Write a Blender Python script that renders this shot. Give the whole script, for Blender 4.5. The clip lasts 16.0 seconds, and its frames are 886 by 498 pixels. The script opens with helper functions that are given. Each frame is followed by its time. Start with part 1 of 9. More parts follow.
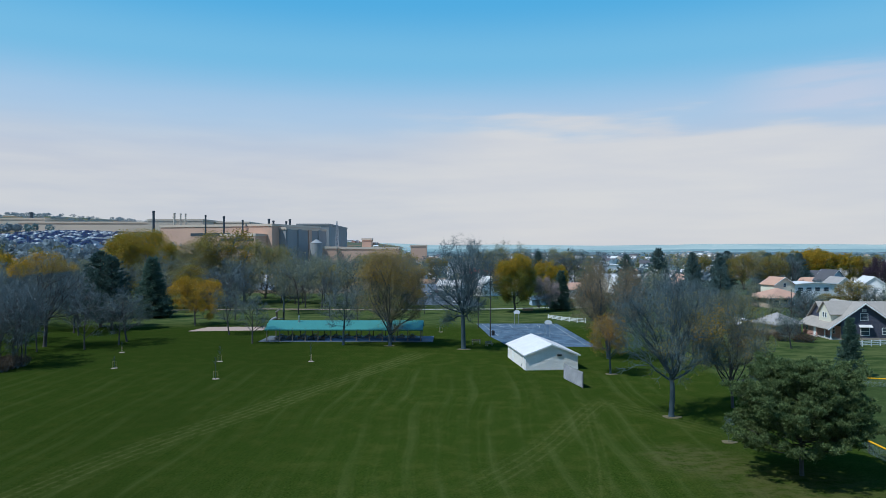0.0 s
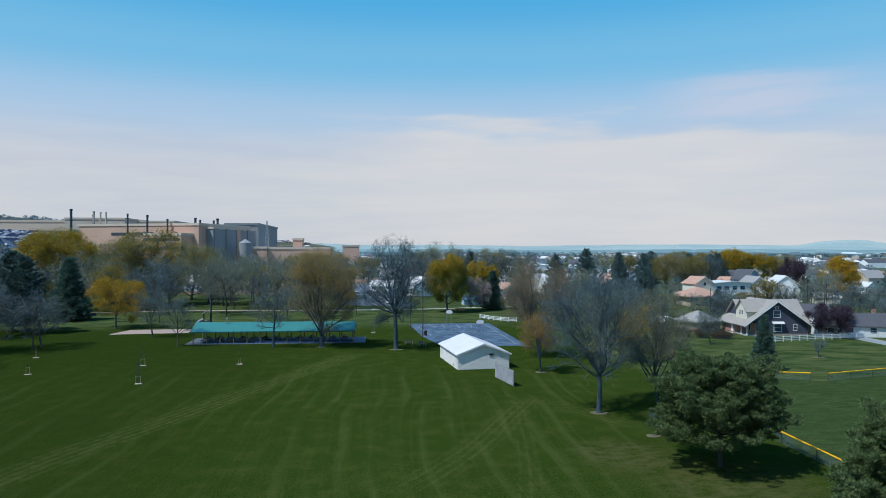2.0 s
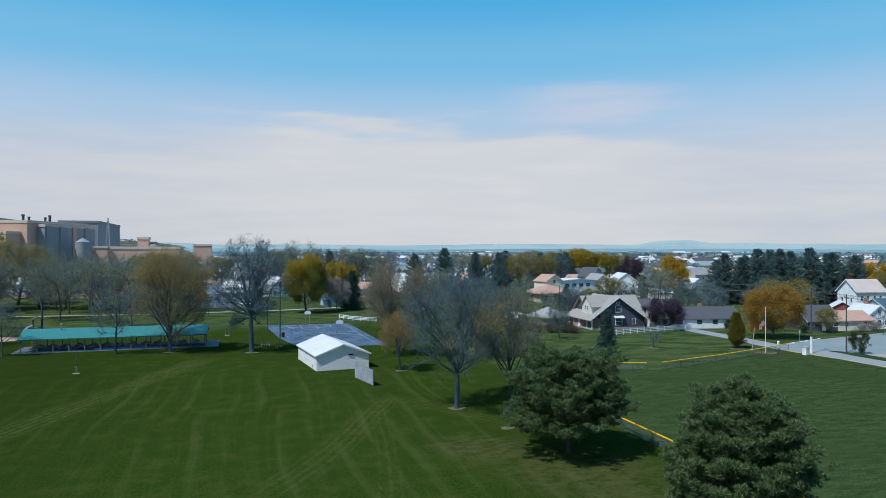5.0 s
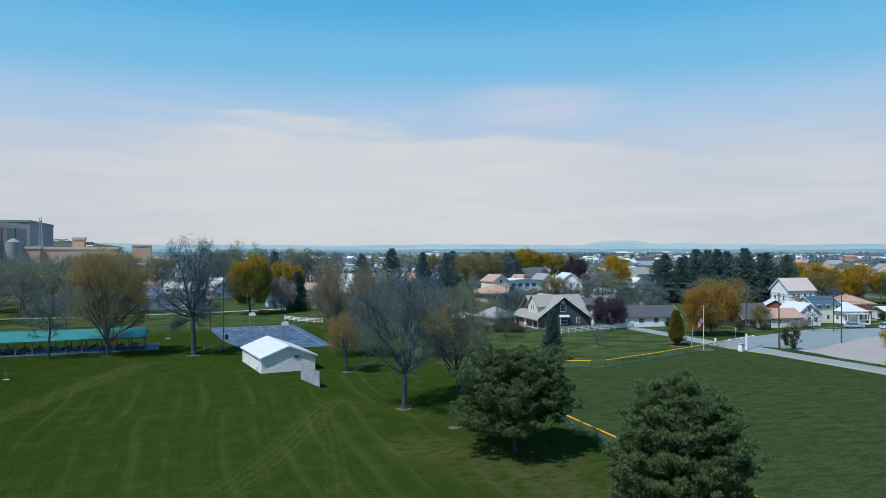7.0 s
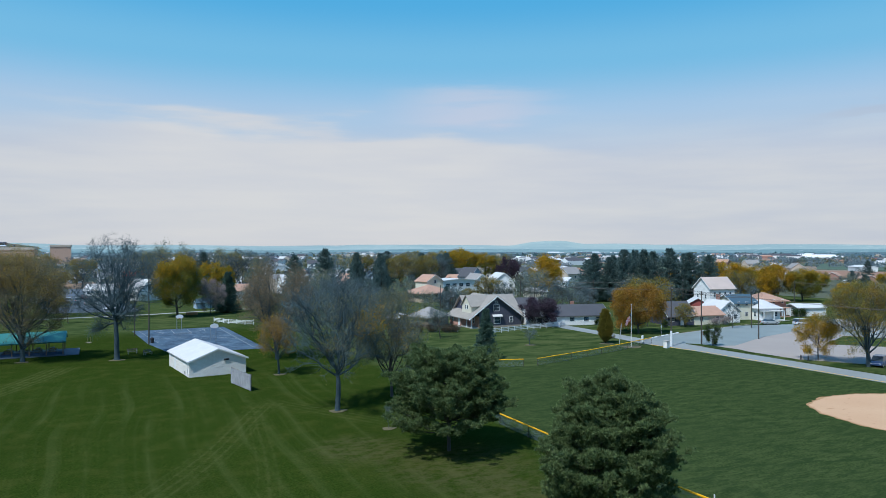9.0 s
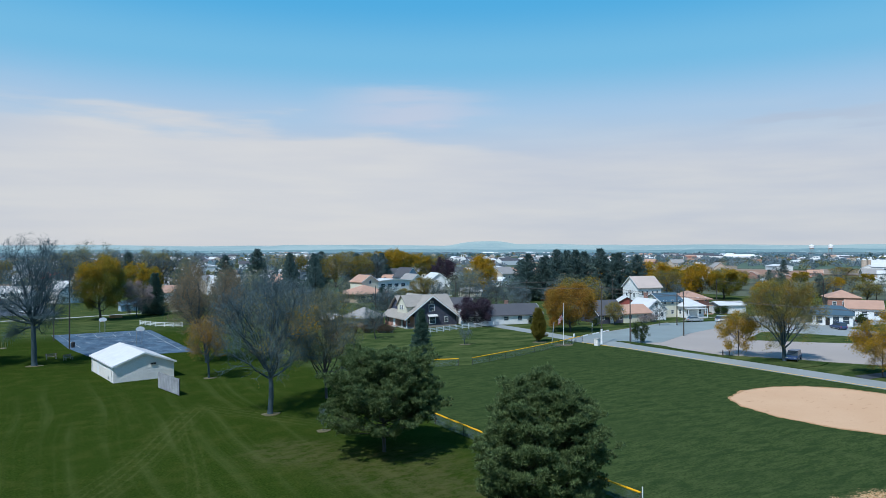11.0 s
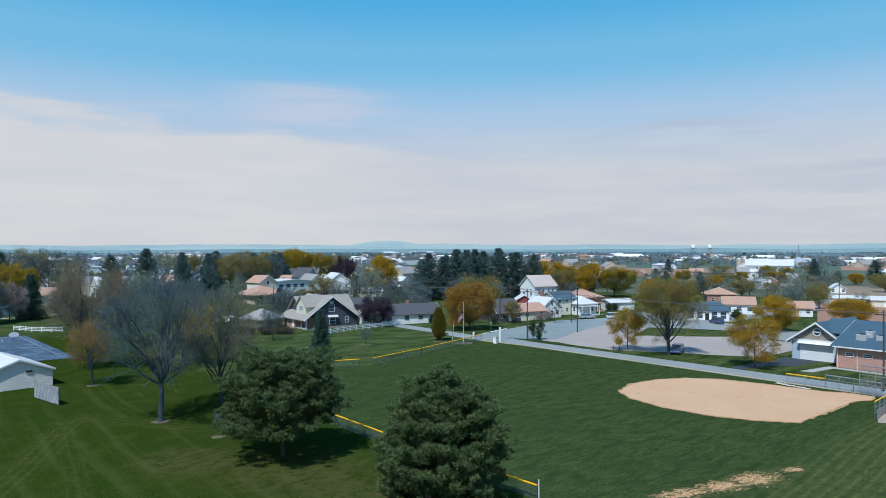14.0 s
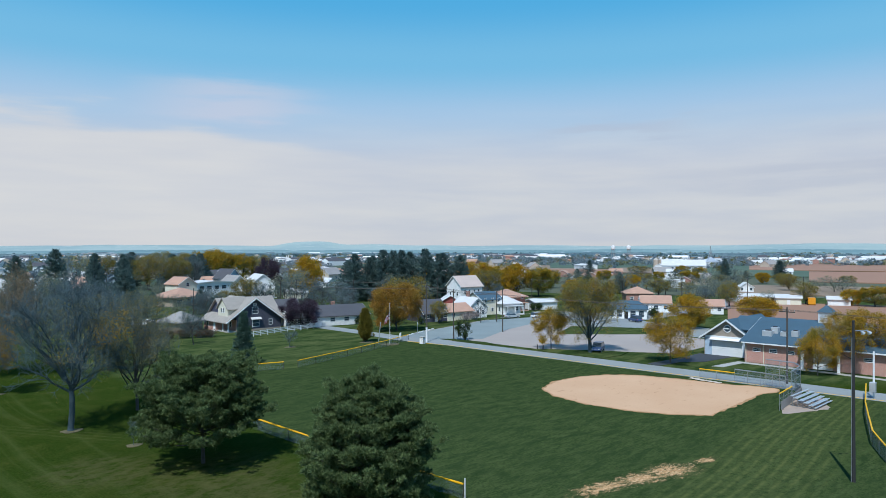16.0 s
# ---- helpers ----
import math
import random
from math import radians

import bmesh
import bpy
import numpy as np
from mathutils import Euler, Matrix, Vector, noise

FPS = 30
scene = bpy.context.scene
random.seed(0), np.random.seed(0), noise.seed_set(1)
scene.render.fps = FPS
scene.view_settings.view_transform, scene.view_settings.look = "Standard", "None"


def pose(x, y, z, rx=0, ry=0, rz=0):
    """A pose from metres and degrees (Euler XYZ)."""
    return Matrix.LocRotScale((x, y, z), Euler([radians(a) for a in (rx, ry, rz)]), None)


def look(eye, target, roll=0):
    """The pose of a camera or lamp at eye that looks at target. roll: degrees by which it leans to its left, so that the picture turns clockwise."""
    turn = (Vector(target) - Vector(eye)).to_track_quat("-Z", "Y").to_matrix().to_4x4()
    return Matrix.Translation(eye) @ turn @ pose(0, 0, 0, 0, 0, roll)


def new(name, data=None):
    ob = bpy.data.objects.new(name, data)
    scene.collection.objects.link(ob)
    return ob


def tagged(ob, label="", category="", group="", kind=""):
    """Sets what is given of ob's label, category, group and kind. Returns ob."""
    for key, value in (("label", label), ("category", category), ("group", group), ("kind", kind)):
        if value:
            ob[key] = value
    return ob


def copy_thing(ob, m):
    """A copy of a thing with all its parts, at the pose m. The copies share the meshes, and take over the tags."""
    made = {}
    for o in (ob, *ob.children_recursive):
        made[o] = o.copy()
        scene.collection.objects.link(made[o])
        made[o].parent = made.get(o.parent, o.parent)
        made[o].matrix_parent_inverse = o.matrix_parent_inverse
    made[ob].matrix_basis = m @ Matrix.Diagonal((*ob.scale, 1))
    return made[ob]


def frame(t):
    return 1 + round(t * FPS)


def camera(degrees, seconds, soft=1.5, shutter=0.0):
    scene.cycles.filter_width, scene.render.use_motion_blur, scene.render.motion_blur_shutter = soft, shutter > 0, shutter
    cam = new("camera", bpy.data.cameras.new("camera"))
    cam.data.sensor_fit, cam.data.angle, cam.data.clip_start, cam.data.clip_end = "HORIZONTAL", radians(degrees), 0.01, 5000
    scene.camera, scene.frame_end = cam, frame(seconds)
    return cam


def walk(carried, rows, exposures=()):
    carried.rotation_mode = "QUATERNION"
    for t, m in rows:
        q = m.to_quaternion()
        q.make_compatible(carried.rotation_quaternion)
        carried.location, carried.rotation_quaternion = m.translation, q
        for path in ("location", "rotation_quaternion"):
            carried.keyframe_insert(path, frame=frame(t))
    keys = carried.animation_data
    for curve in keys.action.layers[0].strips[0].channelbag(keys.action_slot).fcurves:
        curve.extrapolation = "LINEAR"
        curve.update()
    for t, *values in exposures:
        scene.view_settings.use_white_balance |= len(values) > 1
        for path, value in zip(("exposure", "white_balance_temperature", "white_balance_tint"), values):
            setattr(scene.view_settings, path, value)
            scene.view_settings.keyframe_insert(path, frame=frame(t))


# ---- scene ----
# ---- camera ----
EYE_Z = 20.0
cam = camera(64.92, 16.0, soft=0.4)
TURNS = [  # seconds, heading to the right, tilt, lean (degrees)
    (0.0, 0.0, 0.0, 0.0), (0.5, 1.33, 0.0, 0.0), (1.0, 2.68, 0.01, -0.02), (1.5, 4.06, 0.02, -0.05),
    (2.0, 5.54, 0.02, -0.05), (2.5, 7.18, 0.02, -0.07), (3.0, 9.11, 0.02, -0.06), (3.5, 11.26, 0.01, -0.03),
    (4.0, 13.50, 0.0, -0.02), (4.5, 15.49, -0.01, -0.02), (7.0, 21.38, 0.01, 0.02), (7.5, 22.66, 0.02, 0.02),
    (8.0, 23.98, 0.02, 0.03), (8.5, 25.35, 0.03, 0.03), (9.0, 26.78, 0.03, 0.04), (11.5, 33.38, 0.04, 0.07),
    (12.0, 34.67, 0.04, 0.07), (12.5, 35.99, 0.04, 0.07), (13.0, 37.40, 0.02, 0.07), (13.5, 38.81, 0.02, 0.06),
    (14.0, 40.24, 0.01, 0.05), (14.5, 41.71, 0.01, 0.04), (15.0, 43.22, 0.02, 0.04), (15.5, 44.74, 0.04, 0.04),
    (16.0, 46.27, 0.06, 0.05)]
walk(cam, [(t, pose(0, 0, EYE_Z, 90 + p, r, -h)) for t, h, p, r in TURNS],
     exposures=[(0.0, 0.02, 6080, 8), (16.0, 0.02, 6080, 8)])

# ---- sky and sun ----
SUN_AZ, SUN_EL = 244.5, 56.0     # degrees clockwise from +y, and above the horizon
world = bpy.data.worlds.new("sky")
scene.world = world
world.use_nodes = True
wt = world.node_tree
wt.nodes.clear()


def wn(kind, operation="", data_type="", interpolation_type="", use_clamp=False):
    n = wt.nodes.new(kind)
    if operation:
        n.operation, n.use_clamp = operation, use_clamp
    if data_type:
        n.data_type = data_type
    if interpolation_type:
        n.interpolation_type = interpolation_type
    return n


def wmath(op, a, b=None, c=None, clamp=False):
    n = wn("ShaderNodeMath", op, use_clamp=clamp)
    for i, v in enumerate((a, b, c)):
        if v is None:
            continue
        if isinstance(v, (int, float)):
            n.inputs[i].default_value = v
        else:
            wt.links.new(v, n.inputs[i])
    return n.outputs[0]


def wmix(f, a, b):
    n = wn("ShaderNodeMix", data_type="RGBA")
    for s, v in ((0, f), (6, a), (7, b)):
        if isinstance(v, (int, float)):
            n.inputs[s].default_value = v
        elif isinstance(v, tuple):
            n.inputs[s].default_value = v
        else:
            wt.links.new(v, n.inputs[s])
    return n.outputs[2]


w_sky = wn("ShaderNodeTexSky")
w_sky.sky_type, w_sky.sun_disc = "NISHITA", False
w_sky.sun_elevation, w_sky.sun_rotation = radians(SUN_EL), radians(SUN_AZ)
w_sky.altitude, w_sky.air_density, w_sky.dust_density, w_sky.ozone_density = 100, 1.0, 1.2, 2.5
w_co = wn("ShaderNodeTexCoord")
w_sep = wn("ShaderNodeSeparateXYZ")
wt.links.new(w_co.outputs["Generated"], w_sep.inputs[0])
w_el = w_sep.outputs[2]
# clear blue aloft, whitening in the haze towards the horizon
w_ramp = wn("ShaderNodeValToRGB")
wt.links.new(w_el, w_ramp.inputs[0])
cr = w_ramp.color_ramp
cr.interpolation = "EASE"
cr.elements[0].position, cr.elements[0].color = 0.0, (0.60, 0.64, 0.70, 1)
cr.elements[1].position, cr.elements[1].color = 1.0, (0.03, 0.22, 0.66, 1)
for pos, colr in ((0.10, (0.57, 0.62, 0.73)), (0.185, (0.42, 0.60, 0.79)), (0.26, (0.21, 0.53, 0.78)), (0.34, (0.10, 0.44, 0.76)), (0.5, (0.09, 0.34, 0.66))):
    e = cr.elements.new(pos)
    e.color = (*colr, 1)
# a long flat cloud bank with a clear upper edge ahead, melting into haze on both sides
w_map = wn("ShaderNodeMapping")
w_map.inputs["Scale"].default_value = (1.4, 1.4, 11.0)
w_map.inputs["Location"].default_value = (3.1, 0.6, 0.25)
wt.links.new(w_co.outputs["Generated"], w_map.inputs[0])
w_n1 = wn("ShaderNodeTexNoise")
w_n1.inputs["Scale"].default_value, w_n1.inputs["Detail"].default_value, w_n1.inputs["Roughness"].default_value = 2.3, 6, 0.5
wt.links.new(w_map.outputs[0], w_n1.inputs["Vector"])
w_wave = wmath("SUBTRACT", w_n1.outputs[0], 0.5)
w_az = wmath("MULTIPLY", wmath("ARCTAN2", w_sep.outputs[0], w_sep.outputs[1]), 180 / math.pi)
w_deg = wmath("MULTIPLY", wmath("ARCSINE", w_el), 180 / math.pi)


def wband(v, a, b, c, d):
    """1 between b and c, fading to 0 at a and d."""
    n1, n2 = wn("ShaderNodeMapRange", interpolation_type="SMOOTHSTEP"), wn("ShaderNodeMapRange", interpolation_type="SMOOTHSTEP")
    for n, lo, hi, p, q in ((n1, a, b, 0.0, 1.0), (n2, c, d, 1.0, 0.0)):
        wt.links.new(v, n.inputs[0])
        for k, val in ((1, lo), (2, hi), (3, p), (4, q)):
            n.inputs[k].default_value = val
    return wmath("MULTIPLY", n1.outputs[0], n2.outputs[0])


w_low = wmath("ADD", w_deg, wmath("MULTIPLY", w_wave, 3.0))
# haze everywhere, thinning upwards; the bank; a rosy streak over it; thin grey streaks further round
w_fall = wmath("ADD", w_low, wmath("MULTIPLY", wmath("MAXIMUM", wmath("SUBTRACT", w_az, 26.0), 0.0), 0.13))
w_haze = wband(w_low, -90, -80, 5.0, 12.6)
w_bank = wmath("MULTIPLY", wband(wmath("ADD", w_fall, wmath("MULTIPLY", w_wave, 4.0)), -90, -80, 9.0, 10.5), wband(w_az, -7, 6, 27, 48))
w_strk = wmath("MULTIPLY", wband(wmath("ADD", wmath("ADD", w_deg, wmath("MULTIPLY", w_wave, 7.0)), wmath("MULTIPLY", w_az, -0.03)), 9.2, 10.4, 10.8, 12.2), wband(w_az, 20, 29, 30, 39))
w_rag = wmath("ADD", w_low, wmath("MULTIPLY", w_wave, 4.0))
w_grey = wmath("ADD", wmath("MULTIPLY", wband(w_rag, 8.4, 9.0, 9.4, 10.0), wband(w_az, 53, 58, 62, 68)), wmath("MULTIPLY", wband(w_rag, 4.6, 5.4, 6.2, 7.4), wband(w_az, 60, 73, 95, 120)))
w_n2 = wn("ShaderNodeTexNoise")
w_n2.inputs["Scale"].default_value, w_n2.inputs["Detail"].default_value = 4.2, 5
wt.links.new(w_map.outputs[0], w_n2.inputs["Vector"])
w_cl = wmix(wband(w_n2.outputs[0], 0.2, 0.8, 2, 3), (0.60, 0.61, 0.66, 1), (0.73, 0.705, 0.685, 1))
w_vis = wmix(wmath("MULTIPLY", w_haze, 0.85), w_ramp.outputs[0], w_cl)
w_vis = wmix(wmath("MULTIPLY", w_bank, 0.9), w_vis, wmix(0.5, w_cl, (0.80, 0.76, 0.73, 1)))
w_vis = wmix(wmath("MULTIPLY", w_strk, 0.45), w_vis, (0.76, 0.68, 0.72, 1))
w_vis = wmix(wmath("MULTIPLY", w_grey, 0.42), w_vis, (0.50, 0.53, 0.62, 1))
# the sky model carries the light; the seen tones ride on it
w_sc = wt.nodes.new("ShaderNodeVectorMath")
w_sc.operation = "SCALE"
w_sc.inputs[3].default_value = 0.05
wt.links.new(w_sky.outputs[0], w_sc.inputs[0])
w_all = wmix(0.12, w_vis, w_sc.outputs[0])
w_bg = wn("ShaderNodeBackground")
w_bg.inputs[1].default_value = 1.0
wt.links.new(w_all, w_bg.inputs[0])
w_out = wn("ShaderNodeOutputWorld")
wt.links.new(w_bg.outputs[0], w_out.inputs[0])

sun = new("sun", bpy.data.lights.new("sun", "SUN"))
sun.data.energy, sun.data.angle, sun.data.color = 4.1, radians(0.6), (0.985, 1.0, 0.97)
sa, se = radians(SUN_AZ), radians(SUN_EL)
sun.matrix_world = look((0, 0, 60), (-math.sin(sa) * math.cos(se), -math.cos(sa) * math.cos(se), 60 - math.sin(se)))


# ---- materials ----
class Mat:
    """A small node builder."""

    def __init__(self, name):
        self.m = bpy.data.materials.new(name)
        self.m.use_nodes = True
        self.t = self.m.node_tree
        self.b = self.t.nodes["Principled BSDF"]
        self.co = None

    def n(self, kind):
        return self.t.nodes.new(kind)

    def put(self, sock, v):
        if isinstance(v, (int, float)):
            sock.default_value = v
        elif isinstance(v, tuple):
            sock.default_value = v if len(v) == len(sock.default_value) else (*v, 1)
        else:
            self.t.links.new(v, sock)

    def coords(self, kind="Object"):
        if self.co is None:
            self.co = self.n("ShaderNodeTexCoord")
        return self.co.outputs[kind]

    def world_pos(self):
        return self.n("ShaderNodeNewGeometry").outputs["Position"]

    def mapped(self, vec, scale=(1, 1, 1), rot=(0, 0, 0), loc=(0, 0, 0)):
        x = self.n("ShaderNodeMapping")
        self.t.links.new(vec, x.inputs[0])
        x.inputs["Scale"].default_value, x.inputs["Rotation"].default_value, x.inputs["Location"].default_value = scale, rot, loc
        return x.outputs[0]

    def noise(self, vec, scale, detail=4, rough=0.55, dist=0.0):
        x = self.n("ShaderNodeTexNoise")
        self.t.links.new(vec, x.inputs["Vector"])
        x.inputs["Scale"].default_value, x.inputs["Detail"].default_value = scale, detail
        x.inputs["Roughness"].default_value, x.inputs["Distortion"].default_value = rough, dist
        return x.outputs[0]

    def math(self, op, a, b=None, c=None, clamp=False):
        x = self.n("ShaderNodeMath")
        x.operation, x.use_clamp = op, clamp
        for i, v in enumerate((a, b, c)):
            if v is not None:
                self.put(x.inputs[i], v)
        return x.outputs[0]

    def step(self, v, lo, hi, a=0.0, b=1.0):
        x = self.n("ShaderNodeMapRange")
        x.interpolation_type = "SMOOTHSTEP"
        self.put(x.inputs[0], v)
        for i, k in enumerate((lo, hi, a, b)):
            x.inputs[i + 1].default_value = k
        return x.outputs[0]

    def mix(self, f, a, b, blend="MIX"):
        x = self.n("ShaderNodeMix")
        x.data_type, x.blend_type = "RGBA", blend
        self.put(x.inputs[0], f)
        self.put(x.inputs[6], a)
        self.put(x.inputs[7], b)
        return x.outputs[2]

    def bump(self, h, strength=0.3, dist=0.02):
        x = self.n("ShaderNodeBump")
        self.t.links.new(h, x.inputs["Height"])
        x.inputs["Strength"].default_value, x.inputs["Distance"].default_value = strength, dist
        self.t.links.new(x.outputs[0], self.b.inputs["Normal"])

    def done(self, colour, rough=0.8, metal=0.0, spec=0.4):
        self.put(self.b.inputs["Base Color"], colour)
        self.put(self.b.inputs["Roughness"], rough)
        self.b.inputs["Metallic"].default_value = metal
        self.b.inputs["Specular IOR Level"].default_value = spec
        return self.m


def plain(name, c, rough=0.8, var=0.25, scale=1.5, fine=14.0, metal=0.0, bump=0.15, spec=0.4, stretch=(1, 1, 1)):
    """A weathered surface: broad stains and fine grain over a base colour, a little different on every copy."""
    k = Mat(name)
    v = k.mapped(k.coords(), stretch)
    broad, grain = k.noise(v, scale, 3), k.noise(v, fine, 4)
    dark, light = tuple(x * (1 - var) for x in c), tuple(min(1, x * (1 + var * 0.7)) for x in c)
    base = k.mix(broad, dark, light)
    base = k.mix(k.math("MULTIPLY", grain, 0.35), base, tuple(x * (1 - var) for x in c))
    rnd = k.n("ShaderNodeObjectInfo").outputs["Random"]
    base = k.mix(k.math("MULTIPLY", rnd, var * 0.5), base, tuple(x * 0.75 for x in c))
    if bump:
        k.bump(grain, bump, 0.02)
    return k.done(base, k.math("ADD", rough - 0.08, k.math("MULTIPLY", broad, 0.16)), metal, spec)


def leafy(name, a, b, c2=None, rough=0.65):
    """Leaves: every island of the mesh takes its own tone between two colours."""
    k = Mat(name)
    r = k.n("ShaderNodeNewGeometry").outputs["Random Per Island"]
    big = k.noise(k.coords(), 0.45, 2)
    base = k.mix(r, a, b)
    if c2:
        base = k.mix(k.step(big, 0.45, 0.62), base, c2)
    rnd = k.n("ShaderNodeObjectInfo").outputs["Random"]
    base = k.mix(k.math("MULTIPLY", rnd, 0.35), base, tuple(x * 0.6 for x in a))
    k.done(base, rough, 0, 0.2)
    tr = k.n("ShaderNodeBsdfTranslucent")
    k.put(tr.inputs[0], base)
    mx = k.n("ShaderNodeMixShader")
    mx.inputs[0].default_value = 0.35
    k.t.links.new(k.b.outputs[0], mx.inputs[1])
    k.t.links.new(tr.outputs[0], mx.inputs[2])
    for o in k.t.nodes:
        if o.type == "OUTPUT_MATERIAL":
            k.t.links.new(mx.outputs[0], o.inputs[0])
    return k.m


def lines(name, c, gap, axis=2, period=0.25, rough=0.7, width=0.12, var=0.2):
    """Boards, courses or ribs: thin recessed lines across a weathered colour."""
    k = Mat(name)
    v = k.coords()
    sep = k.n("ShaderNodeSeparateXYZ")
    k.t.links.new(v, sep.inputs[0])
    saw = k.math("FRACT", k.math("DIVIDE", sep.outputs[axis], period))
    line = k.math("LESS_THAN", saw, width)
    broad, grain = k.noise(v, 0.8, 3), k.noise(v, 9, 4)
    base = k.mix(broad, tuple(x * (1 - var) for x in c), tuple(min(1, x * (1 + var * 0.6)) for x in c))
    base = k.mix(k.math("MULTIPLY", line, 0.8), base, gap)
    k.bump(k.math("ADD", k.math("MULTIPLY", line, -1.0), k.math("MULTIPLY", grain, 0.2)), 0.5, 0.02)
    return k.done(base, rough)


def bricky(name, c1, c2, mortar, bw=0.24, bh=0.08, rough=0.5):
    k = Mat(name)
    x = k.n("ShaderNodeTexBrick")
    v = k.coords()
    sep = k.n("ShaderNodeSeparateXYZ")
    k.t.links.new(v, sep.inputs[0])
    com = k.n("ShaderNodeCombineXYZ")
    k.t.links.new(k.math("ADD", sep.outputs[0], sep.outputs[1]), com.inputs[0])
    k.t.links.new(sep.outputs[2], com.inputs[1])
    k.t.links.new(com.outputs[0], x.inputs["Vector"])
    for s, q in (("Color1", c1), ("Color2", c2), ("Mortar", mortar)):
        x.inputs[s].default_value = (*q, 1)
    x.inputs["Scale"].default_value, x.inputs["Mortar Size"].default_value = 1.0, 0.012
    x.inputs["Brick Width"].default_value, x.inputs["Row Height"].default_value = bw, bh
    broad = k.noise(v, 0.5, 3)
    base = k.mix(k.math("MULTIPLY", broad, 0.5), x.outputs[0], tuple(q * 0.6 for q in c1))
    k.bump(k.math("ADD", k.math("MULTIPLY", x.outputs["Fac"], -1.0), k.math("MULTIPLY", k.noise(v, 5.0, 4), rough)), 0.5, 0.03)
    return k.done(base, 0.85)


def track(k, p, sep, ax, ay, bx, by, half, amount, b, tone=(0.105, 0.11, 0.036)):
    """A beaten way over the grass: wavering ruts between two points."""
    dx, dy = bx - ax, by - ay
    ln = math.hypot(dx, dy)
    nx, ny = -dy / ln, dx / ln
    off = k.math("ADD", k.math("MULTIPLY", sep.outputs[0], nx), k.math("MULTIPLY", sep.outputs[1], ny))
    off = k.math("ADD", k.math("SUBTRACT", off, ax * nx + ay * ny), k.math("MULTIPLY", k.math("SUBTRACT", k.noise(p, 0.022, 0), 0.5), 8.0))
    far = k.math("ABSOLUTE", off)
    along = k.math("ADD", k.math("MULTIPLY", sep.outputs[0], dx / ln), k.math("MULTIPLY", sep.outputs[1], dy / ln))
    a0 = ax * dx / ln + ay * dy / ln
    inside = k.math("MULTIPLY", k.step(along, a0 - 3, a0 + 6), k.step(along, a0 + ln - 8, a0 + ln, 1, 0))
    ruts = k.math("ABSOLUTE", k.math("SUBTRACT", k.math("FRACT", k.math("DIVIDE", off, 0.95)), 0.5))
    rut = k.math("ADD", k.math("MULTIPLY", k.step(ruts, 0.2, 0.5), 0.7), 0.3)
    m = k.math("MULTIPLY", k.step(far, half * 0.35, half, 1, 0), k.math("MULTIPLY", inside, rut))
    m = k.math("MULTIPLY", m, k.step(k.noise(p, 0.9, 5, 0.7), 0.3, 0.62))
    return k.mix(k.math("MULTIPLY", m, amount), b, tone)


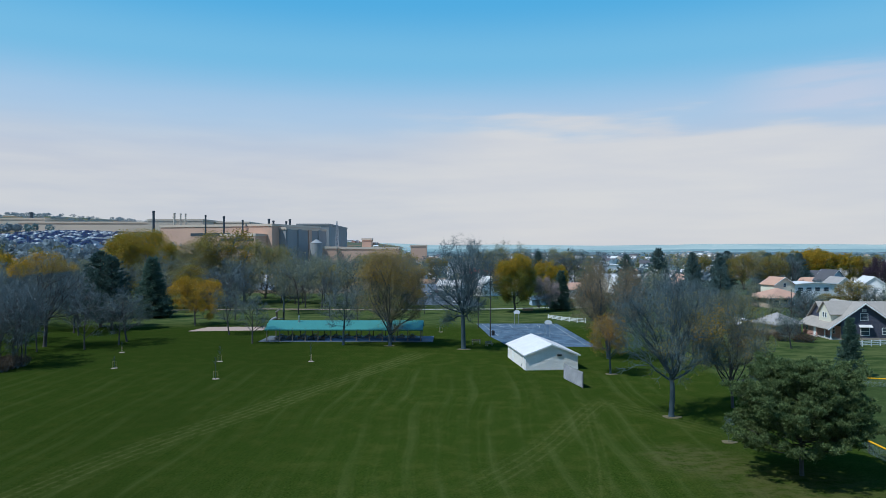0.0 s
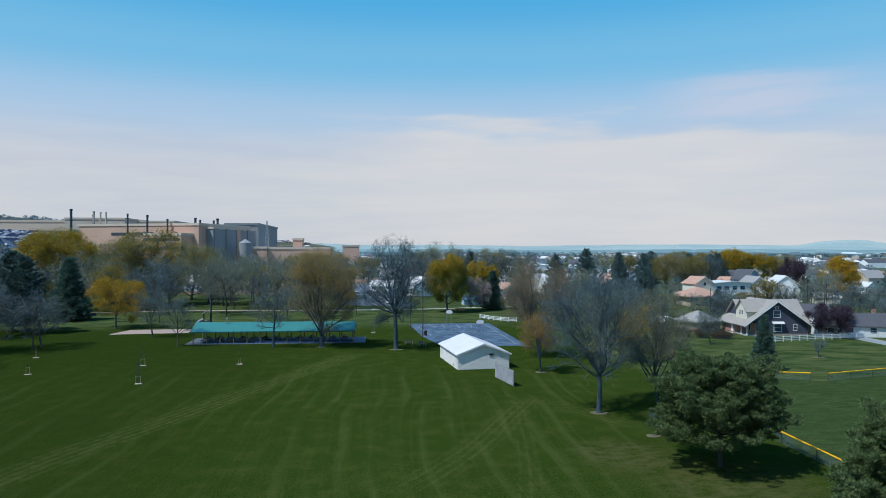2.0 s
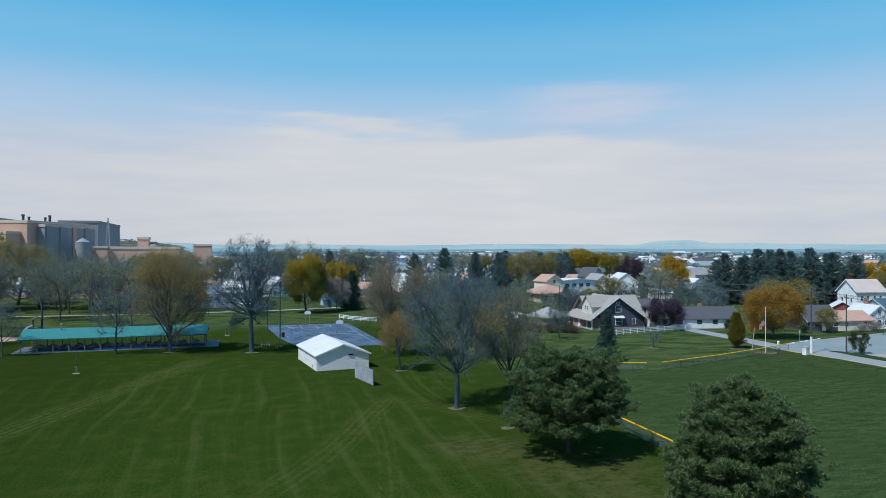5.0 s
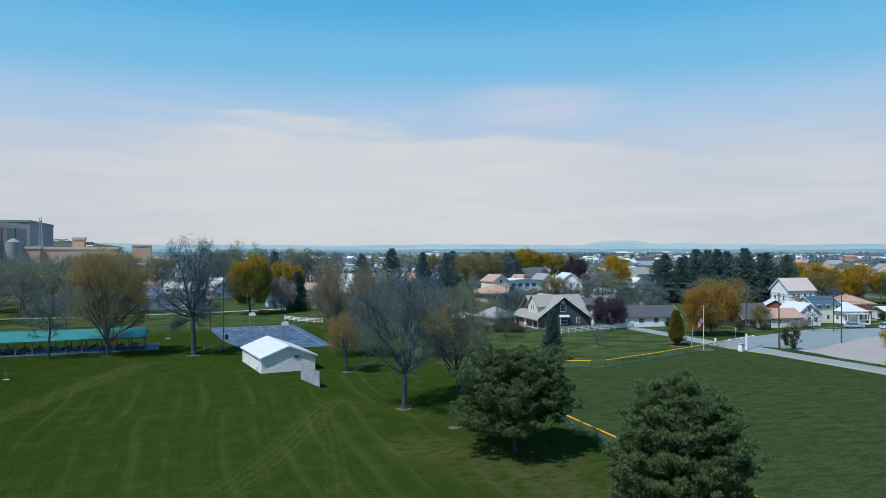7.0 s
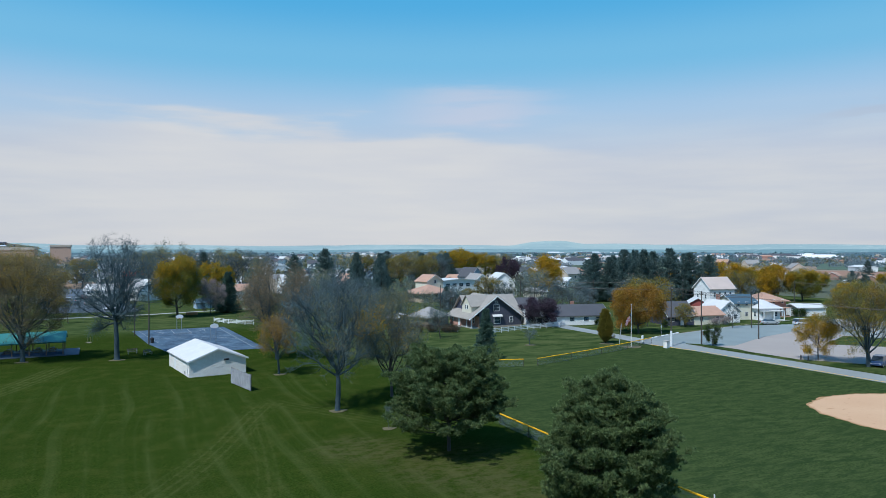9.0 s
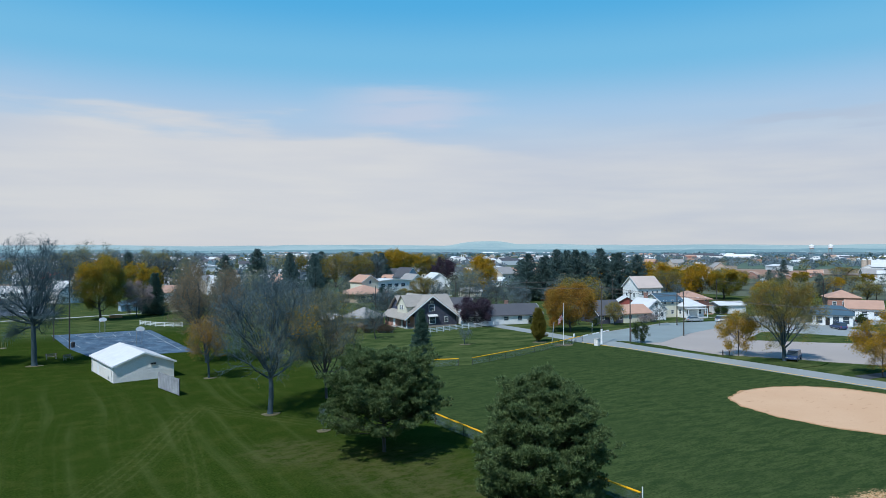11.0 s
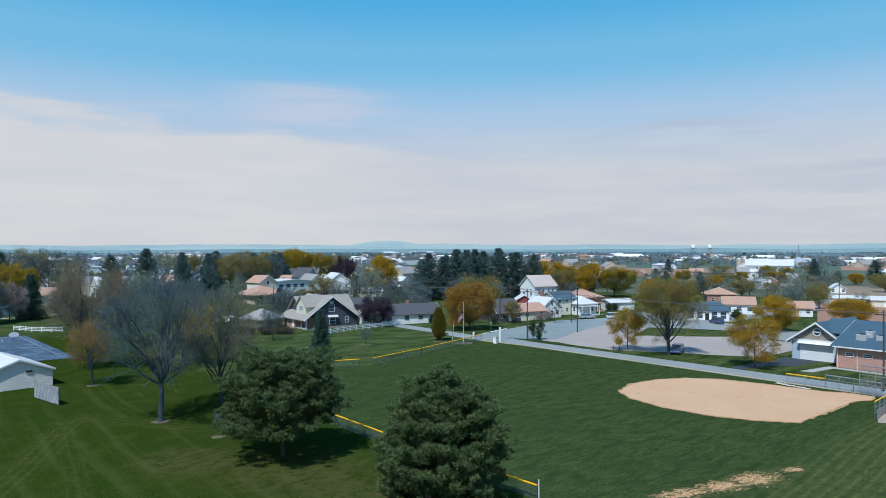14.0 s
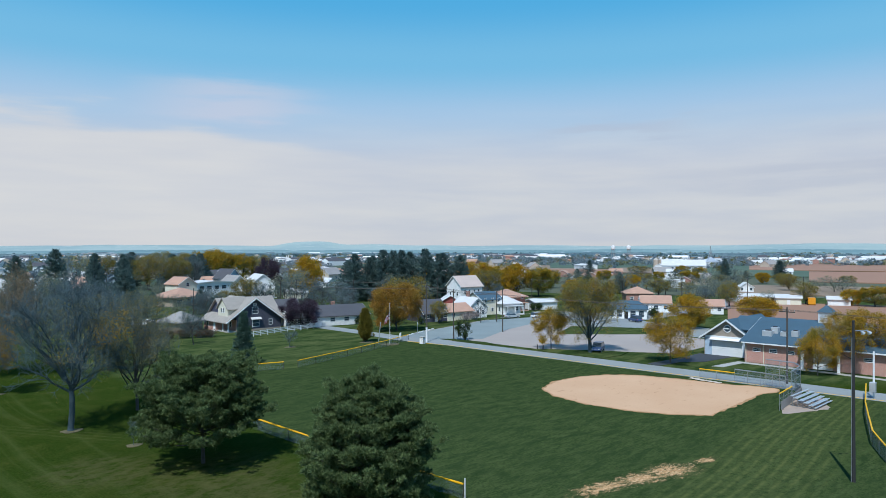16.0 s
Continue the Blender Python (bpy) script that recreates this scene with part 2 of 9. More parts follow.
# mown grass of the park: stripes of the mower, tyre lines and worn, yellowed ground
def park_grass():
    k = Mat("park_grass")
    p = k.world_pos()
    fine = k.noise(p, 6.0, 5, 0.7)
    mid = k.noise(p, 0.35, 4)
    broad = k.noise(p, 0.045, 3)
    tuft = k.noise(p, 2.2, 6, 0.8)
    base = k.mix(k.step(fine, 0.3, 0.7), (0.009, 0.020, 0.003), (0.042, 0.068, 0.011))
    base = k.mix(k.step(mid, 0.42, 0.75, 0, 0.5), base, (0.056, 0.064, 0.014))
    base = k.mix(k.step(broad, 0.45, 0.7, 0, 0.45), base, (0.022, 0.036, 0.006))
    base = k.mix(k.step(tuft, 0.54, 0.68, 0, 0.75), base, (0.064, 0.066, 0.014))
    base = k.mix(k.step(tuft, 0.46, 0.32, 0, 0.7), base, (0.012, 0.024, 0.005))
    sep = k.n("ShaderNodeSeparateXYZ")
    k.t.links.new(p, sep.inputs[0])
    # mower stripes, bent gently across the lawn
    warp = k.math("MULTIPLY", k.math("SUBTRACT", k.noise(p, 0.022, 1), 0.5), 9.0)
    bow = k.math("MULTIPLY", k.math("POWER", k.math("DIVIDE", k.math("SUBTRACT", sep.outputs[1], 70.0), 60.0), 2.0), -3.0)
    u = k.math("ADD", k.math("ADD", sep.outputs[0], bow), warp)
    saw = k.math("ABSOLUTE", k.math("SUBTRACT", k.math("FRACT", k.math("DIVIDE", u, 2.9)), 0.5))
    saw2 = k.math("ABSOLUTE", k.math("SUBTRACT", k.math("FRACT", k.math("DIVIDE", u, 1.13)), 0.5))
    patchy = k.step(k.noise(k.mapped(p, (1, 0.10, 1)), 0.33, 4), 0.36, 0.66)
    streak = k.math("MULTIPLY", k.math("ADD", k.step(saw, 0.2, 0.5, 0, 0.8), k.step(saw2, 0.3, 0.5, 0, 0.35)), patchy)
    lawn = k.math("MULTIPLY", k.step(sep.outputs[0], 24.0, 38.0, 1.0, 0.0), k.step(sep.outputs[1], 104.0, 128.0, 1.0, 0.0))
    base = k.mix(k.math("MULTIPLY", k.math("MULTIPLY", streak, lawn), 0.46), base, (0.068, 0.084, 0.024))
    # the beaten ways across the lawn
    base = track(k, p, sep, -36, 50, -3, 137, 3.2, 0.6, base)
    base = track(k, p, sep, 10.5, 50, 19.5, 92, 1.6, 0.24, base)
    base = track(k, p, sep, 20, 92, 31, 70, 2.6, 0.3, base)
    base = track(k, p, sep, 2, 58, 23, 94, 2.8, 0.32, base)
    # the western half's shade, painted in as a darker grass colour
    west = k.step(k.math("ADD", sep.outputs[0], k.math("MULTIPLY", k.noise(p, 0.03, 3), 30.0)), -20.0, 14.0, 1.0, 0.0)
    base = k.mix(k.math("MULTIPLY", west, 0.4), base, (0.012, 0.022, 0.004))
    # thin, yellowed turf round the pines
    for cx, cy, r in ((30.5, 57.0, 10.0), (31.0, 45.0, 9.0), (24.0, 66.0, 7.0)):
        dx, dy = k.math("SUBTRACT", sep.outputs[0], cx), k.math("SUBTRACT", sep.outputs[1], cy)
        d = k.math("SQRT", k.math("ADD", k.math("MULTIPLY", dx, dx), k.math("MULTIPLY", dy, dy)))
        thin = k.math("MULTIPLY", k.step(d, r * 0.35, r, 1.0, 0.0), k.step(k.noise(k.mapped(p, (1.0, 1.6, 1)), 0.6, 6, 0.75), 0.36, 0.62))
        base = k.mix(k.math("MULTIPLY", thin, 0.42), base, (0.105, 0.09, 0.04))
    # rougher, paler lawns of the gardens and verges beyond the ball field
    yard = k.math("MULTIPLY", k.step(sep.outputs[0], 42.0, 46.0), k.step(k.math("ADD", sep.outputs[1], k.math("MULTIPLY", sep.outputs[0], 0.9)), 128.0, 140.0))
    pale = k.mix(k.step(k.noise(k.mapped(p, (0.5, 1.6, 1), (0, 0, 0.5)), 0.22, 6, 0.7), 0.36, 0.64), (0.026, 0.050, 0.017), (0.095, 0.112, 0.042))
    yard = k.math("MAXIMUM", yard, k.step(k.math("ADD", sep.outputs[1], k.math("MULTIPLY", k.noise(p, 0.04, 3), 20.0)), 182.0, 204.0))
    base = k.mix(k.math("MULTIPLY", yard, 0.8), base, pale)
    k.bump(fine, 0.6, 0.05)
    return k.done(base, 1.0, 0, 0.0)


def straw(k, p, sep, b):
    """Straw and bare clods strewn in a long ragged patch, thinning out at its rim."""
    near = None
    for cx, cy, rx, ry in ((51.4, 30.8, 6.4, 2.3), (55.8, 29.6, 5.0, 2.8), (59.8, 28.6, 5.2, 3.6), (65.0, 27.6, 2.8, 1.5)):
        dx = k.math("DIVIDE", k.math("SUBTRACT", sep.outputs[0], cx), rx)
        dy = k.math("DIVIDE", k.math("SUBTRACT", k.math("ADD", sep.outputs[1], k.math("MULTIPLY", sep.outputs[0], 0.2)), cy + 0.2 * cx), ry)
        d = k.math("SQRT", k.math("ADD", k.math("MULTIPLY", dx, dx), k.math("MULTIPLY", dy, dy)))
        near = d if near is None else k.math("MINIMUM", near, d)
    n = k.math("ADD", k.noise(k.mapped(p, (0.8, 1.5, 1)), 1.3, 8, 0.85, 0.5), k.step(near, 0.0, 1.3, 0.10, -0.3))
    b = k.mix(k.step(n, 0.43, 0.53, 0, 0.8), b, (0.12, 0.10, 0.045))
    tone = k.mix(k.step(k.noise(p, 5.0, 4, 0.7), 0.4, 0.65), (0.36, 0.19, 0.075), (0.68, 0.45, 0.26))
    return k.mix(k.step(n, 0.52, 0.57), b, tone)


def clay():
    """Infield clay: pale and raked, with scuffed rusty hollows and a thin grassy rim."""
    k = Mat("infield_clay")
    p = k.world_pos()
    broad, fine = k.noise(p, 0.12, 4), k.noise(k.mapped(p, (1, 1.6, 1)), 2.4, 6, 0.75)
    base = k.mix(broad, (0.52, 0.30, 0.165), (0.63, 0.405, 0.25))
    base = k.mix(k.step(fine, 0.3, 0.75, 0, 0.4), base, (0.52, 0.31, 0.18))
    base = k.mix(k.step(k.noise(k.mapped(p, (0.6, 1.5, 1), (0, 0, 0.7)), 0.7, 6, 0.75), 0.58, 0.7, 0, 0.8), base, (0.36, 0.18, 0.08))
    k.bump(fine, 0.3, 0.03)
    return k.done(base, 0.95, 0, 0.2)


def court():
    """Worn court asphalt: dark patches, pale scuffs and hairline cracks."""
    k = Mat("court_asphalt")
    p = k.world_pos()
    a, b, c = k.noise(k.mapped(p, (1, 0.5, 1)), 0.35, 6, 0.65), k.noise(k.mapped(p, (0.5, 1, 1), (0, 0, 0.5)), 0.8, 6, 0.75, 0.6), k.noise(p, 4.0, 4)
    base = k.mix(k.step(a, 0.4, 0.62), (0.032, 0.062, 0.10), (0.07, 0.118, 0.17))
    base = k.mix(k.step(b, 0.5, 0.64, 0, 0.8), base, (0.20, 0.26, 0.32))
    base = k.mix(k.math("MULTIPLY", c, 0.3), base, (0.05, 0.06, 0.08))
    return k.done(base, 0.85, 0, 0.3)


def field_grass():
    """The ball field: a cooler green, combed and thin in places, with the mower's sweeps behind home plate."""
    k = Mat("field_grass")
    p = k.world_pos()
    sep = k.n("ShaderNodeSeparateXYZ")
    k.t.links.new(p, sep.inputs[0])
    comb = k.mapped(p, (0.55, 1.9, 1), (0, 0, 0.75))
    fine, mid, broad = k.noise(p, 4.0, 6, 0.75), k.noise(comb, 0.9, 6, 0.7), k.noise(p, 0.06, 3)
    base = k.mix(k.step(fine, 0.3, 0.7), (0.017, 0.034, 0.011), (0.060, 0.083, 0.027))
    base = k.mix(k.step(mid, 0.42, 0.66, 0, 0.6), base, (0.070, 0.090, 0.033))
    base = k.mix(k.step(k.noise(k.mapped(comb, loc=(7, 3, 0)), 0.5, 6, 0.7), 0.46, 0.62, 0, 0.6), base, (0.018, 0.036, 0.013))
    base = k.mix(k.step(k.noise(k.mapped(comb, loc=(2, 9, 0)), 1.7, 4, 0.7), 0.60, 0.72, 0, 0.6), base, (0.088, 0.082, 0.036))
    base = k.mix(k.step(broad, 0.45, 0.65, 0, 0.4), base, (0.033, 0.052, 0.018))
    base = straw(k, p, sep, base)
    base = track(k, p, sep, 46, 22, 112, 25, 6.5, 0.85, base, (0.10, 0.112, 0.036))
    k.bump(fine, 0.6, 0.05)
    return k.done(base, 1.0, 0, 0.0)


def farmland():
    k = Mat("farmland")
    p = k.world_pos()
    v = k.n("ShaderNodeTexVoronoi")
    v.distance = "CHEBYCHEV"
    k.t.links.new(k.mapped(p, (0.0030, 0.0058, 1), (0, 0, 0.5)), v.inputs["Vector"])
    v.inputs["Scale"].default_value = 1.0
    v.inputs["Randomness"].default_value = 0.8
    sep = k.n("ShaderNodeSeparateColor")
    k.t.links.new(v.outputs["Color"], sep.inputs[0])
    r = sep.outputs[0]
    base = k.mix(k.step(r, 0.3, 0.32), (0.075, 0.10, 0.065), (0.11, 0.12, 0.08))
    base = k.mix(k.step(r, 0.52, 0.54), base, (0.22, 0.14, 0.09))
    base = k.mix(k.step(r, 0.72, 0.74), base, (0.045, 0.075, 0.04))
    base = k.mix(k.step(r, 0.88, 0.9), base, (0.27, 0.17, 0.11))
    base = k.mix(k.math("MULTIPLY", k.noise(p, 0.02, 4), 0.35), base, (0.06, 0.07, 0.045))
    return k.done(base, 0.95, 0, 0.1)


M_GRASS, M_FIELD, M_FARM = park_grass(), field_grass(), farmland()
M_ASPH = plain("asphalt", (0.275, 0.29, 0.28), 0.85, 0.3, 0.12, 3.0)
M_LOT = plain("worn_asphalt", (0.375, 0.315, 0.275), 0.85, 0.22, 0.08, 2.0)
M_COURT = court()
M_TAR = plain("fresh_asphalt", (0.045, 0.05, 0.06), 0.8, 0.3, 0.3, 3.0)
M_SLOPE = plain("blue_grey_asphalt", (0.045, 0.075, 0.12), 0.85, 0.3, 0.1, 2.0)
M_POLED = plain("tarred_pole", (0.03, 0.03, 0.032), 0.8, 0.3, 1.0, 8.0)
M_RIM = plain("rusty_clay", (0.46, 0.25, 0.11), 0.95, 0.3, 0.6, 3.0)
M_STREET = plain("street_asphalt", (0.24, 0.275, 0.268), 0.85, 0.3, 0.15, 2.5)
M_LOTD = plain("old_asphalt", (0.10, 0.118, 0.145), 0.85, 0.3, 0.1, 2.0)
M_PAD = plain("trodden_clay", (0.40, 0.31, 0.25), 0.95, 0.35, 0.8, 4.0)
M_CONC = plain("concrete", (0.42, 0.41, 0.38), 0.85, 0.25, 0.4, 5.0)
M_DIRT = clay()
M_SOIL = plain("bare_soil", (0.13, 0.11, 0.055), 0.95, 0.35, 1.2, 6.0)
M_MULCH = plain("playground_mulch", (0.38, 0.27, 0.22), 0.95, 0.25, 0.5, 6.0)
M_WHITE = plain("white_paint", (0.78, 0.79, 0.8), 0.6, 0.12, 0.6, 6.0)
M_CREAM = plain("cream_siding", (0.70, 0.66, 0.54), 0.7, 0.15, 0.6, 6.0)
M_SIDING = lines("white_siding", (0.82, 0.82, 0.82), (0.58, 0.58, 0.59), 2, 0.2, 0.6)
M_SIDING_B = lines("blue_siding", (0.42, 0.52, 0.64), (0.25, 0.32, 0.4), 2, 0.2, 0.6)
M_BLOCK = bricky("painted_block", (0.90, 0.87, 0.83), (0.86, 0.82, 0.78), (0.72, 0.69, 0.65), 0.4, 0.2, 6.0)
M_BRICK_R = bricky("red_brick", (0.44, 0.20, 0.15), (0.36, 0.16, 0.12), (0.42, 0.36, 0.32))
M_BRICK_P = bricky("rose_brick", (0.60, 0.31, 0.25), (0.50, 0.25, 0.20), (0.55, 0.42, 0.37))
M_BRICK_D = bricky("dark_brick", (0.065, 0.075, 0.125), (0.05, 0.055, 0.095), (0.11, 0.11, 0.125))
M_BRICK_T = bricky("tan_brick", (0.58, 0.46, 0.37), (0.50, 0.40, 0.32), (0.4, 0.33, 0.27))
M_STONE = plain("stone_veneer", (0.40, 0.34, 0.28), 0.85, 0.5, 2.5, 9.0, bump=0.5)
M_ROOF_W = lines("white_metal_roof", (0.69, 0.66, 0.645), (0.5, 0.5, 0.51), 1, 0.6, 0.45, 0.05)
M_ROOF_T = lines("teal_metal_roof", (0.048, 0.195, 0.175), (0.035, 0.16, 0.14), 0, 0.6, 0.4, 0.06)
M_ROOF_G = plain("grey_shingle", (0.31, 0.29, 0.275), 0.85, 0.25, 0.7, 8.0)
M_ROOF_B = plain("weathered_tan_shingle", (0.335, 0.30, 0.265), 0.85, 0.3, 0.7, 8.0)
M_ROOF_S = plain("slate_shingle", (0.058, 0.108, 0.148), 0.8, 0.3, 0.4, 5.0)
M_ROOF_D = plain("charcoal_shingle", (0.085, 0.085, 0.095), 0.85, 0.3, 0.5, 6.0)
M_ROOF_O = plain("terracotta_shingle", (0.47, 0.28, 0.20), 0.85, 0.25, 0.6, 7.0)
M_ROOF_L = plain("pale_roof", (0.62, 0.61, 0.60), 0.75, 0.2, 0.4, 6.0)
M_ROOF_P = plain("faded_tan_roof", (0.52, 0.42, 0.37), 0.85, 0.2, 0.4, 6.0)
M_TEALDK = plain("teal_steel", (0.02, 0.13, 0.12), 0.5, 0.2)
M_BLUEP = plain("blue_paint", (0.02, 0.06, 0.13), 0.6, 0.3, 0.8, 6.0)
M_DARK = plain("dark_void", (0.02, 0.02, 0.022), 0.8, 0.2)
M_WOOD = plain("weathered_wood", (0.20, 0.165, 0.13), 0.85, 0.35, 1.2, 10.0)
M_POLE = plain("pole_wood", (0.075, 0.065, 0.058), 0.85, 0.3, 1.0, 9.0)
M_STEEL = plain("galvanised_steel", (0.42, 0.44, 0.46), 0.45, 0.2, 1.0, 8.0, 0.7)
M_ALU = plain("bleacher_aluminium", (0.62, 0.64, 0.66), 0.4, 0.15, 1.0, 8.0, 0.5)
M_YELL = plain("yellow_cap", (0.85, 0.45, 0.005), 0.55, 0.15, 1.0, 8.0)
M_RED = plain("red_paint", (0.62, 0.05, 0.04), 0.5, 0.15)
M_BLACK = plain("black_rubber", (0.02, 0.02, 0.022), 0.7, 0.3)
M_TAN = plain("tan_panel", (0.56, 0.37, 0.28), 0.8, 0.2, 0.05, 1.0)
M_TANL = plain("pale_panel", (0.58, 0.49, 0.40), 0.8, 0.2, 0.05, 1.0)
M_STACK = plain("sooty_steel", (0.05, 0.07, 0.09), 0.7, 0.3, 0.2, 2.0)
M_GREYW = plain("grey_panel", (0.27, 0.285, 0.295), 0.8, 0.25, 0.05, 1.0)
M_BARK = plain("bark", (0.05, 0.08, 0.096), 0.9, 0.4, 1.5, 9.0, bump=0.6, stretch=(1, 1, 0.3))
M_BARK_D = plain("dark_bark", (0.07, 0.068, 0.065), 0.9, 0.4, 1.5, 9.0, bump=0.6, stretch=(1, 1, 0.3))
M_TWIG = plain("twigs", (0.118, 0.16, 0.165), 0.9, 0.35, 0.8, 4.0, bump=0)
M_TWIG_T = plain("tan_twigs", (0.175, 0.152, 0.11), 0.9, 0.35, 0.8, 4.0, bump=0)
M_TWIG_G = plain("grey_twigs", (0.078, 0.125, 0.142), 0.9, 0.35, 0.8, 4.0, bump=0)
M_TWIG_B = plain("slate_twigs", (0.112, 0.152, 0.165), 0.9, 0.35, 0.8, 4.0, bump=0)
M_BUD = leafy("tan_buds", (0.46, 0.30, 0.07), (0.32, 0.23, 0.07))
M_BUDG = leafy("green_buds", (0.27, 0.25, 0.08), (0.20, 0.215, 0.09), (0.36, 0.25, 0.05))
M_TANBUD = leafy("brown_buds", (0.27, 0.195, 0.105), (0.19, 0.155, 0.10), (0.30, 0.185, 0.07))
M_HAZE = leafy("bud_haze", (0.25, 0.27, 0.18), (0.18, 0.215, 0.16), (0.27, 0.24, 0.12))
M_ORANGE = leafy("gold_leaves", (0.57, 0.315, 0.018), (0.41, 0.25, 0.02), (0.25, 0.21, 0.027))
M_LEAFG = leafy("green_gold_leaves", (0.135, 0.165, 0.028), (0.20, 0.195, 0.032), (0.30, 0.215, 0.028))
M_RUST = leafy("rust_buds", (0.42, 0.21, 0.03), (0.26, 0.15, 0.03), (0.30, 0.19, 0.03))
M_OLIVE = leafy("olive_leaves", (0.26, 0.22, 0.05), (0.19, 0.18, 0.045), (0.32, 0.20, 0.03))
M_PURPLE = leafy("purple_leaves", (0.058, 0.038, 0.058), (0.10, 0.068, 0.092))
M_PINE = leafy("pine_needles", (0.034, 0.066, 0.025), (0.225, 0.295, 0.115))
M_SPRUCE = leafy("spruce_needles", (0.045, 0.095, 0.075), (0.125, 0.195, 0.15))
# needles of the far pines, with distance haze mixed into their colour
M_FPINE = leafy("haze_tinted_needles", (0.08, 0.14, 0.135), (0.175, 0.25, 0.23))
M_DPINE = leafy("dark_needles", (0.03, 0.068, 0.06), (0.095, 0.15, 0.125))
M_ARBOR = leafy("arborvitae", (0.26, 0.20, 0.03), (0.12, 0.12, 0.025))
M_GREEN = leafy("green_leaves", (0.055, 0.085, 0.018), (0.03, 0.055, 0.012))
M_BLOSSOM = leafy("pale_blossom", (0.42, 0.34, 0.32), (0.30, 0.23, 0.21))
M_SHRUB = leafy("dry_shrub", (0.13, 0.09, 0.06), (0.08, 0.06, 0.04))


def glass(name, c=(0.05, 0.07, 0.09)):
    k = Mat(name)
    return k.done(c, 0.08, 0, 0.6)


M_GLASS = glass("window_glass")


def carpaint(name, c):
    k = Mat(name)
    k.b.inputs["Coat Weight"].default_value = 0.6
    return k.done(k.mix(k.noise(k.coords(), 2.0), tuple(x * 0.9 for x in c), c), 0.35, 0.0, 0.5)


M_CARS = [carpaint("car_" + n, c) for n, c in (("white", (0.75, 0.76, 0.78)), ("blue", (0.03, 0.06, 0.16)),
          ("silver", (0.4, 0.42, 0.44)), ("red", (0.4, 0.03, 0.03)), ("black", (0.02, 0.02, 0.025)))]
M_BUS = carpaint("school_bus_yellow", (0.72, 0.30, 0.01))


# ---- building blocks ----
def finish(bm, name, mats, smooth=False):
    me = bpy.data.meshes.new(name)
    bmesh.ops.recalc_face_normals(bm, faces=bm.faces)
    bm.to_mesh(me)
    bm.free()
    for m in (mats if isinstance(mats, (list, tuple)) else [mats]):
        me.materials.append(m)
    if smooth:
        me.shade_smooth()
    return me


def part(name, bm, material, parent, label="", smooth=False):
    ob = new(name, finish(bm, name, material, smooth))
    ob.parent = parent
    if label:
        tagged(ob, label)
    return ob


def thing(name, m, label, category, group="", kind=""):
    ob = new(name)
    ob.matrix_basis = m
    return tagged(ob, label, category, group, kind)


def piece(name, me, parent, m=None):
    ob = new(name, me)
    ob.parent = parent
    if m is not None:
        ob.matrix_basis = m
    return ob


def box(bm, x0, y0, z0, x1, y1, z1, bevel=0.0, mat=0, turn=None):
    r = bmesh.ops.create_cube(bm, size=1)
    vs = r["verts"]
    for v in vs:
        v.co = Vector(((x0 + x1) / 2 + v.co.x * (x1 - x0), (y0 + y1) / 2 + v.co.y * (y1 - y0), (z0 + z1) / 2 + v.co.z * (z1 - z0)))
        if turn is not None:
            v.co = turn @ v.co
    fs = {f for v in vs for f in v.link_faces}
    for f in fs:
        f.material_index = mat
    if bevel:
        es = {e for v in vs for e in v.link_edges}
        bmesh.ops.bevel(bm, geom=list(es), offset=bevel, segments=1, affect="EDGES", profile=0.5)
    return vs


def tube(bm, p0, p1, r0, r1=None, sides=8, mat=0):
    r1 = r0 if r1 is None else r1
    a, b = Vector(p0), Vector(p1)
    d = b - a
    r = bmesh.ops.create_cone(bm, cap_ends=True, segments=sides, radius1=r0, radius2=r1, depth=d.length)
    m = Matrix.Translation((a + b) / 2) @ d.to_track_quat("Z", "Y").to_matrix().to_4x4()
    for v in r["verts"]:
        v.co = m @ v.co
    for f in {f for v in r["verts"] for f in v.link_faces}:
        f.material_index = mat


def poly(bm, pts, depth=None, mat=0):
    """A flat face through pts, or a slab of that thickness along its normal's other side."""
    f = bm.faces.new([bm.verts.new(q) for q in pts])
    f.material_index = mat
    if depth:
        f.normal_update()
        n = f.normal.copy()
        r = bmesh.ops.extrude_face_region(bm, geom=[f])
        for v in [g for g in r["geom"] if isinstance(g, bmesh.types.BMVert)]:
            v.co -= n * depth
        for g in bm.faces:
            if g.index == -1:
                g.material_index = mat
    return f


def bmnew():
    return bmesh.new()


# ---- ground ----
def sstep(a, b, v):
    v = np.clip((v - a) / (b - a), 0, 1)
    return v * v * (3 - 2 * v)


def ground_z(x, y):
    """The park is level; the land climbs behind it towards the works, and falls away gently far off."""
    x, y = np.asarray(x, float), np.asarray(y, float)
    hill = 34 * sstep(270, 660, np.hypot(x, y)) * sstep(48, 195, -x - 0.02 * y)
    hill = hill + 30 * sstep(640, 1100, np.hypot(x, y)) * sstep(200, 520, -x)
    return hill


def gz(x, y):
    return float(ground_z(x, y))


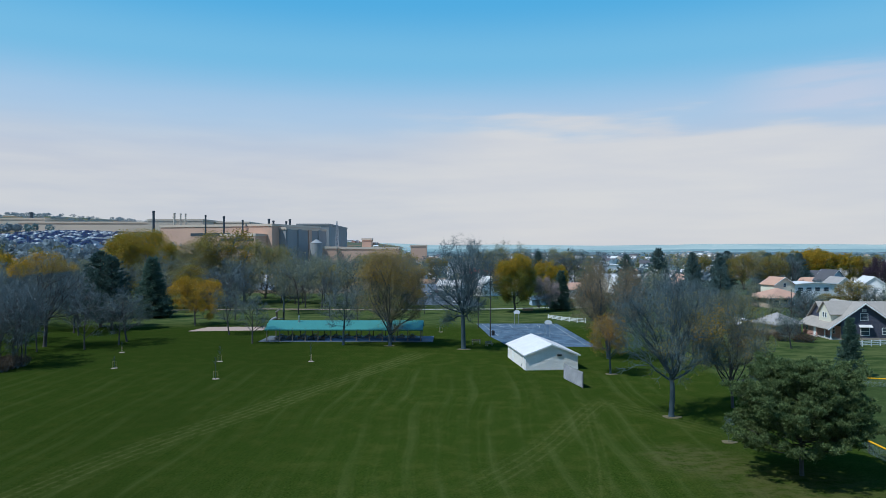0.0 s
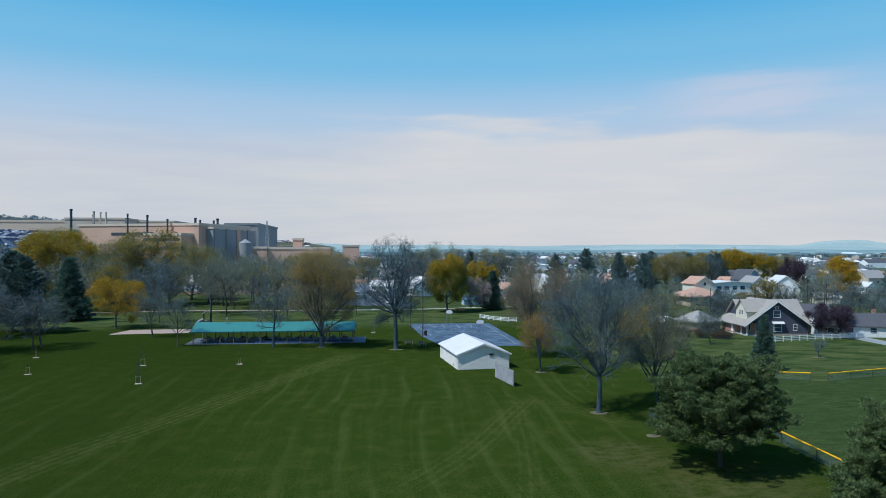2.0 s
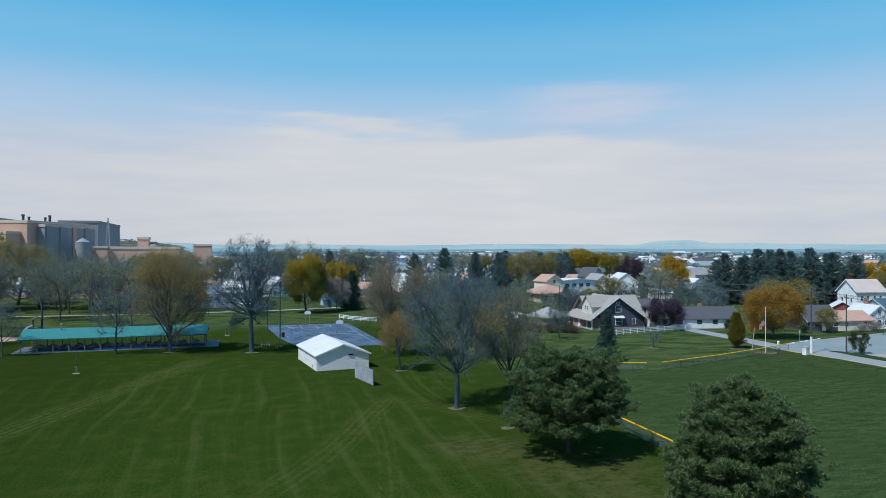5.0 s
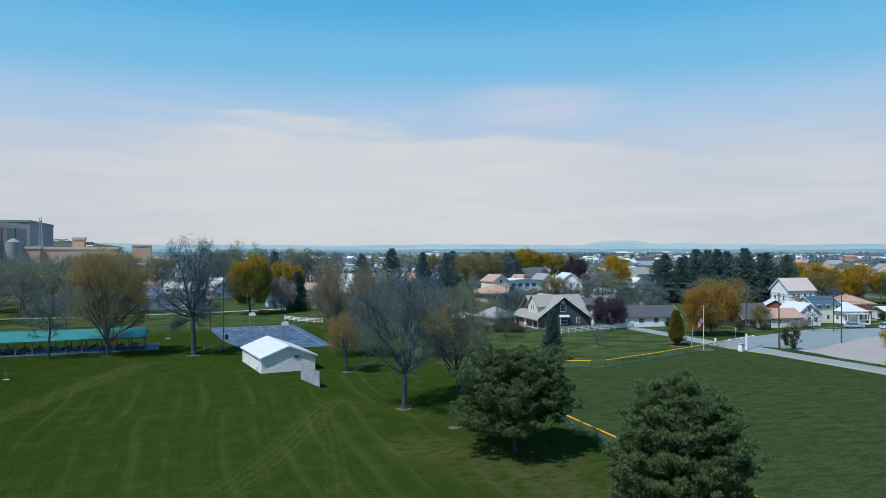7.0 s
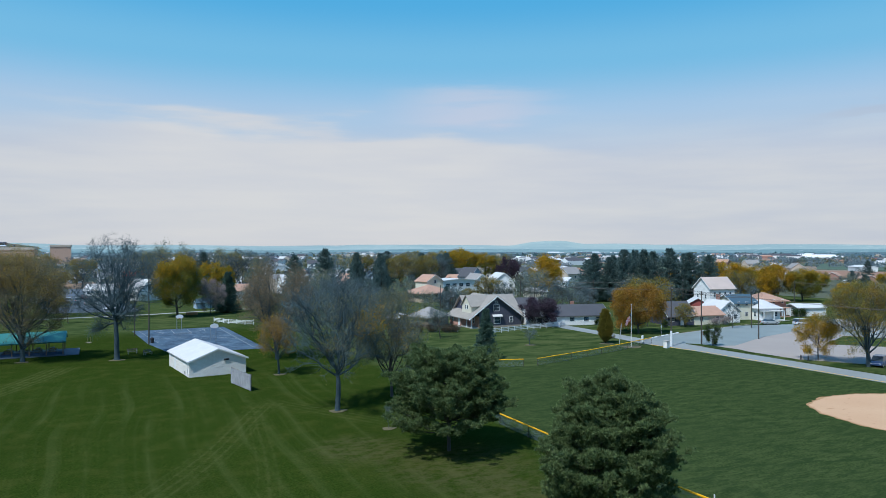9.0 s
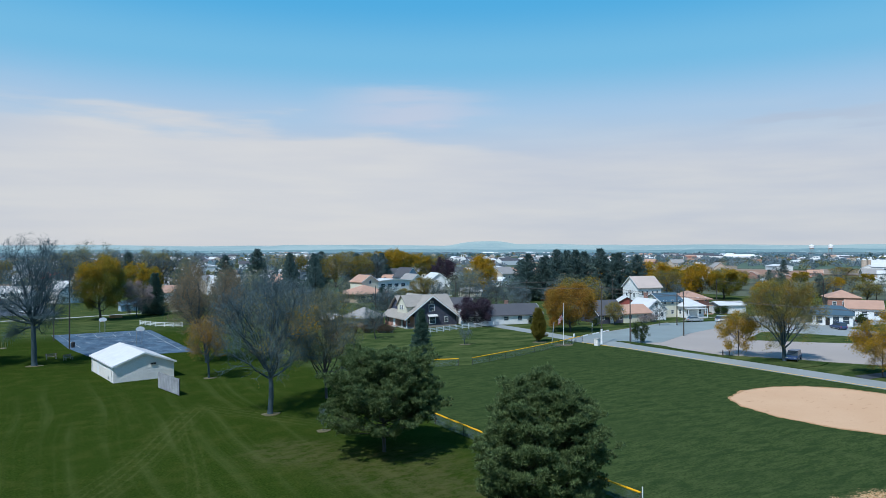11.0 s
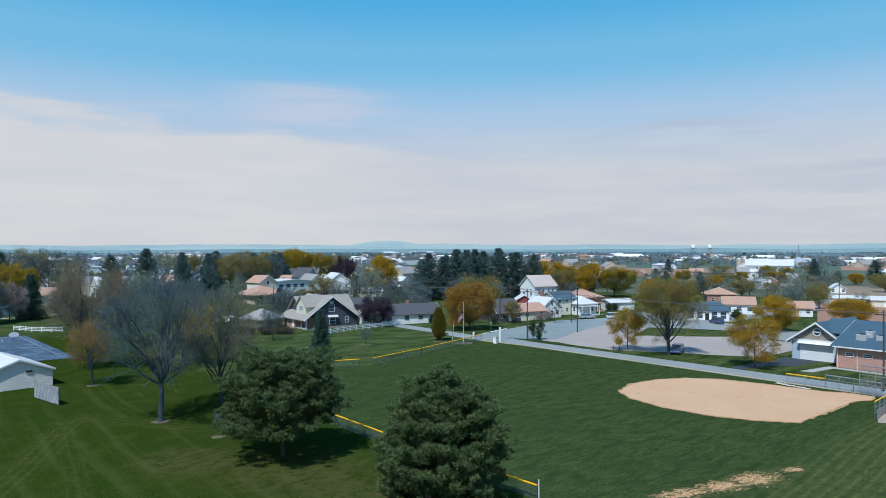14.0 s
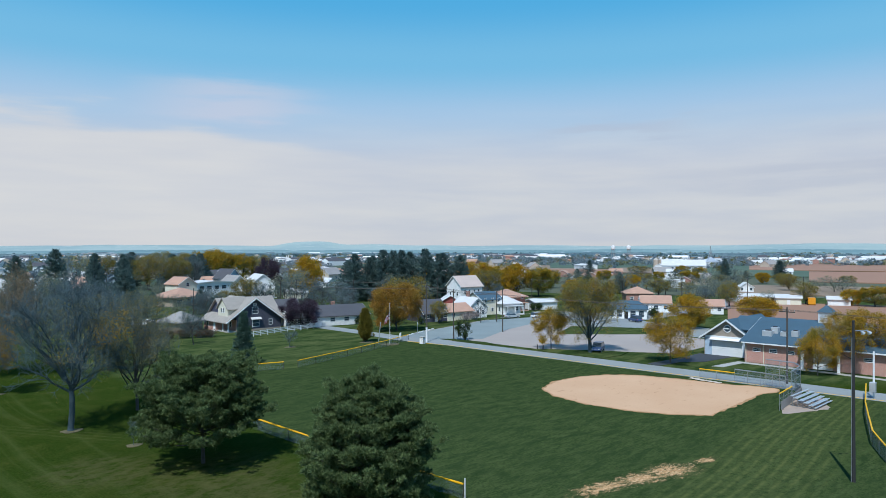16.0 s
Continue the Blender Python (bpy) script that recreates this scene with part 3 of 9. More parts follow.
def ground():
    xs = np.sinh(np.linspace(-6.2, 6.2, 151)) * 19.5
    ys = np.sinh(np.linspace(-6.2, 6.2, 151)) * 19.5
    X, Y = np.meshgrid(xs, ys)
    Z = ground_z(X, Y)
    n = len(xs)
    verts = np.stack([X.ravel(), Y.ravel(), Z.ravel()], 1)
    faces, mats = [], []
    for j in range(n - 1):
        for i in range(n - 1):
            a = j * n + i
            faces.append((a, a + 1, a + n + 1, a + n))
            cx, cy = (xs[i] + xs[i + 1]) / 2, (ys[j] + ys[j + 1]) / 2
            mats.append(0 if math.hypot(cx, cy) < 330 else 1)
    me = bpy.data.meshes.new("ground")
    me.from_pydata(verts.tolist(), [], faces)
    me.materials.append(M_GRASS)
    me.materials.append(M_FARM)
    me.polygons.foreach_set("material_index", mats)
    me.shade_smooth()
    return tagged(new("ground", me), "mown green lawn and farmland reaching the horizon", "ground", kind="structure")


ground()


def sheet(name, pts, z, material, label, category, thick=0.12, jag=0.0, seed=0):
    """A flat laid surface with a real edge, sunk into the ground; jag roughens the outline."""
    rnd = random.Random(seed)
    out = []
    for i, p in enumerate(pts):
        q = pts[(i + 1) % len(pts)]
        k = max(1, int(math.dist(p, q) / 0.7)) if jag else 1
        for s in range(k):
            f = s / k
            out.append((p[0] + (q[0] - p[0]) * f + rnd.uniform(-jag, jag), p[1] + (q[1] - p[1]) * f + rnd.uniform(-jag, jag)))
    bm = bmnew()
    top = [bm.verts.new((x, y, gz(x, y) + z)) for x, y in out]
    low = [bm.verts.new((x, y, gz(x, y) + z - thick)) for x, y in out]
    bm.faces.new(top)
    for i in range(len(top)):
        j = (i + 1) % len(top)
        bm.faces.new((top[i], low[i], low[j], top[j]))
    bm.normal_update()
    bmesh.ops.triangulate(bm, faces=[f for f in bm.faces if len(f.verts) > 4], ngon_method="EAR_CLIP")
    return tagged(new(name, finish(bm, name, material)), label, category, kind="structure")


# the ball field's turf, east of the tree row
sheet("ball_field", [(41.5, -30), (105.7, -30), (105.5, 60), (105.2, 100), (103.2, 111.6), (68, 99.6), (60.5, 103), (41.5, 69)], 0.02, M_FIELD,
      "even green turf of the ball field", "lawn")
# park road, car park and cross street
sheet("road", [(106.0, -60), (111.6, -60), (111.9, 60), (111.4, 108), (109.8, 117), (110.6, 130), (111.5, 158), (107, 158), (106, 130), (104.2, 113), (105.8, 100)],
      0.035, M_ASPH, "pale grey asphalt park road with a yellow edge", "road")
sheet("car_park", [(114.5, 97), (111.7, 104), (107.5, 117), (118, 121), (150, 128), (190, 133), (190, 118), (158, 112), (152, 60), (128, 60), (120.5, 73), (114.5, 75)],
      0.03, M_LOT, "sun-bleached asphalt of an open car park", "car park")
sheet("street", [(158, 112), (190, 118), (420, 105), (420, 92), (180, 95), (170, 60), (160, 30), (153, 30), (154, 60)], 0.028, M_ASPH,
      "grey asphalt street between the houses", "road")
sheet("street_mouth", [(111.6, 105), (109.9, 117.2), (118, 120.6), (150, 127.4), (187, 132.4), (187, 120.4), (158, 114), (136, 108.5), (119, 101.5)], 0.042, M_STREET, "blue-grey asphalt of the street's mouth", "road")
sheet("grass_strip", [(137.5, 94.5), (146, 84.5), (154.5, 76), (166, 79), (160, 93), (154.5, 101.5)], 0.05, M_GRASS, "rough grass strip between car park and street", "grass", jag=0.2)
sheet("grass_strip", [(150, 127.6), (166, 123.5), (187, 126), (187, 132)], 0.055, M_GRASS, "lawn strip before the houses", "grass", jag=0.2)
sheet("lane", [(183, 67), (187, 62), (345, 119), (343, 123)], 0.04, M_ASPH, "narrow grey lane running to the farm", "road")
sheet("drive", [(118.5, 55), (122, 52), (131, 50.5), (131, 57.0), (124, 57), (113, 58.5), (111.8, 56)], 0.045, M_TAR, "dark asphalt apron before the garage door", "drive")
sheet("lot_far", [(-12, 250), (14, 246), (12, 300), (24, 400), (-34, 400), (-22, 320)], 0.03, M_LOTD, "grey asphalt lot behind the park", "car park")
sheet("path", [(-92, 226), (-60, 231), (-20, 228), (-20, 230.5), (-60, 233.5), (-92, 228.5)], 0.04, M_MULCH, "pinkish gravel path behind the shelter", "path", jag=0.15)
sheet("basketball_court", [(8.9, 186.5), (30.5, 186.5), (31.5, 142), (13.6, 143), (10.6, 160)], 0.03, M_COURT, "worn blue-black asphalt basketball court with cracked lines", "court", jag=0.06)
sheet("infield_rim", [(82, 59.0), (79.2, 55.2), (77.6, 49), (78.2, 42.8), (79.9, 38.3), (82.8, 34.5), (90, 34.4), (96, 34.6), (100, 34.6), (103, 33.3), (105.5, 34.3), (105.0, 37.8),
                      (103.9, 40.2), (103.4, 44.2), (102.8, 49.2), (101.5, 54.3), (98.8, 58.0), (94, 60.4), (88, 61.0)], 0.035, M_RIM, "rusty worn rim of the infield", "infield", jag=0.22, seed=4)
sheet("infield", [(82, 58.6), (79.5, 55), (78, 49), (78.6, 43), (80.2, 38.6), (83, 34.8), (90, 34.7), (96, 34.9), (100, 34.9), (103, 33.6), (105.2, 34.6), (104.6, 37.6),
                  (103.4, 40), (103, 44), (102.3, 49), (101, 54), (98.4, 57.6), (94, 60), (88, 60.6)], 0.045, M_DIRT, "raked tan clay of a softball infield", "infield", jag=0.12)
sheet("playground_bed", [(-62, 169), (-44.5, 171), (-42.5, 179), (-60, 178.5)], 0.04, M_MULCH, "pinkish mulch bed of the playground", "ground", jag=0.2)
sheet("pad", [(89.6, 28.6), (96, 25.2), (103.2, 27.6), (97, 31.2)], 0.05, M_PAD, "bare trodden ground under the bleachers", "ground", jag=0.25)


# ---- houses ----
def window_mesh(w, h):
    bm = bmnew()
    f = 0.09
    for x0, x1, z0, z1 in ((-w / 2, w / 2, h - f, h), (-w / 2, w / 2, 0, f), (-w / 2, -w / 2 + f, f, h - f), (w / 2 - f, w / 2, f, h - f), (-w / 2 + f, w / 2 - f, h / 2 - 0.03, h / 2 + 0.03)):
        box(bm, x0, -0.06, z0, x1, 0.03, z1)
    return finish(bm, "window", M_WHITE)


def pane_mesh(w, h):
    bm = bmnew()
    box(bm, -w / 2 + 0.07, -0.02, 0.07, w / 2 - 0.07, 0.02, h - 0.07)
    return finish(bm, "pane", M_GLASS)


WIN = {}


def window(house, m, w=1.0, h=1.5):
    """A framed sash window; m stands at the middle of its sill, its own -y facing out."""
    if (w, h) not in WIN:
        WIN[(w, h)] = (window_mesh(w, h), pane_mesh(w, h))
    a = piece("window", WIN[(w, h)][0], house, m)
    piece("pane", WIN[(w, h)][1], a)
    return a


def door(house, m, w=1.0, h=2.05, material=None):
    bm = bmnew()
    box(bm, -w / 2, -0.05, 0, w / 2, 0.03, h, 0.01)
    for z in (0.25, 1.15):
        box(bm, -w / 2 + 0.15, -0.075, z, w / 2 - 0.15, -0.05, z + 0.7)
    d = part("door", bm, material or M_WHITE, house)
    d.matrix_basis = m
    return d


def face(side, w, d, u, z):
    """The pose of a spot on a house wall: f front (-y), b back, l left (-x), r right; u along the wall from its middle."""
    if side == "f":
        return pose(u, -d / 2 - 0.01, z)
    if side == "b":
        return pose(u, d / 2 + 0.01, z, 0, 0, 180)
    if side == "l":
        return pose(-w / 2 - 0.01, u, z, 0, 0, -90)
    return pose(w / 2 + 0.01, u, z, 0, 0, 90)


def gable_house(name, m, w, d, eave, ridge, wall, roof, label, category="house", over=0.45, along="y", wins=(), doors=(), chimney=None, porch=None, hip=0.0, group="", base=None, inset=0.0):
    """A house of w (x) by d (y), its ridge along y or x. hip > 0 draws the ridge's ends in."""
    h = thing(name, m, label, category, group)
    bm = bmnew()
    X, Y = w / 2, d / 2
    swap = along == "x"
    a, b = (Y, X) if swap else (X, Y)

    def P(u, v, z):
        return (v, u, z) if swap else (u, v, z)
    # walls with their gables, one closed shell
    al = a - inset
    zl = eave + (ridge - eave) * inset / a - (0.15 if inset else 0)
    lo = [bm.verts.new(P(u, v, -0.4)) for u, v in ((-al, -b), (a, -b), (a, b), (-al, b))]
    hi = [bm.verts.new(P(u, v, z)) for u, v, z in ((-al, -b, zl), (a, -b, eave), (a, b, eave), (-al, b, zl))]
    top = ridge - 0.12
    if hip:
        bm.faces.new(hi)
        for i in range(4):
            bm.faces.new((lo[i], lo[(i + 1) % 4], hi[(i + 1) % 4], hi[i]))
    else:
        r0, r1 = bm.verts.new(P(0, -b, top)), bm.verts.new(P(0, b, top))
        bm.faces.new((lo[0], lo[1], hi[1], r0, hi[0]))
        bm.faces.new((lo[2], lo[3], hi[3], r1, hi[2]))
        bm.faces.new((lo[1], lo[2], hi[2], hi[1]))
        bm.faces.new((lo[3], lo[0], hi[0], hi[3]))
        bm.faces.new((hi[0], r0, r1, hi[3]))
        bm.faces.new((hi[1], hi[2], r1, r0))
    part("wall", bm, wall, h)
    # roof slabs
    bm = bmnew()
    sl = (ridge - eave) / a
    o, t = over, 0.18
    if hip:
        k = b - hip
        e = [P(u, v, eave) for u, v in ((-a - o, -b - o), (a + o, -b - o), (a + o, b + o), (-a - o, b + o))]
        r0, r1 = P(0, -k, ridge), P(0, k, ridge)
        vs = [bm.verts.new(q) for q in e] + [bm.verts.new((q[0], q[1], q[2] - t)) for q in e] + [bm.verts.new(r0), bm.verts.new(r1)]
        bm.faces.new((vs[0], vs[1], vs[8]))
        bm.faces.new((vs[1], vs[2], vs[9], vs[8]))
        bm.faces.new((vs[2], vs[3], vs[9]))
        bm.faces.new((vs[3], vs[0], vs[8], vs[9]))
        for i in range(4):
            bm.faces.new((vs[i], vs[4 + i], vs[4 + (i + 1) % 4], vs[(i + 1) % 4]))
        bm.faces.new(vs[4:8])
    else:
        ze = eave - sl * o
        ring = []
        for v in (-b - o, b + o):
            ring.append([bm.verts.new(P(u, v, z)) for u, z in ((-a - o, ze + 0.05), (0, ridge + 0.05), (a + o, ze + 0.05), (a + o, ze + 0.05 - t), (0, ridge + 0.05 - t), (-a - o, ze + 0.05 - t))])
        p, q = ring
        for i in range(6):
            j = (i + 1) % 6
            bm.faces.new((p[i], p[j], q[j], q[i]))
        for r in ring:
            bm.faces.new((r[0], r[1], r[4], r[5]))
            bm.faces.new((r[1], r[2], r[3], r[4]))
    rf = part("roof", bm, roof, h)
    if not hip:   # white barge boards
        for v in (-b - o - 0.03, b + o + 0.005):
            for s in (-1, 1):
                bm = bmnew()
                ps = [P(s * (a + o), v, ze + 0.06), P(0, v, ridge + 0.06), P(0, v, ridge - 0.2), P(s * (a + o), v, ze - 0.2)]
                qs = [P(s * (a + o), v + 0.025, ze + 0.06), P(0, v + 0.025, ridge + 0.06), P(0, v + 0.025, ridge - 0.2), P(s * (a + o), v + 0.025, ze - 0.2)]
                A, B = [bm.verts.new(k) for k in ps], [bm.verts.new(k) for k in qs]
                bm.faces.new(A)
                bm.faces.new(B)
                for i in range(4):
                    bm.faces.new((A[i], A[(i + 1) % 4], B[(i + 1) % 4], B[i]))
                part("barge_board", bm, M_WHITE, rf)
    if base:
        bm = bmnew()
        box(bm, -X - 0.04, -Y - 0.04, -0.4, X + 0.04, Y + 0.04, 0.45)
        part("plinth", bm, base, h)
    for side, u, z, ww, hh in wins:
        window(h, face(side, w, d, u, z), ww, hh)
    for side, u, mat in doors:
        door(h, face(side, w, d, u, 0.05), material=mat)
    if chimney:
        bm = bmnew()
        cx, cy, cz = chimney
        box(bm, cx - 0.4, cy - 0.4, eave, cx + 0.4, cy + 0.4, cz - 0.1)
        box(bm, cx - 0.46, cy - 0.46, cz - 0.1, cx + 0.46, cy + 0.46, cz)
        part("chimney", bm, M_BRICK_R, rf)
    if porch:
        side, u0, u1, dep, ph = porch
        bm = bmnew()
        if side == "f":
            box(bm, u0, -Y - dep, ph, u1, -Y, ph + 0.18)
            box(bm, u0, -Y - dep, 0, u1, -Y, 0.25, mat=0)
        elif side == "l":
            box(bm, -X - dep, u0, ph, -X, u1, ph + 0.18)
            box(bm, -X - dep, u0, 0, -X, u1, 0.25)
        else:
            box(bm, X, u0, ph, X + dep, u1, ph + 0.18)
            box(bm, X, u0, 0, X + dep, u1, 0.25)
        pr = part("porch", bm, roof, h)
        k = max(2, int((u1 - u0) / 2.6) + 1)
        for i in range(k):
            u = u0 + 0.15 + (u1 - u0 - 0.3) * i / (k - 1)
            bm = bmnew()
            px, py = (u, -Y - dep + 0.15) if side == "f" else (-X - dep + 0.15, u) if side == "l" else (X + dep - 0.15, u)
            box(bm, px - 0.1, py - 0.1, 0.25, px + 0.1, py + 0.1, ph)
            part("post", bm, M_WHITE, pr)
    return h


# equipment shed beside the court
def shed():
    h = gable_house("equipment_shed", pose(17.2, 122.2, 0, 0, 0, 6.5), 8.9, 14.2, 2.6, 4.25, M_BLOCK, M_ROOF_W,
                    "low painted-block shed with a white metal roof", "shed", over=0.32)
    bm = bmnew()
    box(bm, 0.9, -7.24, 2.3, 1.7, -7.1, 2.55)
    part("vent", bm, M_DARK, h)
    for y in (-6.2, 6.2):
        bm = bmnew()
        tube(bm, (-4.53, y, 0), (-4.53, y, 2.45), 0.05)
        part("downpipe", bm, M_WHITE, h)
    bm = bmnew()
    for i in range(5):
        box(bm, -4.5, -4.6, 0.25 + i * 0.09, -4.44, -4.0, 0.3 + i * 0.09)
    part("louvre", bm, M_STEEL, h)
    door(h, face("l", 8.9, 14.2, 2.4, 0.02), 1.0, 2.05, M_WHITE)


shed()


def bungalow():
    W, D = 14.6, 13.0
    h = gable_house("bungalow", pose(92.8, 159.4, 0, 0, 0, -3), W, D, 2.9, 8.1, M_BRICK_D, M_ROOF_B, "dark brick bungalow with a grey roof and cream dormer", "house", over=0.7,
                    wins=[("f", 0.0, 4.2, 1.7, 1.7), ("f", 0.2, 1.0, 1.9, 1.8), ("f", 4.3, 1.2, 1.0, 1.5), ("f", 0.0, 6.2, 0.9, 0.6)], inset=2.4)
    for u, z in ((-3.6, 1.0),):
        window(h, pose(-W / 2 + 2.28, u, z, 0, 0, -90), 1.0, 1.5)
    bm = bmnew()
    box(bm, -7.1, -6.4, -0.2, -4.92, 6.4, 0.25)
    box(bm, -8.4, -1.2, -0.2, -7.1, 1.6, 0.12)
    pr = part("porch", bm, M_CONC, h, "pale concrete porch floor")
    for u in (-6.2, -3.4):
        bm = bmnew()
        box(bm, -7.05, u - 0.11, 0.25, -6.83, u + 0.11, 2.78)
        part("post", bm, M_WHITE, pr)
    # rose brick room at the porch's end, with its window and the white front door
    bm = bmnew()
    box(bm, -7.25, -0.4, -0.2, -4.92, 6.46, 2.8)
    room_wall = part("porch_room", bm, M_BRICK_P, h, "rose brick room beside the porch")
    window(room_wall, pose(-7.26, 4.3, 0.95, 0, 0, -90), 1.0, 1.4)
    door(h, pose(-7.27, 0.5, 0.2, 0, 0, -90), 1.0, 2.1, M_WHITE)
    # white barge boards up the front gable
    for sgn in (-1, 1):
        bm = bmnew()
        poly(bm, [(sgn * 8.02, -7.24, 2.12), (sgn * 8.02, -7.24, 2.42), (0, -7.24, 8.16), (0, -7.24, 7.82)][::sgn], 0.05)
        part("barge_board", bm, M_WHITE, h)
    for x0, x1 in ((-4.9, 7.32),):
        bm = bmnew()
        box(bm, x0, -6.54, -0.2, x1, -6.5, 0.5)
        part("plinth", bm, M_STONE, h)
    bm = bmnew()
    poly(bm, [(-1.2, -7.2, 2.85), (1.6, -7.2, 2.85), (1.6, -6.51, 3.35), (-1.2, -6.51, 3.35)], 0.08)
    part("awning", bm, M_ROOF_L, h, "small pale awning over the window")
    bm = bmnew()
    box(bm, -W / 2 + 2.3, -6.5, 0.25, -W / 2 + 2.385, 6.5, 2.95)
    part("porch_wall", bm, M_BRICK_P, h, "rose brick wall under the porch")
    # cross wing behind the front gable
    bm = bmnew()
    for v in (-5.4, 9.4):
        A = [bm.verts.new((v, y, z)) for y, z in ((-2.6, 3.0), (8.4, 3.0), (2.9, 7.6))]
        bm.faces.new(A)
        if v < 0:
            first_end = A
    for i in range(3):
        bm.faces.new((first_end[i], first_end[(i + 1) % 3], A[(i + 1) % 3], A[i]))
    box(bm, 7.3, -2.6, -0.2, 9.3, 8.4, 3.02)
    cw = part("cross_wing", bm, M_BRICK_D, h, "dark brick cross wing")
    bm = bmnew()
    for sgn, yy in ((-1, -3.3), (1, 9.1)):
        poly(bm, [(-6.0, yy, 2.5), (10.0, yy, 2.5), (10.0, 2.9, 7.85), (-6.0, 2.9, 7.85)][::-sgn], 0.16)
    part("cross_roof", bm, M_ROOF_B, cw)
    # dormer on the street side
    bm = bmnew()
    y0, y1, xf, z0, ze, zr = -4.6, 0.8, -6.2, 3.4, 5.7, 8.0
    ym = (y0 + y1) / 2
    A = [bm.verts.new(q) for q in ((xf, y0, z0), (xf, y1, z0), (xf, y1, ze), (xf, ym, zr), (xf, y0, ze))]
    B = [bm.verts.new(q) for q in ((-0.5, y0, z0), (-0.5, y1, z0), (-0.5, y1, ze), (-0.5, ym, zr), (-0.5, y0, ze))]
    bm.faces.new(A)
    bm.faces.new(B)
    for i in range(5):
        bm.faces.new((A[i], A[(i + 1) % 5], B[(i + 1) % 5], B[i]))
    dm = part("dormer", bm, M_CREAM, h, "cream sided gable dormer")
    bm = bmnew()
    for s, yy in ((-1, y0 - 0.4), (1, y1 + 0.4)):
        zz = ze - 0.38
        poly(bm, [(xf - 0.4, yy, zz), (-0.3, yy, zz), (-0.3, ym, zr + 0.1), (xf - 0.4, ym, zr + 0.1)][::s], 0.14)
    part("dormer_roof", bm, M_ROOF_B, dm)
    for u in (ym - 0.55, ym + 0.55):
        window(h, pose(xf - 0.01, u, 4.55, 0, 0, -90), 0.85, 1.2)
    return h


bungalow()


# ---- trees ----
def tubes_mesh(name, branches, material, sides):
    """branches: lists of (point, radius); one tapered tube each."""
    verts, faces = [], []
    for br in branches:
        n = sides(br[0][1])
        base = len(verts)
        d = (br[-1][0] - br[0][0]).normalized()
        u = d.orthogonal().normalized()
        w = d.cross(u)
        for p, r in br:
            for k in range(n):
                a = 2 * math.pi * k / n
                verts.append(p + (u * math.cos(a) + w * math.sin(a)) * r)
        for i in range(len(br) - 1):
            for k in range(n):
                a, b = base + i * n + k, base + i * n + (k + 1) % n
                faces.append((a, b, b + n, a + n))
    me = bpy.data.meshes.new(name)
    me.from_pydata(verts, [], faces)
    me.materials.append(material)
    me.shade_smooth()
    return me


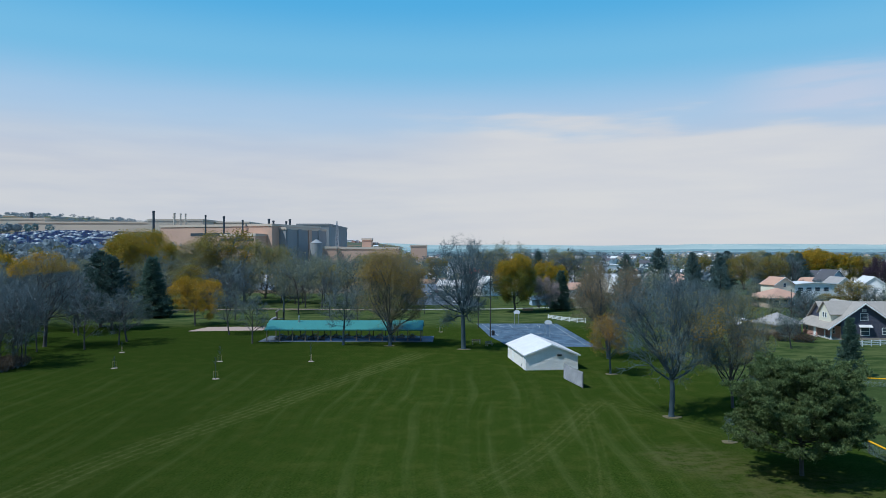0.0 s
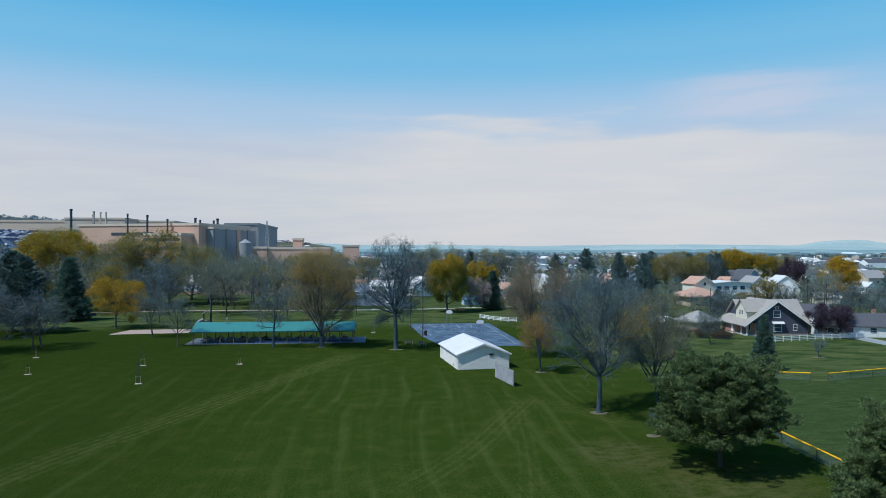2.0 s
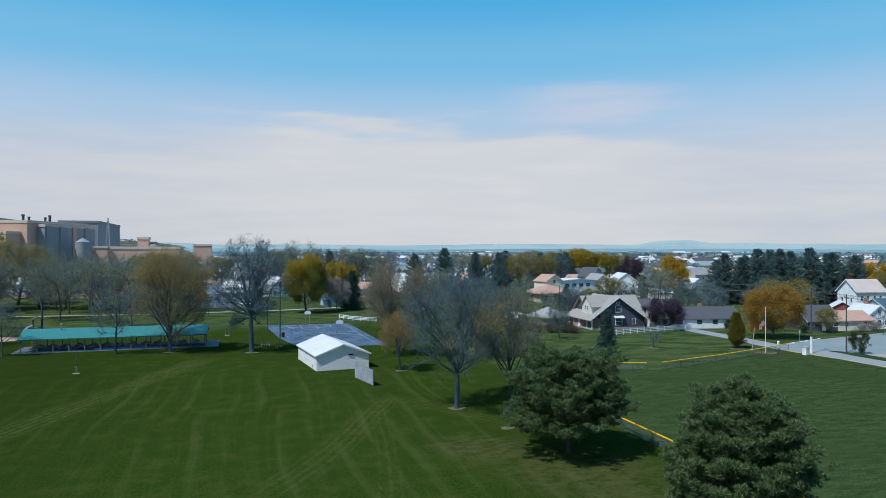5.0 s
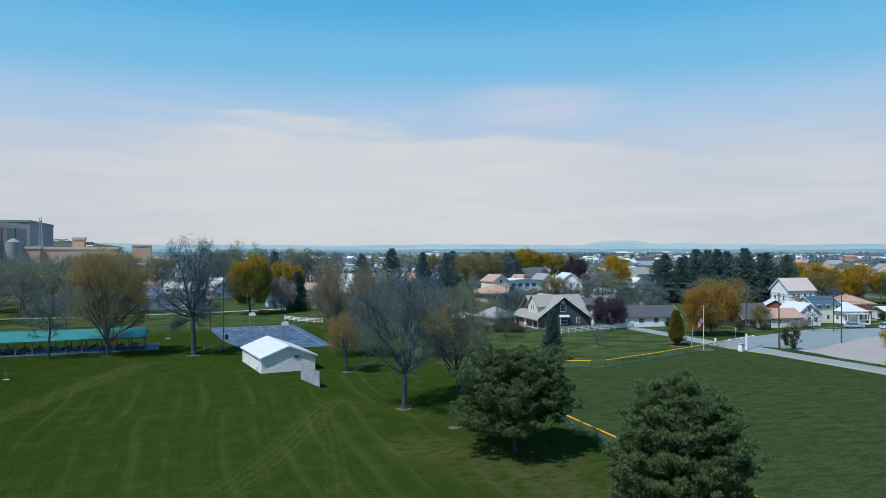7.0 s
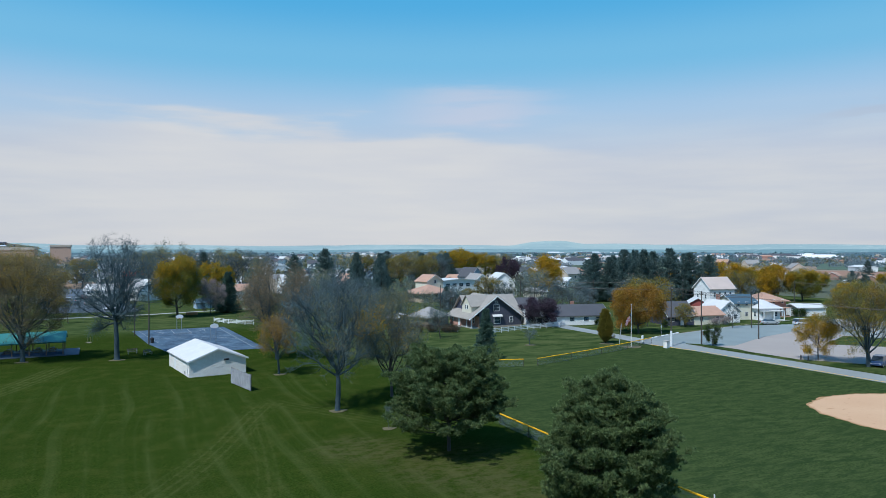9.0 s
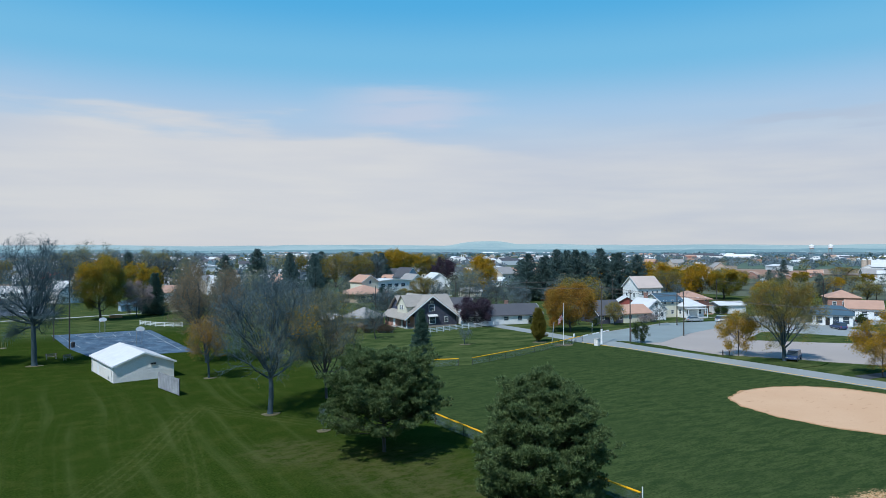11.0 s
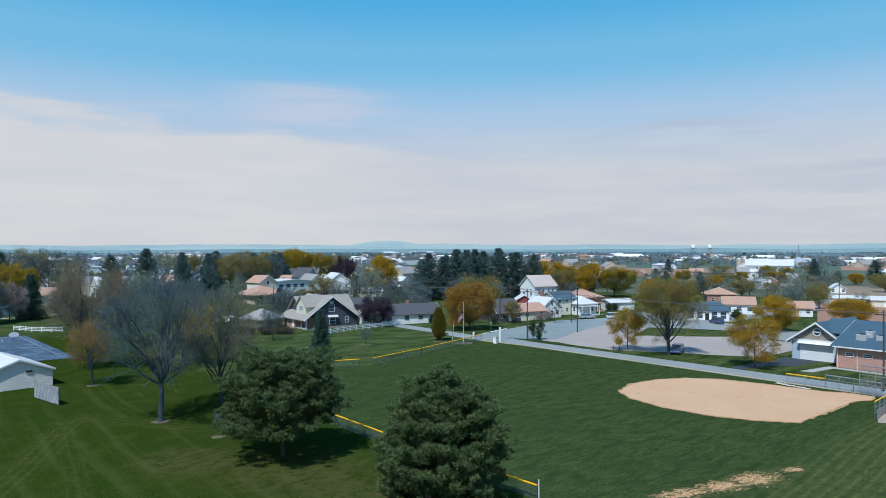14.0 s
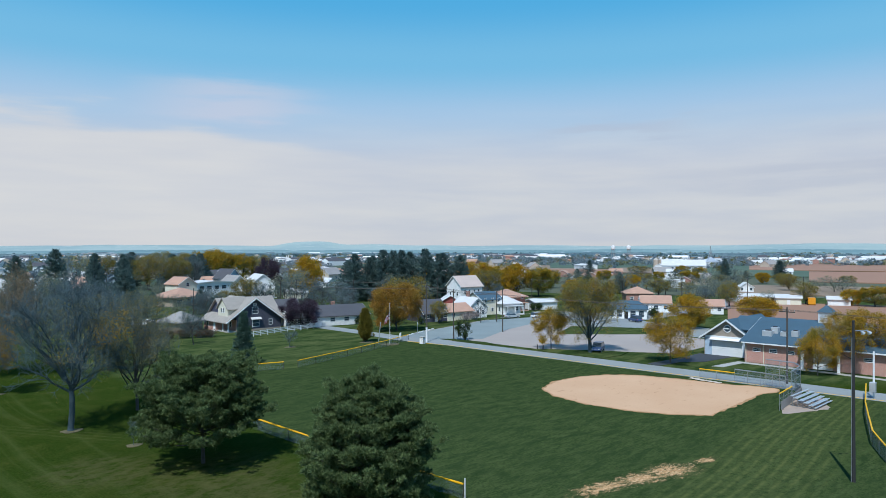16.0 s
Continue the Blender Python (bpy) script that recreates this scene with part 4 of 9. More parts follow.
def grow(seed, height, width, clear=0.25, limbs=10, subs=6, twigs=5, fine=4, up=0.55, fork=False, trunk_r=None, wild=0.25, tw=0.012, light=False, slopes=(1.3, 4.5), limb_r=0.5, low=0.75):
    """Branches of a broad-leaved tree that fill a rounded crown: returns (thick ones, thin ones, twig tips)."""
    rnd = random.Random(seed)
    R = trunk_r or height * 0.018
    thick, thin, tips = [], [], []
    cz, rz, rx = height * (1 + clear) / 2, height * (1 - clear) / 2, width / 2

    def rv(s):
        return Vector((rnd.gauss(0, s), rnd.gauss(0, s), rnd.gauss(0, s)))

    def shoot(p, d, length, r0, r1, segs, bend, lift):
        out = [(p.copy(), r0)]
        q, e = p.copy(), d.normalized()
        for i in range(segs):
            e = (e + rv(bend) + Vector((0, 0, lift))).normalized()
            q = q + e * (length / segs)
            out.append((q.copy(), r0 + (r1 - r0) * (i + 1) / segs))
        return out, e

    def room(p, d):
        """How far the crown's rounded hull lies along d from p."""
        a = Vector(((p.x) / rx, (p.y) / rx, (p.z - cz) / rz))
        b = Vector((d.x / rx, d.y / rx, d.z / rz))
        A, B, C = b.dot(b), 2 * a.dot(b), a.dot(a) - 1
        disc = B * B - 4 * A * C
        return max(0.5, (-B + math.sqrt(disc)) / (2 * A)) if disc > 0 else 0.6

    th = height * (0.62 if not fork else clear + 0.12)
    tr, _ = shoot(Vector((0, 0, -0.3)), Vector((rnd.gauss(0, 0.02), rnd.gauss(0, 0.02), 1)), th, R, R * (0.35 if not fork else 0.7), 7, 0.05, 0.05)
    tr[0] = (tr[0][0], R * 1.55)
    thick.append(tr)

    def at(br, f):
        k = f * (len(br) - 1)
        i = min(int(k), len(br) - 2)
        g = k - i
        return br[i][0].lerp(br[i + 1][0], g), br[i][1] + (br[i + 1][1] - br[i][1]) * g

    for i in range(limbs):
        f = clear * height / th + (1 - clear * height / th) * (i + rnd.random() * 0.6) / limbs if not fork else rnd.uniform(low, 1.0)
        p, r = at(tr, min(0.98, f))
        a = i * 2.4 + rnd.uniform(-0.5, 0.5)
        t = (i + 0.5) / limbs
        slope = (up + 0.55 * t) if not fork else slopes[0] + (slopes[1] - slopes[0]) * ((i + 0.5) / limbs) ** 1.6 * rnd.uniform(0.75, 1.2)
        d = Vector((math.cos(a), math.sin(a), slope)).normalized()
        L = room(p, d) * rnd.uniform(0.82, 1.0)
        limb, _ = shoot(p, d, L, min(r * 0.62, R * limb_r) * rnd.uniform(0.75, 1.0), max(R * 0.05, 0.02), 6, 0.13 + wild * 0.2, 0.06)
        thick.append(limb)
        for j in range(subs):
            fj = 0.22 + 0.76 * (j + rnd.random()) / subs
            p2, r2 = at(limb, fj)
            d2 = d + rv(0.75) + Vector((0, 0, 0.2))
            d2.z = max(d2.z, 0.02)
            d2.normalize()
            L2 = min(room(p2, d2) * rnd.uniform(0.7, 1.0), L * 0.62)
            br2, e2 = shoot(p2, d2, L2, max(r2 * 0.55, tw * 2.2), tw * 1.5, 2 if light else 4, 0.2 + wild * 0.3, 0.06)
            thick.append(br2) if r2 * 0.55 > R * 0.1 else thin.append(br2)
            for k in range(twigs):
                p3, r3 = at(br2, 0.2 + 0.8 * (k + rnd.random()) / twigs)
                d3 = (d2 + rv(0.7) + Vector((0, 0, 0.15))).normalized()
                L3 = min(room(p3, d3) * 0.9, rnd.uniform(0.16, 0.3) * L2 + height * 0.045)
                br3, e3 = shoot(p3, d3, L3, max(r3 * 0.6, tw * 1.3), tw, 1 if light else 2, 0.22, 0.04)
                thin.append(br3)
                tips.append((br3[-1][0], e3))
                for q in range(fine):
                    p4, _ = at(br3, 0.2 + 0.8 * rnd.random())
                    d4 = (d3 + rv(0.75)).normalized()
                    L4 = height * rnd.uniform(0.03, 0.075)
                    thin.append([(p4, tw), (p4 + d4 * L4, tw * 0.5)])
                    tips.append((p4 + d4 * L4, d4))
                    tips.append((p4 + d4 * L4 * 0.5, d4))
    # shoots that stray out of the rounded crown bend back to it
    def inside(p):
        a = Vector((p.x / rx, p.y / rx, (p.z - cz) / rz))
        g = a.length
        if g <= 1 or p.z < cz - 0.35 * rz:
            return p
        a *= (1 + (g - 1) * 0.25) / g
        return Vector((a.x * rx, a.y * rx, cz + a.z * rz))
    thick = [tr] + [[(inside(p), r) for p, r in br] for br in thick[1:]]
    thin = [[(inside(p), r) for p, r in br] for br in thin]
    tips = [(inside(p), e) for p, e in tips]
    tr.insert(1, (tr[0][0].lerp(tr[1][0], 0.32), R * 1.05))   # flare of the foot
    return thick, thin, tips


def leaf_mesh(name, tips, count, size, spread, material, seed, squash=0.7):
    """Small folded leaves or leaf bunches strewn round the twig tips."""
    rng = np.random.default_rng(seed)
    P = np.array([t[0] for t in tips])
    idx = rng.integers(0, len(P), count)
    c = P[idx] + rng.normal(0, spread, (count, 3))
    n = rng.normal(0, 1, (count, 3)) + np.array([0, 0, 0.6])
    n /= np.linalg.norm(n, axis=1)[:, None]
    r = rng.normal(0, 1, (count, 3))
    u = np.cross(n, r)
    u /= np.linalg.norm(u, axis=1)[:, None]
    w = np.cross(n, u)
    s = (size * rng.uniform(0.6, 1.3, count))[:, None]
    tip = n * s * rng.uniform(-0.15, 0.3, (count, 1))
    v = np.stack([c - u * s * 0.5, c + w * s * squash + tip, c + u * s * 0.5], 1).reshape(-1, 3)
    f = np.arange(count * 3).reshape(-1, 3)
    me = bpy.data.meshes.new(name)
    me.from_pydata(v.tolist(), [], f.tolist())
    me.materials.append(material)
    return me


def few(r):
    return 8 if r > 0.12 else 5 if r > 0.03 else 3


def broadleaf(name, label, seed, height, width, bark=None, twig=None, leaves=None, count=0, size=0.2, spread=0.25, category="tree", group="", keep=None, more=(), **kw):
    ob = thing(name, Matrix(), label, category, group)
    thick, thin, tips = grow(seed, height, width, **kw)
    piece("trunk", tubes_mesh("trunk", thick, bark or M_BARK, few), ob)
    tagged(piece("twig", tubes_mesh("twig", thin, twig or M_TWIG, few), ob), kind="stuff")
    if leaves:
        piece("crown", leaf_mesh("crown", [t for t in tips if keep is None or keep(t[0])], count, size, spread, leaves, seed), ob)
    for m, n, sz, sp, kp in more:   # leaf of another colour in part of the crown
        piece("crown", leaf_mesh("crown", [t for t in tips if kp(t[0])], n, sz, sp, m, seed + 1), ob)
    return ob


def needle_mesh(name, C, D, blades, length, width, material, seed):
    """Tufts of needles: thin blades that fan out round each shoot."""
    rng = np.random.default_rng(seed)
    n = len(C)
    c = np.repeat(C, blades, 0)
    d = np.repeat(D, blades, 0) + rng.normal(0, 0.55, (n * blades, 3))
    d /= np.linalg.norm(d, axis=1)[:, None]
    u = np.cross(d, rng.normal(0, 1, d.shape))
    u /= np.linalg.norm(u, axis=1)[:, None]
    L = (length * rng.uniform(0.6, 1.2, len(c)))[:, None]
    c = c + d * rng.uniform(-0.1, 0.25, (len(c), 1)) * length
    v = np.stack([c - u * width / 2, c + u * width / 2, c + d * L], 1).reshape(-1, 3)
    f = np.arange(len(c) * 3).reshape(-1, 3)
    me = bpy.data.meshes.new(name)
    me.from_pydata(v.tolist(), [], f.tolist())
    me.materials.append(material)
    return me


def conifer(name, label, seed, height, width, material, shape="pine", whorls=14, per=7, tuft=0.42, blades=14, bare=0.08, dens=1.0, blade=0.05, category="tree", group=""):
    """An evergreen: whorled boughs with side shoots, each ending in needle tufts. shape: pine (rounded), spruce (cone) or column."""
    rnd = random.Random(seed)
    ob = thing(name, Matrix(), label, category, group)
    R = height * 0.016
    boughs, C, D = [], [], []
    boughs.append([(Vector((0, 0, -0.3)), R * 1.3), (Vector((rnd.gauss(0, .1), rnd.gauss(0, .1), height * 0.5)), R * 0.7), (Vector((0, 0, height * 0.97)), R * 0.12)])
    for i in range(whorls):
        t = (i + rnd.uniform(-0.3, 0.3)) / (whorls - 1)
        t = min(1, max(0, t))
        z = height * (bare + (0.96 - bare) * t)
        if shape == "pine":
            prof = math.sqrt(max(0.0, 1 - (max(0, t - 0.25) / 0.79) ** 2.2)) * (0.85 + 0.15 * min(1, t / 0.2))
        elif shape == "column":
            prof = math.sin(math.pi * min(1, 0.12 + 0.88 * (1 - t)) * 0.5) ** 0.7
        else:
            prof = (1 - t) ** 0.85 + 0.04
        if shape == "ragged":
            prof = ((1 - t) ** 0.55 + 0.03) * rnd.uniform(0.7, 1.1) * (0.75 + 0.25 * min(1, t / 0.2))
        n = max(3, int(per * (0.55 + 0.6 * prof) * dens))
        for j in range(n):
            a = 2 * math.pi * (j + rnd.random() * 0.8) / n + i * 0.7
            L = max(0.25, width / 2 * prof * rnd.uniform(0.74, 1.06))
            rise = {"pine": 0.02 + 0.55 * t, "spruce": -0.22 + 0.6 * t, "column": 0.9, "ragged": -0.1 + 0.5 * t}[shape]
            p = Vector((0, 0, z))
            e = Vector((math.cos(a), math.sin(a), rise)).normalized()
            pts = [(p.copy(), R * 0.34 * (1 - 0.6 * t))]
            segs = 5
            for k in range(segs):
                e = (e + Vector((rnd.gauss(0, .1), rnd.gauss(0, .1), rnd.gauss(0, .06) + (0.09 if shape == "pine" else 0.05)))).normalized()
                p = p + e * (L / segs)
                pts.append((p.copy(), R * 0.34 * (1 - 0.6 * t) * (1 - (k + 1) / (segs + 0.6))))
                if k == 0 and shape == "pine" and t < 0.8:
                    continue
                # side shoots with their tufts
                ns = max(1, round((1.5 + L * 0.55) * dens))
                for q in range(ns):
                    side = Vector((-e.y, e.x, 0)) * rnd.choice((-1, 1))
                    dd = (e * 0.8 + side * rnd.uniform(0.2, 1.0) + Vector((0, 0, rnd.gauss(0.12, 0.3)))).normalized()
                    ll = rnd.uniform(0.15, 0.42) * (0.55 + 0.3 * L * (1 - 0.5 * k / segs))
                    ll = min(ll, 1.5)
                    s0 = p - e * (L / segs) * rnd.random()
                    mtips = max(1, round(ll / (tuft * 0.75)))
                    for w in range(mtips):
                        g = (w + 1) / mtips
                        C.append(s0 + dd * ll * g + Vector((rnd.gauss(0, .05), rnd.gauss(0, .05), rnd.gauss(0, .05))))
                        D.append((dd + Vector((0, 0, 0.5 if shape == "pine" else 0.1))).normalized())
            C.append(p.copy())
            D.append((e + Vector((0, 0, 0.4))).normalized())
            boughs.append(pts)
    for k in range(3):
        C.append(Vector((rnd.gauss(0, .1), rnd.gauss(0, .1), height * (0.95 + 0.015 * k))))
        D.append(Vector((0, 0, 1)))
    piece("trunk", tubes_mesh("trunk", boughs, M_BARK_D, few), ob)
    piece("crown", needle_mesh("crown", np.array(C), np.array(D), blades, tuft, blade, material, seed), ob)
    return ob


def pine(name, label, seed, height, width, material, whorls=11, per=8, bare=0.05, flat=0.0, top=1.7, blades=5, tuft=0.26, blade=0.07):
    """A soft-needled pine: whorls of rising boughs, each a plate of tufted side shoots with dark gaps between."""
    rnd = random.Random(seed)
    ob = thing(name, Matrix(), label, "tree")
    R = height * 0.018
    boughs, C, D = [], [], []
    boughs.append([(Vector((0, 0, -0.3)), R * 1.3), (Vector((rnd.gauss(0, .1), rnd.gauss(0, .1), height * 0.5)), R * 0.7), (Vector((0, 0, height * 0.95)), R * 0.15)])

    def tufts(a, b, gap):
        n = max(1, round((b - a).length / gap))
        d = (b - a).normalized()
        for w in range(n + 1):
            g = w / n
            C.append(a.lerp(b, g) + Vector((rnd.gauss(0, .06), rnd.gauss(0, .06), rnd.gauss(0, .05))))
            D.append((d * 0.8 + Vector((rnd.gauss(0, .25), rnd.gauss(0, .25), 0.75))).normalized())
    def clump(c, r):
        """A cushion of tufts at a shoot's end, flat below and domed above."""
        for w in range(round(62 * r)):
            u = Vector((rnd.gauss(0, 1), rnd.gauss(0, 1), rnd.gauss(0.35, 0.7))).normalized()
            C.append(c + Vector((u.x * r, u.y * r, u.z * r * 0.6)) * rnd.uniform(0.5, 1.0))
            D.append((u * 0.8 + Vector((0, 0, 0.9))).normalized())

    for i in range(whorls):
        t = i / (whorls - 1)
        z = height * (bare + (0.93 - bare) * t ** 0.92)
        prof = max(0.10, (1 - max(0.0, t - 0.12) ** top / 0.88 ** top)) ** 0.75 * (0.86 + 0.14 * min(1, t / 0.12))
        n = max(4, round(per * (0.5 + 0.55 * prof)))
        for j in range(n):
            a = 2 * math.pi * (j + rnd.uniform(-0.3, 0.3)) / n + i * 0.9
            L = max(0.5, width / 2 * prof * rnd.uniform(0.72, 1.08))
            e = Vector((math.cos(a), math.sin(a), 0.12 + 0.75 * t - flat * (1 - t) + rnd.gauss(0, 0.08))).normalized()
            p = Vector((0, 0, z + rnd.uniform(-0.25, 0.25)))
            pts = [(p.copy(), R * 0.36 * (1 - 0.6 * t))]
            segs = 6
            for k in range(segs):
                e = (e + Vector((rnd.gauss(0, .08), rnd.gauss(0, .08), rnd.gauss(0, .04) + 0.085))).normalized()
                q = p + e * (L / segs)
                pts.append((q.copy(), R * 0.36 * (1 - 0.6 * t) * (1 - (k + 1) / (segs + 0.6))))
                f = (k + 0.5) / segs
                if f > 0.25 or t > 0.7:
                    for side in (-1, 1):
                        for m in range(rnd.choice((1, 2, 2))):
                            s0 = p.lerp(q, rnd.random())
                            sv = Vector((-e.y, e.x, 0)).normalized() * side
                            dd = (e * rnd.uniform(0.5, 1.0) + sv * rnd.uniform(0.35, 1.0) + Vector((0, 0, rnd.gauss(0.2, 0.16)))).normalized()
                            ll = (0.16 + 0.34 * (1 - abs(f - 0.6))) * min(L, 4.2) * rnd.uniform(0.45, 0.95)
                            tip = s0 + dd * ll
                            boughs.append([(s0, R * 0.06), (tip, R * 0.03)])
                            tufts(s0.lerp(tip, 0.5), tip, 0.3)
                            clump(tip - dd * 0.15, rnd.uniform(0.26, 0.44))
                p = q
            tufts(pts[-3][0], pts[-1][0] + e * 0.2, 0.2)
            boughs.append(pts)
    for k in range(6):
        C.append(Vector((rnd.gauss(0, .2), rnd.gauss(0, .2), height * (0.93 + 0.012 * k))))
        D.append(Vector((0, 0, 1)))
    piece("trunk", tubes_mesh("trunk", boughs, M_BARK_D, few), ob)
    piece("crown", needle_mesh("crown", np.array(C), np.array(D), blades, tuft, blade, material, seed), ob)
    return ob


def stand(ob, x, y, turn=0.0, s=1.0, sz=None, z=None):
    """Plant the tree itself."""
    ob.matrix_basis = Matrix.Translation((x, y, gz(x, y) if z is None else z)) @ Matrix.Rotation(radians(turn), 4, "Z") @ Matrix.Diagonal((s, s, sz or s, 1))
    return ob


def again(ob, x, y, turn=0.0, s=1.0, sz=None, label="", z=None):
    """Plant a further tree of the same kind."""
    old = ob.matrix_basis.copy()
    ob.matrix_basis = Matrix()
    c = copy_thing(ob, Matrix.Translation((x, y, gz(x, y) if z is None else z)) @ Matrix.Rotation(radians(turn), 4, "Z") @ Matrix.Diagonal((s, s, sz or s, 1)))
    ob.matrix_basis = old
    if label:
        tagged(c, label)
    return c


# the big trees of the lawn
oak = stand(broadleaf("bare_tree", "tall bare tree with a thick grey trunk and wide low limbs", 12, 23.2, 14.8, limbs=18, subs=8, twigs=7, fine=7, clear=0.22, fork=True, slopes=(0.12, 3.2), low=0.84, limb_r=0.5, trunk_r=0.5, wild=0.4, twig=M_TWIG_G, tw=0.015), 4.1, 139.3, 30)
bigbare = stand(broadleaf("bare_tree", "broad bare grey tree with a few gold leaves", 27, 17.4, 15.5, limbs=17, subs=9, twigs=6, fine=5, clear=0.20, fork=True, slopes=(0.3, 3.6), low=0.8, limb_r=0.5, trunk_r=0.36, tw=0.015, wild=0.4, twig=M_TWIG_G, leaves=M_ORANGE, count=1500, size=0.16, spread=0.25,
                          keep=lambda p: (p - Vector((4.3, -1.0, 11.0))).length < 2.6 or (p - Vector((-1.2, -2.0, 8.4))).length < 0.9,
                          more=((M_BUDG, 6500, 0.11, 0.2, lambda p: p.x > -3.0 and p.z < 14.5),)), 27.2, 83.0)
slim = stand(broadleaf("bare_tree", "slender bare tree with upright grey branches", 31, 14.8, 9.6, limbs=15, subs=8, twigs=7, fine=7, clear=0.16, fork=True, slopes=(0.9, 4.6), low=0.6, limb_r=0.5, trunk_r=0.22, tw=0.013, bark=M_BARK_D, twig=M_TWIG, leaves=M_BUDG, count=21000, size=0.115, spread=0.25), 36.5, 87.7)
tanbare = stand(broadleaf("budding_tree", "tall tree with tan buds on fine twigs", 37, 18.6, 13.6, limbs=16, subs=8, twigs=7, fine=7, clear=0.16, up=0.6, fork=True, slopes=(0.7, 4.0), low=0.7, limb_r=0.5, trunk_r=0.34, tw=0.013, bark=M_BARK, twig=M_TWIG_T, leaves=M_TANBUD, count=17000, size=0.13, spread=0.28), 30.2, 127.0)
rustbud = stand(broadleaf("budding_tree", "small spreading tree with rusty buds on pale limbs", 38, 9.8, 7.6, limbs=12, subs=7, twigs=6, fine=4, clear=0.26, up=0.5, trunk_r=0.19, tw=0.011, bark=M_BARK, twig=M_TWIG_T, leaves=M_RUST, count=9500, size=0.14, spread=0.3), 26.8, 111.5)
bud = stand(broadleaf("budding_tree", "tall forked tree covered in golden buds", 41, 20.9, 15.0, limbs=18, subs=8, twigs=7, fine=7, clear=0.16, fork=True, slopes=(0.6, 3.8), low=0.35, limb_r=0.55, trunk_r=0.42, tw=0.015, twig=M_TWIG_T, leaves=M_BUDG, count=24000, size=0.14, spread=0.3, more=((M_BUD, 24000, 0.15, 0.35, lambda p: p.z > 12.5 - 0.3 * p.x),)), -11.0, 144.2)
scrub = stand(broadleaf("bare_tree", "bare spreading tree with crooked brown branches", 43, 13.0, 12.0, limbs=12, subs=7, twigs=6, fine=6, clear=0.28, up=0.3, trunk_r=0.26, wild=0.5, twig=M_TWIG), -20.8, 145.0)
gold = stand(broadleaf("maple_tree", "round maple in yellow-orange spring leaf", 47, 13.0, 15.0, limbs=13, subs=7, twigs=5, fine=3, clear=0.14, up=0.3, trunk_r=0.24, bark=M_BARK_D, twig=M_TWIG_T, leaves=M_ORANGE, count=26000, size=0.21, spread=0.32), -65.0, 182.6)
maple = stand(broadleaf("maple_tree", "upright maple in green and orange spring leaf", 53, 18.2, 13.0, limbs=15, subs=7, twigs=5, fine=3, clear=0.14, up=0.5, trunk_r=0.36, bark=M_BARK_D, leaves=M_LEAFG, count=50000, size=0.25, spread=0.6, more=((M_ORANGE, 24000, 0.25, 0.6, lambda p: p.z > 12.5 + 0.35 * p.x + 1.5 * math.sin(p.x * 1.3) - 0.2 * p.y),)), 22.9, 220.1)
olive = stand(broadleaf("budding_tree", "spreading tree in thin olive-gold spring leaf", 59, 14.3, 13.5, limbs=15, subs=7, twigs=6, fine=4, clear=0.12, up=0.5, fork=True, trunk_r=0.42, twig=M_TWIG, leaves=M_OLIVE, count=46000, size=0.15, spread=0.35), 117.1, 72.6, 20)
goldsmall = stand(broadleaf("maple_tree", "small maple in gold spring leaf on a thin trunk", 71, 8.2, 7.8, limbs=12, subs=6, twigs=5, fine=3, clear=0.16, up=0.5, trunk_r=0.12, bark=M_BARK_D, leaves=M_ORANGE, count=21000, size=0.15, spread=0.28), 116.3, 81.2)
purple = stand(broadleaf("plum_tree", "low spreading tree in dark purple leaf", 73, 7.4, 11.0, limbs=13, subs=6, twigs=5, fine=3, clear=0.08, up=0.2, trunk_r=0.18, bark=M_BARK_D, leaves=M_PURPLE, count=26000, size=0.2, spread=0.35), 103.9, 149.8)
thicket = stand(broadleaf("bare_tree", "thin bare woodland tree with grey twigs", 79, 16.5, 9.0, bark=M_BARK_D, limbs=12, subs=6, twigs=4, fine=3, clear=0.15, up=0.9, trunk_r=0.16, tw=0.017, twig=M_TWIG_B, light=True), -73.9, 120.8)
greybud = stand(broadleaf("bare_tree", "tall bare tree with a haze of grey-green buds", 83, 18.0, 14.0, limbs=13, subs=7, twigs=6, fine=6, clear=0.15, up=0.6, trunk_r=0.3, twig=M_TWIG, leaves=M_BUDG, count=9000, size=0.17, spread=0.3), -50.8, 222.1)

rust = stand(broadleaf("maple_tree", "round maple thick with orange-brown buds", 49, 11.6, 13.0, limbs=14, subs=8, twigs=6, fine=3, clear=0.12, up=0.35, trunk_r=0.24, bark=M_BARK_D, twig=M_TWIG_T, leaves=M_RUST, count=60000, size=0.19, spread=0.45), 116.1, 126.9, 30)

# lighter growths of the same kinds, for trees that stand far off
f_bare = broadleaf("bare_tree", "tall bare tree with a haze of grey-green buds", 84, 18.0, 14.0, limbs=10, subs=5, twigs=3, fine=0, clear=0.15, up=0.5, trunk_r=0.24, bark=M_BARK_D, twig=M_TWIG, leaves=M_HAZE, count=3200, size=0.28, spread=0.6, tw=0.034, light=True)
f_gold = broadleaf("maple_tree", "round maple in yellow-orange spring leaf", 48, 13.0, 15.0, limbs=13, subs=6, twigs=4, fine=0, clear=0.12, up=0.3, trunk_r=0.24, bark=M_BARK_D, twig=M_TWIG_T, leaves=M_ORANGE, count=18000, size=0.38, spread=0.6, tw=0.03, light=True)
